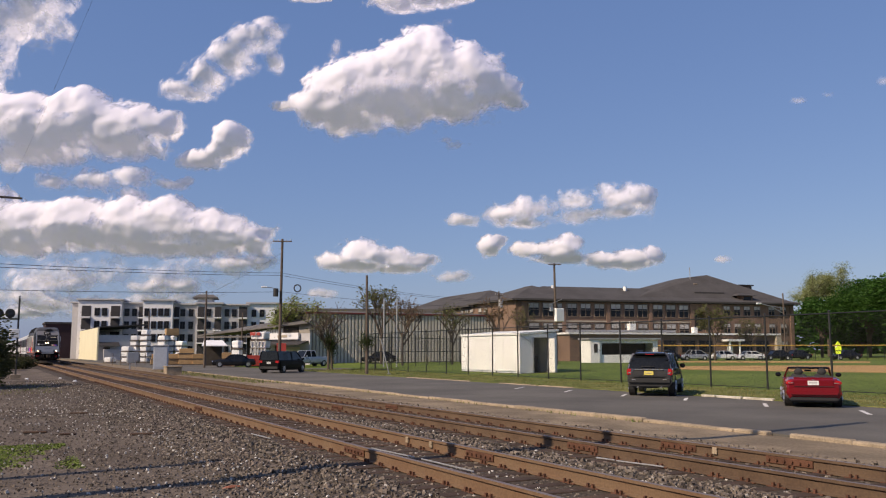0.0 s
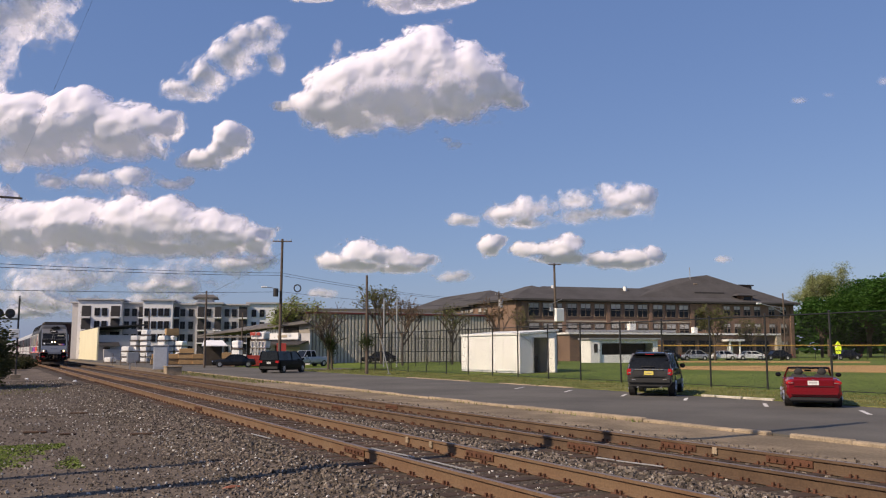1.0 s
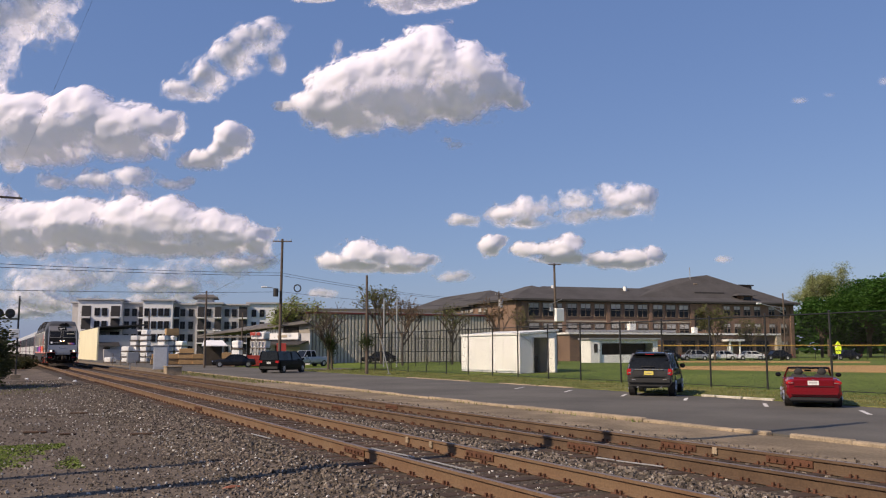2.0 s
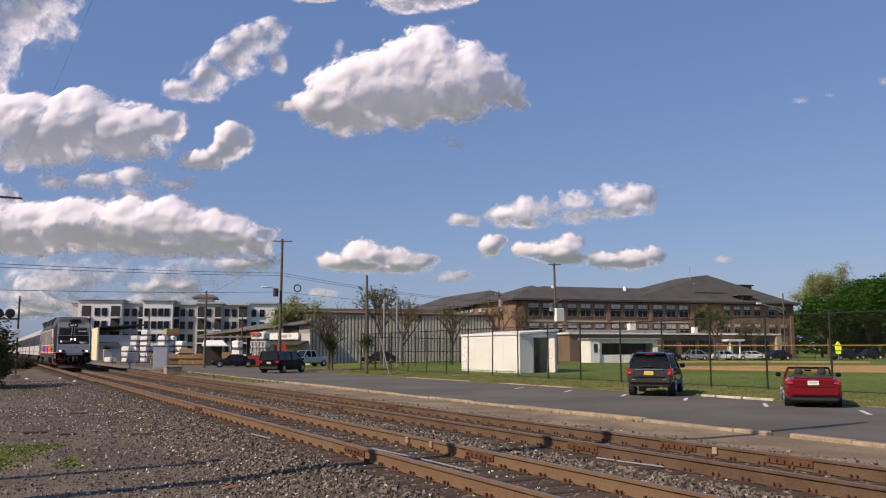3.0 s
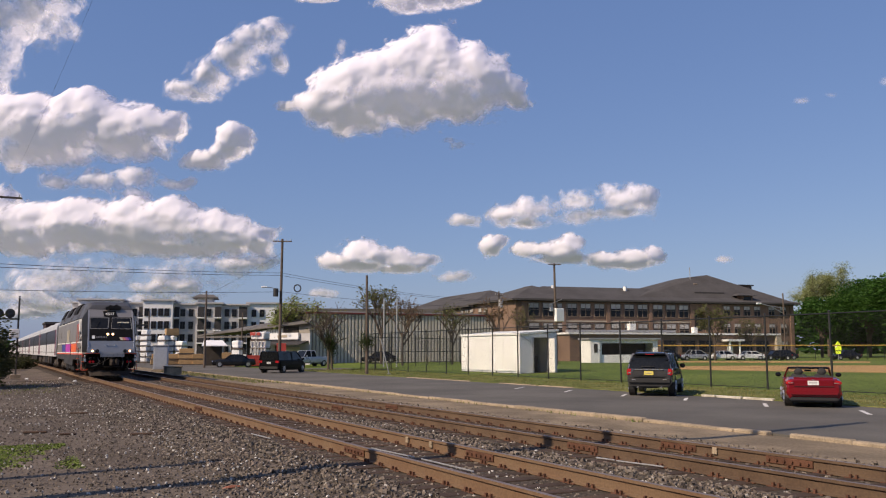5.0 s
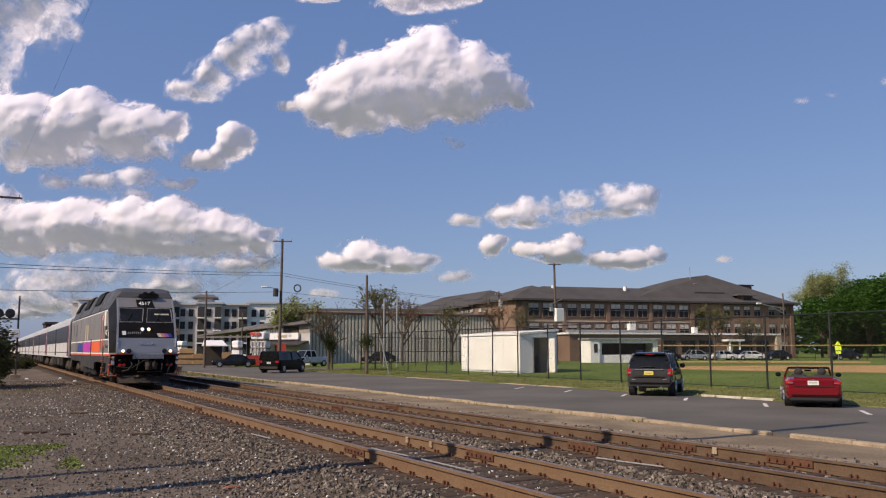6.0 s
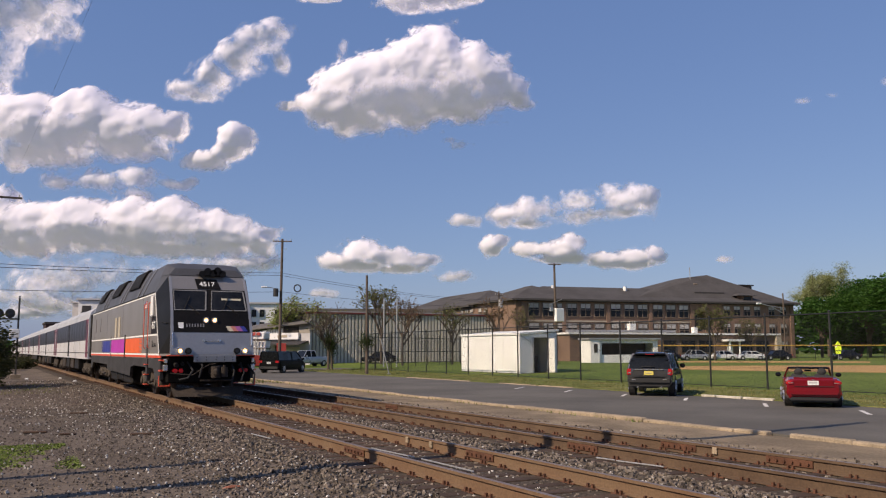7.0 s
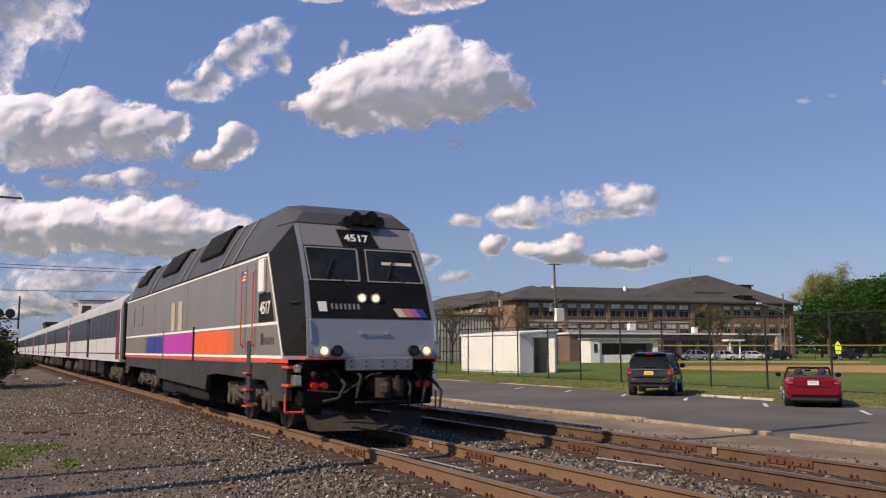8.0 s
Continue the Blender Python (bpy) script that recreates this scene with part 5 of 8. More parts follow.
def build_poles():
    p1 = utility_pole(25.5, 82.7, 12.75, "tall dark wooden utility pole with a crossarm and lamp", [(12.5, 1.9, -25)], 0.17, 0.35)
    part("transformer", rod(B(), (-0.6, -0.2, 6.9), (-0.6, -0.2, 7.7), 0.26, seg=12), M["skirt"], p1)
    part("lamp_arm", tube(B(), [(-0.1, 0, 7.4), (-1.0, -0.2, 7.75), (-1.6, -0.3, 7.8)], 0.035), M["galv"], p1)
    part("lamp_head", box(B(), -2.1, -1.5, -0.4, -0.2, 7.7, 7.86, 0.05), M["shedwhite"], p1)
    bm = B()
    for k in range(16):
        t0, t1 = k * math.pi / 8, (k + 1) * math.pi / 8
        rod(bm, (1.6 + 0.35 * math.cos(t0), -0.3, 7.8 + 0.35 * math.sin(t0)), (1.6 + 0.35 * math.cos(t1), -0.3, 7.8 + 0.35 * math.sin(t1)), 0.065, seg=6)
    part("cable_coil", bm, M["wire"], p1, "coil of spare cable")
    utility_pole(25.35, 60.0, 7.27, "short weathered wooden pole at the verge", (), 0.125, -0.5)
    p3 = utility_pole(54, 75.5, 10.95, "wooden pole with crossarm and white box", [(10.8, 1.5, -10)], 0.17, -0.6)
    part("equipment_box", box(B(), -0.25, 0.75, -0.55, -0.1, 4.6, 6.0, 0.03), M["shedwhite"], p3, "white pole-mounted box")
    part("small_box", box(B(), -0.85, -0.45, -0.3, -0.1, 5.7, 6.1, 0.02), M["galv"], p3)
    part("brace", tube(B(), [(-0.9, -0.1, 6.4), (0.8, -0.1, 7.0)], 0.03), M["galv"], p3)
    utility_pole(20.5, 93.3, 8.0, "slim grey wooden pole by the crossing", (), 0.13)
    utility_pole(21.3, 135.9, 7.6, "slim wooden pole in the yard", (), 0.14)
    utility_pole(28.7, 109.3, 6.4, "slim wooden pole in the yard", (), 0.1)
    p7 = utility_pole(115.3, 97.2, 10.8, "wooden pole carrying a street lamp arm", (), 0.16)
    part("lamp_arm", tube(B(), [(0, 0, 7.4), (-2.2, 0.6, 8.6), (-4.0, 1.1, 9.0)], 0.06), M["galv"], p7)
    part("lamp_arm", tube(B(), [(0, 0, 8.3), (-2.2, 0.6, 8.65)], 0.05), M["galv"], p7)
    part("lamp_head", box(B(), -5.0, -3.9, 0.9, 1.3, 8.9, 9.15, 0.08), M["shedwhite"], p7)
    p8 = utility_pole(68.5, 110.6, 10.5, "wooden pole with a pale transformer", [(9.9, 1.4, 0)], 0.16)
    part("transformer", rod(B(), (0.1, -0.4, 8.0), (0.1, -0.4, 9.2), 0.35, seg=12), M["galv"], p8)
    p9 = utility_pole(-0.95, 56.0, 10.9, "wooden pole beside the yard with a long crossarm", [(10.6, 4.4, 0), (6.5, 1.3, 0)], 0.18)
    for z0, z1, z2, sag in ((6.65, 9.3, 9.05, 0.52), (6.45, 9.05, 8.78, 0.46), (5.1, 7.4, 7.95, 0.33)):
        cable((-0.9, 56, z0), (25.5, 82.7, z1), 0.12)
        cable((25.5, 82.7, z1), (68.5, 110.6, z2), sag)
    utility_pole(-1.05, 11.73, 16.2, "tall wooden utility pole standing beside the viewer", [(15.2, 2.4, 10)], 0.17)
    utility_pole(-6.0, 13.2, 7.3, "shorter wooden pole in the gravel yard", (), 0.15)
    cable((25.5, 82.7, 11.3), (20.5, 93.3, 7.6), 0.2, 0.012)
    cable((0.2, 56.0, 10.75), (1.15, 14.0, 7.1), 0.3, 0.0018)
    # slim steel posts of the batting net
    for x, y, h in ((36.1, 81.0, 6.8), (37.3, 80.4, 6.8), (34.7, 82.1, 7.3)):
        q = thing("net_post", "slim pale steel post by the field", "post", pose(x, y, 0), "field posts")
        part("shaft", rod(B(), (0, 0, -0.5), (0, 0, h), 0.07, seg=8), M["galv"], q)
        part("cap", rod(B(), (0, 0, h), (0, 0, h + 0.06), 0.08, seg=8), M["galv"], q)
    q = thing("leaning_pipe", "pale pipe leaning beside the wooden pole", "pipe", pose(26.35, 58.9, LOT + 0.03))
    part("pipe", rod(B(), (0.35, 0, 0), (-0.3, 0.1, 2.65), 0.045, seg=8), M["galv"], q)
    part("foot", box(B(), 0.25, 0.45, -0.1, 0.1, 0, 0.06), M["galv"], q)


def build_fence():
    f = thing("chain_link_fence", "tall black chain-link fence along the ball field", "fence", kind="structure")
    X, H = 31.0, 3.11
    fabric = bpy.data.materials.new("wire_mesh")
    fabric.use_nodes = True
    nt = fabric.node_tree
    n, l = nt.nodes, nt.links
    tc = n.new("ShaderNodeTexCoord")
    heights = []
    for ang in (45, -45):
        mp, wv = n.new("ShaderNodeMapping"), n.new("ShaderNodeTexWave")
        mp.inputs["Rotation"].default_value = (radians(ang), 0, 0)
        wv.bands_direction, wv.inputs["Scale"].default_value = "Z", 6.0
        cmp = n.new("ShaderNodeMath")
        cmp.operation, cmp.inputs[1].default_value = "GREATER_THAN", 0.994
        l.new(tc.outputs["Object"], mp.inputs["Vector"])
        l.new(mp.outputs[0], wv.inputs["Vector"])
        l.new(wv.outputs["Fac"], cmp.inputs[0])
        heights.append(cmp)
    mx, tr, ms = n.new("ShaderNodeMath"), n.new("ShaderNodeBsdfTransparent"), n.new("ShaderNodeMixShader")
    mx.operation = "MAXIMUM"
    l.new(heights[0].outputs[0], mx.inputs[0])
    l.new(heights[1].outputs[0], mx.inputs[1])
    n["Principled BSDF"].inputs["Base Color"].default_value = (0.02, 0.02, 0.02, 1)
    l.new(mx.outputs[0], ms.inputs[0])
    l.new(tr.outputs[0], ms.inputs[1])
    l.new(n["Principled BSDF"].outputs[0], ms.inputs[2])
    l.new(ms.outputs[0], n["Material Output"].inputs["Surface"])
    ys = [y * 1.18 for y in (4, 7.0, 9.6, 12.2, 14.8, 17.4, 20.2, 23.05, 25.95, 28.8, 31.6, 34.7, 37.5, 40.45, 43.2, 46.1, 48.95, 51.85, 54.7, 57.6, 60.6, 63.4)]
    post = bpy.data.meshes.new("post")
    bm = rod(B(), (0, 0, -0.5), (0, 0, H), 0.045, seg=8)
    rod(bm, (0, 0, H), (0, 0, H + 0.06), 0.065, 0.02, seg=8)
    bm.to_mesh(post)
    bm.free()
    post.materials.append(M["blackmetal"])
    for y in ys:
        shared("post", post, f, pose(X, y, 0.02, random.uniform(-0.4, 0.4), random.uniform(-0.4, 0.4), 0))
    for z in (H - 0.06, LOT + 0.12):
        part("rail", rod(B(), (X, ys[0], z), (X, ys[-1], z), 0.028 if z > 1 else 0.015, seg=6), M["blackmetal"], f)
    part("mesh_fabric", box(B(), X + 0.05, X + 0.053, ys[0], ys[-1], LOT + 0.08, H - 0.05), fabric, f, "fine black wire mesh")
    # stretch turning off toward the warehouse
    g = thing("boundary_fence", "black picket fence closing the far side of the field", "fence", kind="structure")
    for k in range(26):
        x, y = 31.0 + k * 2.1, 74.8 + k * 1.35
        shared("post", post, g, pose(x, y, 0))
    a, b = Vector((31.0, 74.8, 0)), Vector((31.0 + 25 * 2.1, 74.8 + 25 * 1.35, 0))
    for z in (2.8, 1.4, 0.3):
        part("rail", rod(B(), a + Vector((0, 0, z)), b + Vector((0, 0, z)), 0.03, seg=6), M["blackmetal"], g)
    # outfield fence with a yellow cap
    o = thing("outfield_fence", "low outfield fence with a yellow top cap", "fence", kind="structure")
    a, b = Vector((80, 89.5, 0)), Vector((123, 74.5, 0))
    part("cap", rod(B(), a + Vector((0, 0, 2.1)), b + Vector((0, 0, 2.1)), 0.085, seg=8), M["yellowpaint"], o, "yellow top cap")
    for k in range(18):
        p = a.lerp(b, k / 17)
        part("post", rod(B(), p - Vector((0, 0, 0.1)), p + Vector((0, 0, 2.05)), 0.035, seg=6), M["blackmetal"], o)


def build_yard():
    rng = random.Random(8)
    def stack(name, label, cat, x, y, rows, mt, size=(1.2, 1.1, 0.7), rz=0.0, group="", z0=None):
        t = thing(name, label, cat, pose(x, y, LOT if z0 is None else z0, 0, 0, rz), group)
        for k in range(rows):
            w, d = size[0] * rng.uniform(0.82, 1.0) / 2, size[1] * rng.uniform(0.85, 1.0) / 2
            z = k * (size[2] + 0.1) + 0.1
            bm = box(B(), -w, w, -d, d, z, z + size[2], 0.11 if mt == "wrap" else 0.03)
            for v in bm.verts:
                v.co += Vector((noise.noise(v.co * 2.1 + Vector((x, y, k))), noise.noise(v.co * 2.7 + Vector((y, x, k))), 0)) * (0.1 if mt == "wrap" else 0.02)
            block = part("wrapped_block" if mt == "wrap" else "bundle", bm, M[mt], t)
            block.matrix_basis = pose(rng.uniform(-0.05, 0.05), 0, 0, 0, 0, rng.uniform(-4, 4))
            part("pallet", box(B(), -size[0] / 2, size[0] / 2, -size[1] / 2, size[1] / 2, k * (size[2] + 0.1), k * (size[2] + 0.1) + 0.1), M["pole"], t)
    stack("pallet_stack", "tall white wrapped pallet stack with red print", "pallet stack", 28.52, 100.0, 4, "wrap", (2.1, 1.4, 0.9), -42, "pallet stacks")
    stack("pallet_stack", "lower white wrapped pallet stack", "pallet stack", 26.06, 101.2, 3, "wrap", (1.15, 1.1, 0.9), -42, "pallet stacks")
    stack("pallet_stack", "pallet of tan wrapped blocks", "pallet stack", 24.56, 100.0, 2, "yellowwood", (1.1, 1.1, 0.7), -12, "pallet stacks")
    for x, y, r in ((18.3, 136.0, 3), (19.6, 136.5, 5), (20.9, 135.6, 6), (22.2, 136.2, 3), (23.4, 135.0, 5), (24.7, 135.6, 5), (25.9, 134.6, 4), (16.2, 138.6, 1)):
        stack("pallet_stack", "white bagged goods stacked on pallets", "pallet stack", x, y, r, "wrap", (1.35, 1.3, 0.72), rng.uniform(-48, -34), "pallet stacks")
    for x, y, r in ((21.0, 114, 2), (22.6, 113.6, 3), (24.2, 113, 2), (19.4, 115, 2)):
        stack("lumber_stack", "banded stack of yellow lumber", "lumber", x, y, r, "yellowwood", (2.0, 1.4, 0.6), -10, "lumber stacks")
    stack("crate", "yellow wooden crate on top of the stacks", "crate", 24.7, 135.6, 1, "yellowwood", (2.0, 1.2, 1.0), 0, "", LOT + 0.82 * 5)
    rp = thing("red_banner", "red printed board strapped to the pallet stack", "banner", pose(28.03, 99.46, LOT, 0, 0, -42))
    part("board", box(B(), -1.0, 0.3, -0.1, -0.02, 3.6, 3.98, 0.01), M["redsign"], rp)
    for z in (1.5, 2.4):
        for x in (-0.95, -0.5, -0.05, 0.4, 0.85):
            part("print_bar", box(B(), x, x + 0.2, -0.1, -0.02, z, z + 0.55), M["galv"], rp, "grey printed bar")
    part("strap", box(B(), -0.25, -0.15, -0.12, -0.1, 0.0, 3.95), M["galv"], rp)
    d = thing("dumpster", "dark red steel dumpster beside the shed", "dumpster", pose(27.75, 96.9, LOT, 0, 0, -16) @ Matrix.Scale(0.75, 4))
    part("body", hull(B(), [(-1.9, -0.8, 0.15), (1.9, -0.8, 0.15), (-2.1, -0.9, 1.7), (2.1, -0.9, 1.7), (-1.9, 0.8, 0.15), (1.9, 0.8, 0.15), (-2.1, 0.9, 1.7), (2.1, 0.9, 1.7)]), M["redsign"], d)
    part("skids", box(B(), -1.8, 1.8, -0.6, 0.6, 0, 0.16), M["blackmetal"], d)
    s = thing("red_sign", "red board on posts behind the van", "sign", pose(27.6, 88.8, LOT, 0, 0, -17))
    part("board", box(B(), -0.5, 0.5, -0.04, 0.04, 1.75, 2.6, 0.01), M["redsign"], s)
    for x in (-0.35, 0.35):
        part("post", box(B(), x - 0.05, x + 0.05, 0.04, 0.12, 0, 2.6), M["pole"], s)
    # open shelter at the end of the lumber shed
    sh = thing("yard_shelter", "small open shelter with a pale sloping roof", "shelter", pose(24.3, 105.2, LOT, 0, 0, -13))
    part("roof", hull(B(), [(x, y, z + o) for x, y, z in ((-1.5, -1.2, 2.35), (1.5, -1.2, 2.35), (-1.3, 1.3, 3.0), (0.9, 1.3, 3.0)) for o in (0, 0.1)]), M["siding"], sh)
    part("back_wall", box(B(), -1.25, 0.9, 1.0, 1.1, 0, 2.8), M["interior"], sh)
    for x in (-1.25, 1.15):
        part("post", box(B(), x, x + 0.1, -1.05, -0.95, 0, 2.36), M["darktrim"], sh)
    # low yard fence before the stacks
    yf = thing("yard_fence", "low weathered wire fence before the stacked goods", "fence", kind="structure")
    ya, yb = Vector((14.2, 118, -0.3)), Vector((21.5, 113.5, -0.3))
    for k in range(9):
        p = ya.lerp(yb, k / 8)
        part("post", rod(B(), p, p + Vector((0, 0, 1.5)), 0.05, seg=6), M["pole"], yf)
    for z in (0.5, 0.95, 1.4):
        part("rail", rod(B(), ya + Vector((0, 0, z)), yb + Vector((0, 0, z)), 0.025, seg=5), M["galv"], yf)
    # signal cabinet, concrete box and crossing gear
    c = thing("signal_cabinet", "tall bare aluminium signal cabinet by the crossing", "cabinet", pose(13.6, 79.0, -0.2, 0, 0, -12))
    part("body", box(B(), -0.7, 0.55, -0.5, 0.5, 0.1, 2.15, 0.03), M["cabinet"], c)
    part("roof", box(B(), -0.76, 0.6, -0.58, 0.58, 2.15, 2.24, 0.02), M["galv"], c)
    part("door", box(B(), -0.6, 0.45, -0.53, -0.5, 0.25, 2.05, 0.01), M["cabinet"], c)
    part("plinth", box(B(), -0.8, 0.65, -0.6, 0.6, -0.2, 0.1), M["concrete"], c)
    b = thing("concrete_box", "stained concrete cable box beside the track", "cable box", pose(12.2, 66.1, -0.22))
    part("body", box(B(), -0.55, 0.55, -0.6, 0.6, 0, 0.55, 0.03), M["concrete"], b)
    part("lid", box(B(), -0.6, 0.6, -0.65, 0.65, 0.55, 0.63, 0.02), M["concrete"], b)
    for x, y in ((15.0, 104.0), (11.9, 86.0)):
        k = thing("relay_box", "small grey equipment case on a post", "equipment case", pose(x, y, -0.2), "relay boxes")
        part("case", box(B(), -0.3, 0.3, -0.25, 0.25, 0.6, 1.6, 0.03), M["galv"], k)
        part("post", box(B(), -0.06, 0.06, -0.06, 0.06, -0.2, 0.6), M["galv"], k)
    # crossing signal at the yard side
    g = thing("crossing_signal", "railway crossing signal with paired round lamps", "crossing signal", pose(1.55, 61.4, -0.2))
    part("mast", rod(B(), (0, 0, 0), (0, 0, 5.3), 0.06, seg=10), M["skirt"], g)
    part("base", box(B(), -0.3, 0.3, -0.3, 0.3, 0, 0.25), M["concrete"], g)
    part("crossbar", box(B(), -1.7, 0.05, -0.06, 0.06, 3.75, 3.85), M["blackmetal"], g)
    for x in (-1.15, -0.5):
        h = part("backing_disc", rod(B(), (x, -0.05, 4.15), (x, -0.1, 4.15), 0.3, seg=20), M["blackmetal"], g)
        part("lamp_hood", rod(B(), (x, -0.1, 4.15), (x, -0.4, 4.15), 0.14, 0.16, seg=14), M["lens"], h)
    part("bell", rod(B(), (0, -0.06, 5.2), (0, 0.06, 5.2), 0.07, seg=12), M["galv"], g)
    part("junction_case", box(B(), -0.5, 0.1, -0.3, 0.1, 2.6, 3.15, 0.03), M["shedwhite"], g)
    # fluorescent crossing sign beyond the field
    s = thing("school_crossing_sign", "fluorescent yellow-green school crossing sign on a post", "road sign", pose(113.5, 86.0, -0.04, 0, 0, -50) @ Matrix.Scale(0.75, 4))
    part("post", rod(B(), (0, 0.05, 0), (0, 0.05, 3.6), 0.05, seg=8), M["galv"], s)
    part("plate", prism(B(), [(-0.62, 1.9), (0.62, 1.9), (0.62, 3.0), (0, 3.75), (-0.62, 3.0)], 1, -0.02, 0.02), M["limesign"], s)
    part("arrow_plate", box(B(), -0.5, 0.5, -0.03, 0.01, 1.2, 1.75), M["limesign"], s)
    part("symbol_bar", box(B(), -0.5, -0.2, -0.03, -0.021, 2.5, 2.95), M["shedwhite"], s)
    # rail-side litter: white bag, board ends
    for k, (x, y, ln, rz) in enumerate(((4.92, 17.1, 1.1, -4), (6.09, 13.3, 1.5, -4), (6.16, 11.5, 1.6, -1), (8.79, 10.2, 0.9, -10), (8.7, 10.9, 0.4, -8))):
        st = part("rail_scrap", box(B(), -0.009, 0.009, -ln / 2, ln / 2, 0, 0.02, 0.003), M["galv"])
        st.matrix_basis = pose(x, y, ground_height(x) + 0.03, 0, 2, -rz)
        tagged(st, "pale strip of scrap lying in the ballast", "scrap", "scrap strips")
    for x, y, sz in ((4.4, 53.0, 0.12), (2.2, 61, 0.12), (4.1, 60, 0.1)):
        bm = B()
        bmesh.ops.create_icosphere(bm, subdivisions=2, radius=sz)
        for v in bm.verts:
            v.co *= 1 + 0.25 * noise.noise(v.co * 9)
            v.co.z *= 0.5
        w = part("litter", bm, M["wrap"])
        w.matrix_basis = pose(x, y, ground_height(x) + sz * 0.3)
        tagged(w, "crumpled white litter on the gravel", "litter", "pieces of litter")
    fl = part("marker_scrap", hull(B(), [(-0.16, -0.05, 0), (0.17, -0.03, 0), (0.12, 0.06, 0), (-0.1, 0.07, 0), (0, 0, 0.03)]), M["fadedmark"])
    fl.matrix_basis = pose(2.95, 11.55, ground_height(2.95) + 0.012, 0, 0, 15)
    tagged(fl, "faded orange marker scrap on the gravel", "litter")
    for x, y, ln, rz in ((1.6, 20.4, 0.35, 88), (3.05, 19.6, 0.55, 80), (1.0, 21.2, 0.5, 75), (2.4, 27, 0.5, 70)):
        bm = box(B(), -0.06, 0.06, -ln / 2, ln / 2, 0, 0.05, 0.02)
        w = part("timber_scrap", bm, M["tie"])
        w.matrix_basis = pose(x, y, ground_height(x), 0, 0, rz)
        tagged(w, "dark broken timber lying on the gravel", "timber", "timber scraps")


build_school()
build_field_buildings()
build_warehouse()
build_apartments()
build_poles()
build_fence()
build_yard()

# ---- vehicles ----
M.update({
    "suvpaint": mat("dark_grey_car_paint", (0.105, 0.104, 0.108), 0.2, 0.6, 0.08, 1, 20, coat=0.8),
    "redpaint": mat("deep_red_car_paint", (0.19, 0.006, 0.013), 0.22, 0.15, 0.08, 1, 20, coat=0.45),
    "blackpaint": mat("black_car_paint", (0.011, 0.011, 0.012), 0.16, 0, 0.1, 1, 20, spec=0.3, coat=0.15),
    "silverpaint": mat("silver_car_paint", (0.42, 0.43, 0.45), 0.3, 0.5, 0.06, 1, 20, coat=0.6),
    "whitepaint": mat("white_car_paint", (0.75, 0.75, 0.75), 0.3, 0, 0.05, 1, 20, coat=0.6),
    "vanpaint": mat("dull_black_car_paint", (0.008, 0.008, 0.008), 0.35, 0, 0.15, 1, 20, spec=0.08),
    "carglass": mat("car_glass", (0.01, 0.011, 0.012), 0.08, 0, 0.3, 0.8, 6, spec=0.35),
    "plastic": mat("dark_bumper_plastic", (0.016, 0.016, 0.017), 0.6, 0, 0.15, 3, 30),
    "taillight": mat("red_tail_light", (0.45, 0.015, 0.02), 0.2, 0, 0.1, 4, 20, coat=0.5),
    "yellowplate": mat("pale_yellow_plate", (0.7, 0.58, 0.12), 0.5, 0, 0.1, 6, 30),
    "whiteplate": mat("white_plate", (0.72, 0.72, 0.7), 0.5, 0, 0.1, 6, 30),
    "alloy": mat("alloy_wheel", (0.5, 0.5, 0.52), 0.3, 0.8, 0.1, 5, 30),
    "seatcloth": mat("dark_seat", (0.03, 0.028, 0.028), 0.8, 0, 0.2, 5, 30),
})


def car_shell(bm, rings):
    """Skin over cross rings (y, half width, bottom, belt, top half width)."""
    prev = None
    for y, w, zb, zt, wt in rings:
        pts = [(-w * 0.9, zb), (-w, zb + 0.12), (-w, (zb + zt) / 2 + 0.05), (-w * 0.97, zt - 0.1), (-wt, zt), (wt, zt), (w * 0.97, zt - 0.1), (w, (zb + zt) / 2 + 0.05), (w, zb + 0.12), (w * 0.9, zb)]
        ring = [bm.verts.new((x, y, z)) for x, z in pts]
        if prev:
            for i in range(10):
                bm.faces.new((prev[i], prev[(i + 1) % 10], ring[(i + 1) % 10], ring[i]))
        else:
            bm.faces.new(ring[::-1])
        prev = ring
    bm.faces.new(prev)
    return bm


def car_wheels(car, W, yf, yr, r):
    for y in (yf, yr):
        for s in (-1, 1):
            bm = rod(B(), (s * (W - 0.21), y, r), (s * (W + 0.005), y, r), r, seg=20)
            t = part("wheel", bm, M["rubber"], car)
            bm = rod(B(), (s * (W + 0.0), y, r), (s * (W + 0.015), y, r), r * 0.62, seg=16)
            for k in range(5):
                a = k * 2 * math.pi / 5
                rod(bm, (s * (W + 0.015), y, r), (s * (W + 0.022), y + math.cos(a) * r * 0.6, r + math.sin(a) * r * 0.6), 0.035, seg=5)
            part("rim", bm, M["alloy"], t)
            bm = rod(B(), (s * (W - 0.24), y, r + 0.01), (s * (W - 0.02), y, r + 0.01), r + 0.07, seg=20)
            part("wheel_arch", bm, M["plastic"], car)


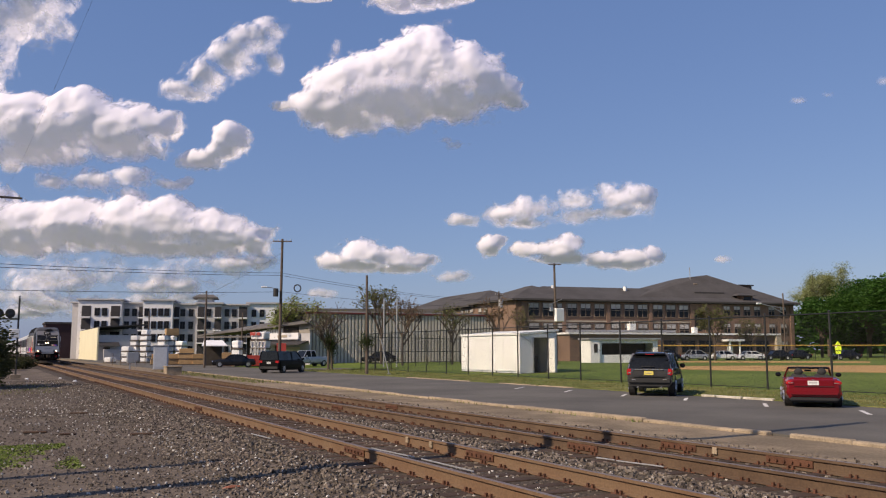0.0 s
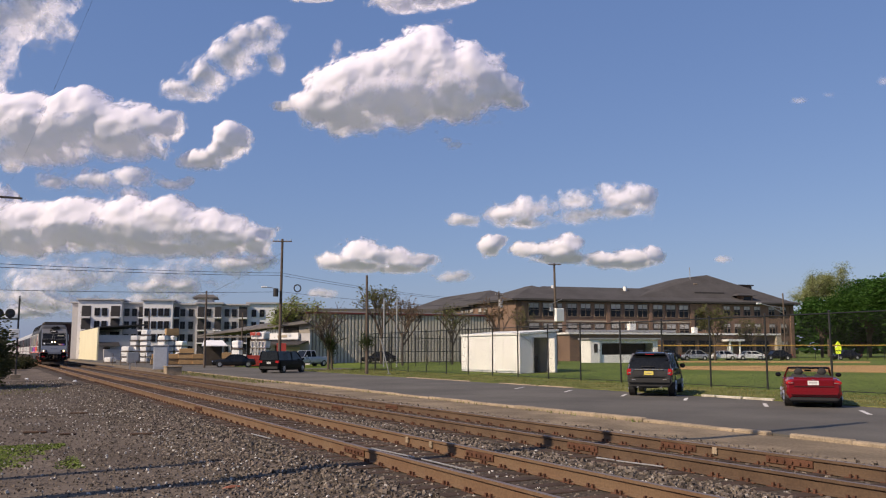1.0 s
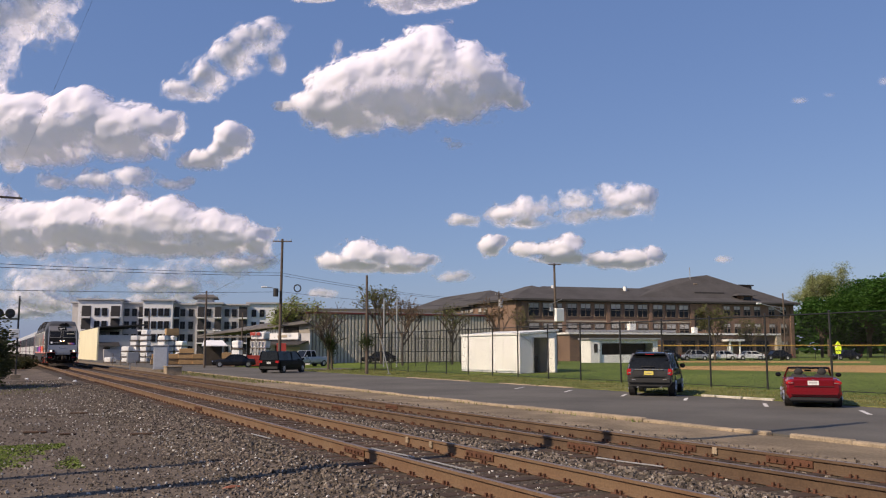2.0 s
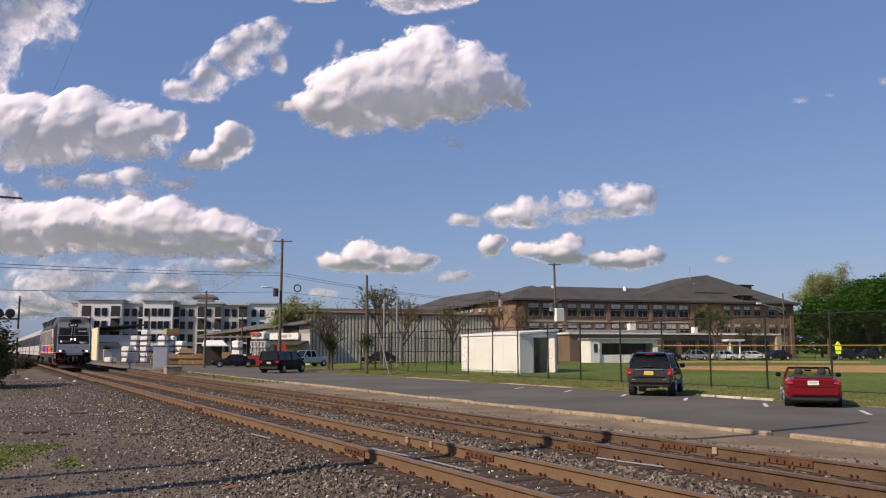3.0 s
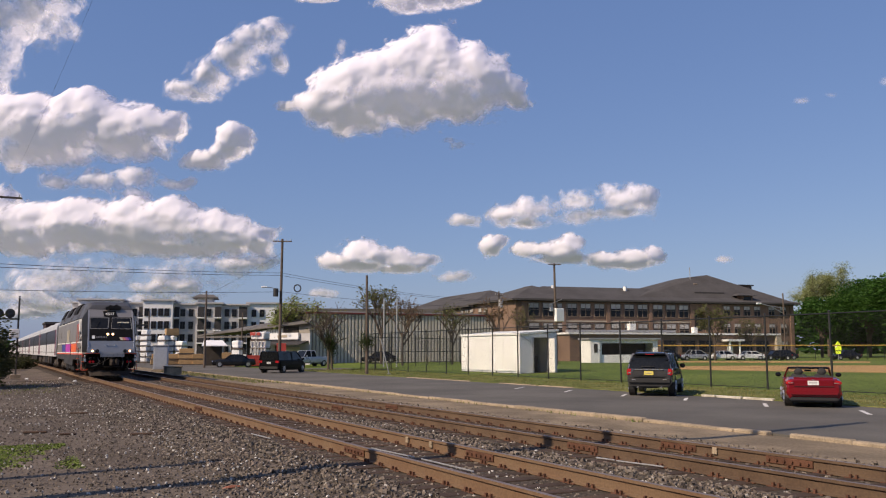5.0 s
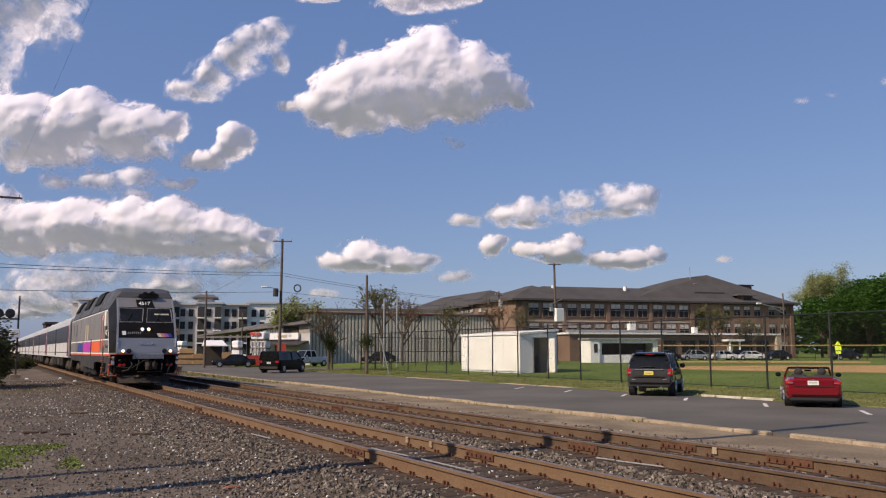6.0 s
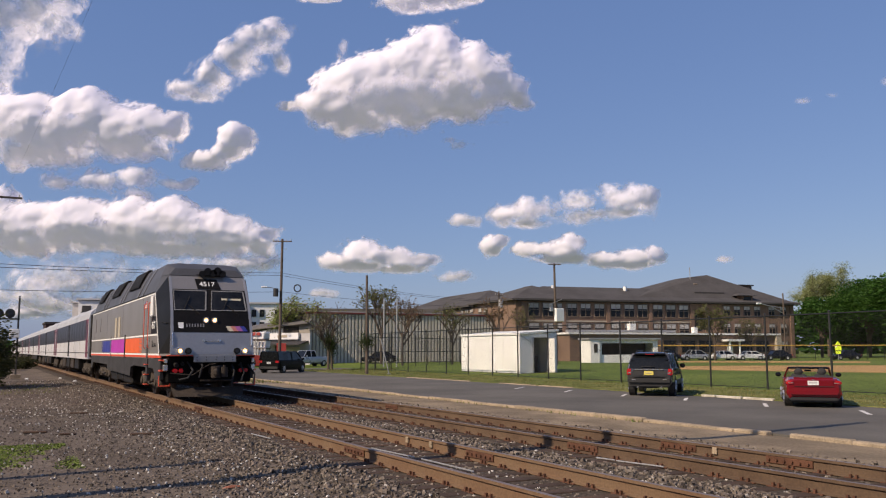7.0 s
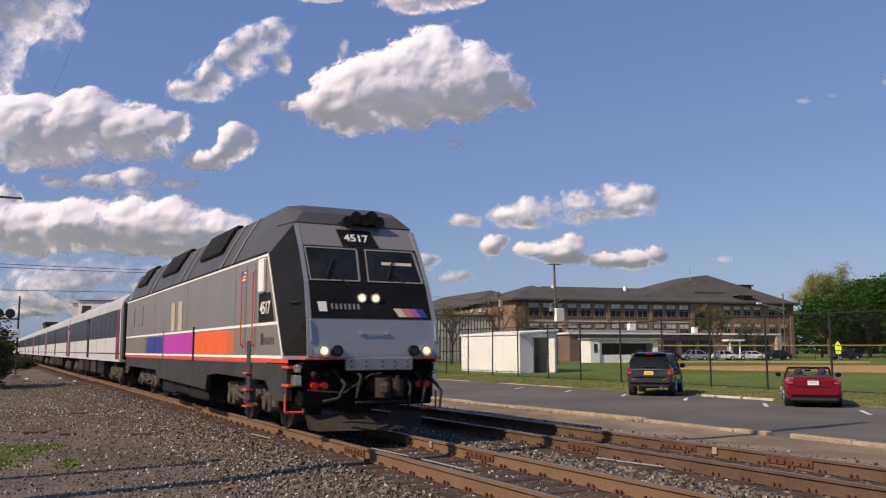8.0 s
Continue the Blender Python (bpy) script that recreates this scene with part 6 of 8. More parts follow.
def build_car(name, label, category, m, paint, L=4.5, W=0.9, H=1.45, belt=0.9, hood=0.85, clear=0.22, cab=(1.0, 0.45, -0.9, -1.75), plate="whiteplate", r=0.32, group=""):
    """Nose towards +y. cab: windscreen base, roof front, roof rear, rear window base."""
    car = thing(name, label, category, m, group)
    h = L / 2
    rings = [(-h, W * 0.86, clear + 0.12, belt * 0.86, W * 0.72), (-h + 0.1, W * 0.95, clear + 0.02, belt * 0.98, W * 0.8), (-h + 0.5, W, clear, belt, W * 0.86), (cab[3] + 0.2, W, clear, belt + 0.01, W * 0.88), (0, W, clear, belt, W * 0.88), (cab[0], W, clear, belt - 0.01, W * 0.88), (h - 0.5, W * 0.97, clear, hood - 0.04, W * 0.8), (h - 0.1, W * 0.88, clear + 0.02, hood - 0.16, W * 0.7), (h, W * 0.78, clear + 0.1, hood - 0.28, W * 0.6)]
    part("body", car_shell(B(), rings), M[paint], car, smooth=False)
    base = [(s * W * 0.9, y, belt - 0.02) for s in (-1, 1) for y in (cab[0], cab[3])]
    roof = [(s * W * 0.76, y, H - 0.05) for s in (-1, 1) for y in (cab[1], cab[2])]
    part("glasshouse", hull(B(), base + roof), M["carglass"], car, "dark tinted windows")
    part("roof", hull(B(), [(s * W * 0.78, y, H - 0.06) for s in (-1, 1) for y in (cab[1] + 0.04, cab[2] - 0.04)] + [(s * W * 0.68, y, H) for s in (-1, 1) for y in (cab[1] - 0.1, cab[2] + 0.12)]), M[paint], car)
    for s in (-1, 1):
        for ya, yb in ((cab[0], cab[1]), (cab[3], cab[2]), (-0.1, -0.12)):
            part("pillar", rod(B(), (s * W * 0.9, ya, belt - 0.03), (s * W * 0.765, yb, H - 0.05), 0.05, seg=6), M[paint], car)
        part("mirror", box(B(), s * W, s * (W + 0.2), cab[0] - 0.35, cab[0] - 0.22, belt - 0.02, belt + 0.15, 0.03), M[paint], car)
        part("tail_light", box(B(), s * W * 0.62, s * W * 0.93, -h - 0.01, -h + 0.12, belt - 0.24, belt - 0.06, 0.02), M["taillight"], car)
        part("headlight", box(B(), s * W * 0.55, s * W * 0.82, h - 0.14, h + 0.0, hood - 0.3, hood - 0.17, 0.02), M["chrome"], car)
        part("door_line", box(B(), s * (W - 0.01), s * (W + 0.002), -0.13, -0.11, clear + 0.12, belt - 0.1), M["plastic"], car)
    part("bumper", box(B(), -W * 0.85, W * 0.85, -h - 0.04, -h + 0.1, clear + 0.08, clear + 0.3, 0.04), M["plastic"], car)
    pl = part("number_plate", box(B(), -0.17, 0.17, -h - 0.02, -h + 0.02, belt - 0.3, belt - 0.14), M[plate], car, "rear plate with an unreadable bar")
    part("plate_bar", box(B(), -0.12, 0.12, -h - 0.024, -h - 0.018, belt - 0.25, belt - 0.2), M["plastic"], pl)
    car_wheels(car, W, h - 0.85, -h + 0.8, r)
    return car


def rounded(bm, r, seg=2):
    bmesh.ops.bevel(bm, geom=bm.edges[:], offset=r, segments=seg, affect="EDGES")
    return bm


def build_suv():
    c = thing("suv", "dark grey compact SUV parked nose to the grass", "suv", pose(24.76, 27.51, LOT, 0, 0, -49))
    W, h = 0.9, 2.2
    # rounded tail, straight flanks, falling bonnet
    rings = [(-h - 0.02, W * 0.8, 0.56, 1.02, W * 0.72), (-h + 0.03, W * 0.92, 0.5, 1.08, W * 0.84), (-h + 0.14, W * 0.985, 0.45, 1.11, W * 0.9), (-h + 0.5, W, 0.42, 1.12, W * 0.92), (0, W, 0.4, 1.1, W * 0.92), (0.9, W, 0.4, 1.08, W * 0.92), (1.75, W * 0.97, 0.42, 1.0, W * 0.84), (2.1, W * 0.9, 0.44, 0.9, W * 0.72), (h, W * 0.82, 0.5, 0.8, W * 0.6)]
    part("body", car_shell(B(), rings), M["suvpaint"], c)
    gl = hull(B(), [(s * W * 0.92, y, 1.07) for s in (-1, 1) for y in (0.95, -h + 0.05)] + [(s * W * 0.74, y, 1.66) for s in (-1, 1) for y in (0.3, -h + 0.36)] + [(s * W * 0.86, -h + 0.16, 1.4) for s in (-1, 1)])
    part("glasshouse", rounded(gl, 0.025), M["carglass"], c, "dark tinted windows")
    roof = hull(B(), [(s * W * 0.76, y, 1.62) for s in (-1, 1) for y in (0.36, -h + 0.28)] + [(s * W * 0.7, y, 1.69) for s in (-1, 1) for y in (0.28, -h + 0.3)] + [(s * W * 0.5, y, 1.74) for s in (-1, 1) for y in (0.1, -h + 0.5)])
    part("roof", roof, M["suvpaint"], c)
    part("roof_spoiler", rounded(box(B(), -W * 0.68, W * 0.68, -h + 0.2, -h + 0.45, 1.63, 1.69), 0.02), M["blackpaint"], c, "black spoiler over the rear window")
    part("brake_light", box(B(), -0.16, 0.16, -h + 0.19, -h + 0.205, 1.64, 1.665), M["taillight"], c)
    for s in (-1, 1):
        for ya, yb in ((0.95, 0.3), (-h + 0.1, -h + 0.38), (-0.15, -0.15), (-1.25, -1.2)):
            part("pillar", rod(B(), (s * W * 0.915, ya, 1.07), (s * W * 0.745, yb, 1.66), 0.05, seg=8), M["suvpaint"], c)
        part("mirror", rounded(box(B(), s * W, s * (W + 0.22), 0.55, 0.68, 1.08, 1.26), 0.035), M["blackpaint"], c)
        tl = part("tail_light", rounded(box(B(), s * W * 0.76, s * W * 0.985, -h - 0.02, -h + 0.2, 0.82, 1.08), 0.035), M["taillight"], c, "red tail light")
        part("reversing_lens", box(B(), s * W * 0.78, s * W * 0.93, -h - 0.026, -h - 0.018, 0.9, 0.95), M["chrome"], tl)
        part("roof_rail", tube(B(), [(s * 0.55, 0.1, 1.72), (s * 0.55, 0.0, 1.79), (s * 0.55, -1.6, 1.79), (s * 0.55, -1.7, 1.7)], 0.022), M["blackmetal"], c)
        part("cladding", box(B(), s * (W - 0.02), s * (W + 0.012), -h + 0.5, 1.6, 0.42, 0.62, 0.01), M["plastic"], c)
        for y in (-0.5, -1.45):
            part("door_handle", box(B(), s * W, s * (W + 0.03), y, y + 0.2, 0.95, 0.98), M["suvpaint"], c)
        for y in (0.82, -0.2, -1.3):
            part("door_seam", box(B(), s * (W - 0.01), s * (W + 0.003), y, y + 0.012, 0.62, 1.06), M["plastic"], c)
        part("reflector", box(B(), s * 0.52, s * 0.68, -h - 0.14, -h - 0.12, 0.64, 0.68), M["chrome"], c)
        part("headlight", box(B(), s * 0.5, s * 0.8, h - 0.2, h - 0.02, 0.75, 0.9, 0.02), M["chrome"], c)
        part("exhaust", rod(B(), (s * 0.45, -h - 0.1, 0.36), (s * 0.45, -h + 0.3, 0.36), 0.035, seg=10), M["chrome"], c)
    part("tailgate_trim", rounded(box(B(), -0.55, 0.55, -h - 0.05, -h, 1.03, 1.075), 0.01), M["chrome"], c, "bright tailgate strip")
    part("tailgate_panel", rounded(box(B(), -W * 0.74, W * 0.74, -h - 0.035, -h + 0.02, 0.78, 1.02), 0.015), M["suvpaint"], c)
    part("plate_recess", box(B(), -0.3, 0.28, -h - 0.04, -h - 0.03, 0.81, 1.01), M["plastic"], c)
    part("bumper", rounded(box(B(), -W * 0.95, W * 0.95, -h - 0.13, -h + 0.2, 0.48, 0.76), 0.07, 3), M["plastic"], c, "dark rear bumper")
    part("step_pad", box(B(), -0.6, 0.6, -h - 0.11, -h - 0.02, 0.757, 0.768), M["blackmetal"], c)
    part("bumper_skirt", rounded(box(B(), -W * 0.85, W * 0.85, -h - 0.06, -h + 0.15, 0.36, 0.5), 0.04), M["plastic"], c)
    p = part("number_plate", box(B(), -0.2, 0.16, -h - 0.055, -h - 0.04, 0.84, 0.99), M["yellowplate"], c, "pale yellow plate with a grey bar")
    part("plate_bar", box(B(), -0.14, 0.1, -h - 0.06, -h - 0.054, 0.9, 0.93), M["galv"], p)
    part("wiper", box(B(), -0.3, 0.2, -h + 0.02, -h + 0.05, 1.16, 1.18), M["plastic"], c)
    car_wheels(c, W, 1.32, -1.35, 0.38)
    part("spare_box", box(B(), -0.3, 0.3, -h + 0.1, -h + 0.8, 0.32, 0.44, 0.03), M["plastic"], c)


def build_convertible():
    c = thing("convertible", "deep red convertible with the top down, parked at the kerb", "car", pose(24.75, 19.95, LOT, 0, 0, -48) @ Matrix.Scale(0.96, 4))
    W, h = 0.88, 2.35
    rings = [(-h, W * 0.86, 0.36, 0.86, W * 0.75), (-h + 0.07, W * 0.94, 0.3, 0.93, W * 0.8), (-h + 0.4, W, 0.26, 0.98, W * 0.84), (-1.2, W, 0.22, 0.97, W * 0.88)]
    front = [(0.55, W, 0.22, 0.92, W * 0.88), (1.3, W, 0.22, 0.88, W * 0.84), (1.95, W * 0.96, 0.24, 0.78, W * 0.74), (2.25, W * 0.85, 0.28, 0.66, W * 0.6), (h, W * 0.75, 0.34, 0.58, W * 0.5)]
    part("rear_body", car_shell(B(), rings), M["redpaint"], c, "rounded red boot and rear wings")
    part("front_body", car_shell(B(), front), M["redpaint"], c)
    for s in (-1, 1):
        part("door", box(B(), s * (W - 0.14), s * (W - 0.001), -1.22, 0.57, 0.24, 0.93, 0.03), M["redpaint"], c)
        sp = part("seat", box(B(), s * 0.12, s * 0.62, -0.75, -0.55, 0.4, 1.06, 0.06), M["seatcloth"], c, "dark seat back")
        bm = B()
        bmesh.ops.create_uvsphere(bm, u_segments=14, v_segments=8, radius=0.15, matrix=Matrix.Translation((s * 0.37, -0.68, 1.13)) @ Matrix.Diagonal((1, 0.45, 0.85, 1)))
        part("headrest", bm, M["seatcloth"], sp, "round dark headrest", True)
        part("seat_base", box(B(), s * 0.12, s * 0.62, -0.6, 0.0, 0.35, 0.55, 0.05), M["seatcloth"], c)
        part("rear_seat", box(B(), s * 0.05, s * 0.62, -1.2, -1.0, 0.4, 0.96, 0.06), M["seatcloth"], c)
        part("windscreen_pillar", rod(B(), (s * W * 0.9, 0.85, 0.9), (s * W * 0.76, 0.2, 1.25), 0.035, seg=8), M["redpaint"], c)
        part("mirror", box(B(), s * (W + 0.02), s * (W + 0.22), 0.45, 0.58, 0.93, 1.08, 0.05), M["blackpaint"], c, "black door mirror")
        tl = part("tail_light", rounded(box(B(), s * W * 0.66, s * W * 0.96, -h - 0.03, -h + 0.2, 0.73, 0.88), 0.04), M["taillight"], c)
        part("light_strip", box(B(), s * W * 0.7, s * W * 0.88, -h - 0.036, -h - 0.025, 0.79, 0.82), M["chrome"], tl)
    part("windscreen_header", rod(B(), (-W * 0.76, 0.2, 1.25), (W * 0.76, 0.2, 1.25), 0.04, seg=8), M["blackpaint"], c)
    clear = bpy.data.materials.new("clear_windscreen")
    clear.use_nodes = True
    cb = clear.node_tree.nodes["Principled BSDF"]
    cb.inputs["Transmission Weight"].default_value, cb.inputs["Roughness"].default_value, cb.inputs["IOR"].default_value = 1.0, 0.02, 1.1
    part("windscreen", hull(B(), [(s * x, y + o, z) for s in (-1, 1) for x, y, z in ((W * 0.86, 0.83, 0.9), (W * 0.74, 0.22, 1.23)) for o in (0, 0.012)]), clear, c)
    part("rear_view_mirror", box(B(), -0.14, 0.1, 0.26, 0.3, 1.12, 1.19, 0.02), M["blackpaint"], c)
    part("dashboard", box(B(), -0.7, 0.7, 0.4, 0.75, 0.7, 0.94, 0.06), M["seatcloth"], c)
    part("floor_pan", box(B(), -0.74, 0.74, -1.25, 0.6, 0.24, 0.36), M["seatcloth"], c)
    part("folded_top", box(B(), -0.66, 0.66, -1.55, -1.15, 0.94, 1.0, 0.03), M["seatcloth"], c, "black folded soft top")
    part("bumper", rounded(box(B(), -W * 0.95, W * 0.95, -h - 0.08, -h + 0.3, 0.3, 0.66), 0.13, 4), M["redpaint"], c)
    part("bumper_skirt", rounded(box(B(), -W * 0.85, W * 0.85, -h - 0.02, -h + 0.25, 0.2, 0.34), 0.04), M["plastic"], c)
    part("boot_lid", rounded(box(B(), -W * 0.78, W * 0.78, -h - 0.03, -h + 0.7, 0.6, 0.985), 0.09, 3), M["redpaint"], c, "rounded red boot lid")
    p = part("number_plate", box(B(), -0.18, 0.16, -h - 0.045, -h - 0.02, 0.74, 0.88), M["whiteplate"], c, "white plate with a grey bar")
    part("plate_bar", box(B(), -0.13, 0.11, -h - 0.049, -h - 0.044, 0.8, 0.83), M["galv"], p)
    part("boot_line", box(B(), -0.6, 0.6, -h - 0.034, -h + 0.0, 0.69, 0.7), M["plastic"], c)
    part("boot_badge", box(B(), -0.05, 0.03, -h - 0.04, -h - 0.02, 0.895, 0.92), M["chrome"], c)
    part("underside", box(B(), -0.7, 0.7, -h + 0.2, h - 0.4, 0.16, 0.28), M["plastic"], c)
    car_wheels(c, W, 1.45, -1.4, 0.33)


build_suv()
build_convertible()
van = build_car("minivan", "black minivan stopped on the lot beyond the crossing", "van", pose(21.95, 70.0, LOT, 0, 0, -46), "vanpaint", 4.9, 0.98, 1.78, 1.05, 0.95, 0.22, (1.75, 0.9, -2.36, -2.42), "whiteplate", 0.34)
build_car("sedan", "black sedan stopped at the side street", "car", pose(24.1, 95.0, LOT, 0, 0, 76), "blackpaint", 4.7, 0.9, 1.42, 0.92, 0.86, 0.2, (0.95, 0.3, -0.8, -1.6))
build_car("pickup_truck", "silver pickup parked by the warehouse", "truck", pose(31.7, 92.7, -0.2, 0, 0, 108), "silverpaint", 5.3, 0.95, 1.75, 1.05, 1.02, 0.3, (0.95, 0.45, -0.7, -0.85))
build_car("sedan", "dark sedan parked on the grass by the warehouse", "car", pose(44.0, 100.0, -0.04, 0, 0, 60), "blackpaint", 4.6, 0.88, 1.4)
ROW_A, ROW_B = Vector((91.0, 97.2, 0)), Vector((123.6, 84.6, 0))
row_dir = (ROW_B - ROW_A).normalized()
for d, paint, label, tall in ((3.1, "silverpaint", "silver hatchback parked along the school street", 1.55), (7.5, "whitepaint", "white car parked along the school street", 1.4), (11.9, "whitepaint", "white coupe parked along the school street", 1.35), (16.3, "blackpaint", "black car parked along the school street", 1.5), (27.6, "blackpaint", "black wagon parked under the dark trees", 1.5), (-5.9, "silverpaint", "grey car parked along the school street", 1.4), (-1.4, "blackpaint", "dark car parked along the school street", 1.45)):
    p = ROW_A + row_dir * d
    build_car("parked_car", label, "car", pose(p.x, p.y, -0.04, 0, 0, math.degrees(math.atan2(row_dir.y, row_dir.x)) + 90), paint, 4.4, 0.88, tall, group="cars along the school street")
# two dark cars driving along the street
for label, name in (("dark sedan driving along the school street", "driving_car"), ("black estate car driving along the school street", "driving_car")):
    ob = build_car(name, label, "car", pose(0, 0, 0), "blackpaint", 4.6, 0.9, 1.5, group="cars driving on the street")
    MOVERS.append((ob, []))
LANE = math.degrees(math.atan2(row_dir.y, row_dir.x)) + 90
lane_off = Vector((-row_dir.y, row_dir.x, 0)) * 4.6
for (ob, rows), start, speed in zip(MOVERS, (22.1, 56.3), (7.3, 7.3)):
    for k in range(9):
        d = start - speed * k
        p = ROW_A + row_dir * d + lane_off
        rows.append((float(k), pose(p.x, p.y, -0.04, 0, 0, LANE)))

# ---- plants ----
def leaf_mat(name, a, b):
    m = mat(name, a, 0.75, 0, 0.3, 0.5, 6, island=0.45, col2=b, spec=0.25)
    nt = m.node_tree
    tr, mx = nt.nodes.new("ShaderNodeBsdfTranslucent"), nt.nodes.new("ShaderNodeMixShader")
    tr.inputs["Color"].default_value = (a[0] * 1.6, a[1] * 1.6, a[2], 1)
    mx.inputs[0].default_value = 0.3
    nt.links.new(nt.nodes["Principled BSDF"].outputs[0], mx.inputs[1])
    nt.links.new(tr.outputs[0], mx.inputs[2])
    nt.links.new(mx.outputs[0], nt.nodes["Material Output"].inputs["Surface"])
    return m


M.update({
    "leafdark": leaf_mat("deep_green_leaves", (0.042, 0.102, 0.016), (0.027, 0.07, 0.011)),
    "leafspring": leaf_mat("young_spring_leaves", (0.22, 0.25, 0.09), (0.16, 0.19, 0.06)),
    "leafolive": leaf_mat("sparse_olive_leaves", (0.13, 0.135, 0.055), (0.09, 0.085, 0.038)),
    "leafpale": leaf_mat("pale_grey_green_leaves", (0.3, 0.32, 0.17), (0.2, 0.23, 0.1)),
    "leafred": leaf_mat("reddish_bud_leaves", (0.16, 0.085, 0.055), (0.1, 0.08, 0.035)),
    "leafivy": leaf_mat("dark_ivy_leaves", (0.05, 0.07, 0.022), (0.035, 0.045, 0.015)),
    "leafshrub": leaf_mat("dark_shrub_leaves", (0.045, 0.05, 0.022), (0.03, 0.032, 0.015)),
    "bark": mat("grey_brown_bark", (0.1, 0.075, 0.058), 0.95, 0, 0.3, 2, 14, 0.5),
})
LEAF_V = np.array([(-1, 0, 0), (0, -0.55, 0.12), (1, 0, 0), (0, 0.55, 0.12)], float)
LEAF_F = np.array([(0, 1, 2, 3)])


def tree(x, y, h, spread, leaf, n_leaves, size, label, seed, trunk=0.25, low=0.3, droop=0.5, depth=4, lean=0.0):
    rng = np.random.default_rng(seed)
    t = thing("tree", label, "tree", pose(x, y, ground_height(x) + 0.0), "trees")
    bm, tips = B(), []
    def grow(a, d, length, r, level):
        b = a + d * length
        rod(bm, a, b, r, r * 0.66, seg=7 if level < 2 else 5)
        if level >= 2:
            tips.append((b, length))
            tips.append((a.lerp(b, 0.5), length))
        if level == depth:
            return
        for k in range(3 if level else 5):
            ang = rng.uniform(0, 2 * math.pi)
            out = Vector((math.cos(ang), math.sin(ang), 0))
            nd = (d * 0.75 + out * (spread / h) * rng.uniform(0.9, 1.6) + Vector((0, 0, rng.uniform(0.0, 0.5)))).normalized()
            start = a.lerp(b, rng.uniform(0.55, 1.0))
            grow(start, nd, length * rng.uniform(0.62, 0.82), r * 0.58, level + 1)
    grow(Vector((0, 0, 0)), Vector((lean, 0, 1)).normalized(), h * low, trunk, 0)
    tp = np.array([p[:] for p, _ in tips])
    ln = np.array([q for _, q in tips])
    # bring the crown to its true height and width
    sz = h * 0.97 / max(tp[:, 2].max(), 0.1)
    sx = spread * 0.46 / max(np.percentile(np.hypot(tp[:, 0], tp[:, 1]), 95), 0.1)
    for v in bm.verts:
        v.co = Vector((v.co.x * (sx if v.co.z > h * low * 0.5 else 1), v.co.y * (sx if v.co.z > h * low * 0.5 else 1), v.co.z * sz))
    part("trunk", bm, M["bark"], t)
    tp = tp * np.array([sx, sx, sz])
    idx = rng.integers(0, len(tp), n_leaves)
    # leaves gather into clumps round the twig ends
    pos = tp[idx] + rng.normal(0, 1, (n_leaves, 3)) * (ln[idx] * droop * sx)[:, None]
    pos[:, 2] = np.clip(pos[:, 2], h * 0.1, h * 1.02)
    size_v = rng.uniform(0.6, 1.3, (n_leaves, 1)) * size * np.ones((1, 3))
    me = scatter("crown", LEAF_V, LEAF_F, pos, size_v, rng, M[leaf], 0.2, lean=1.4)
    cr = new("crown", me)
    cr.parent = t
    return t


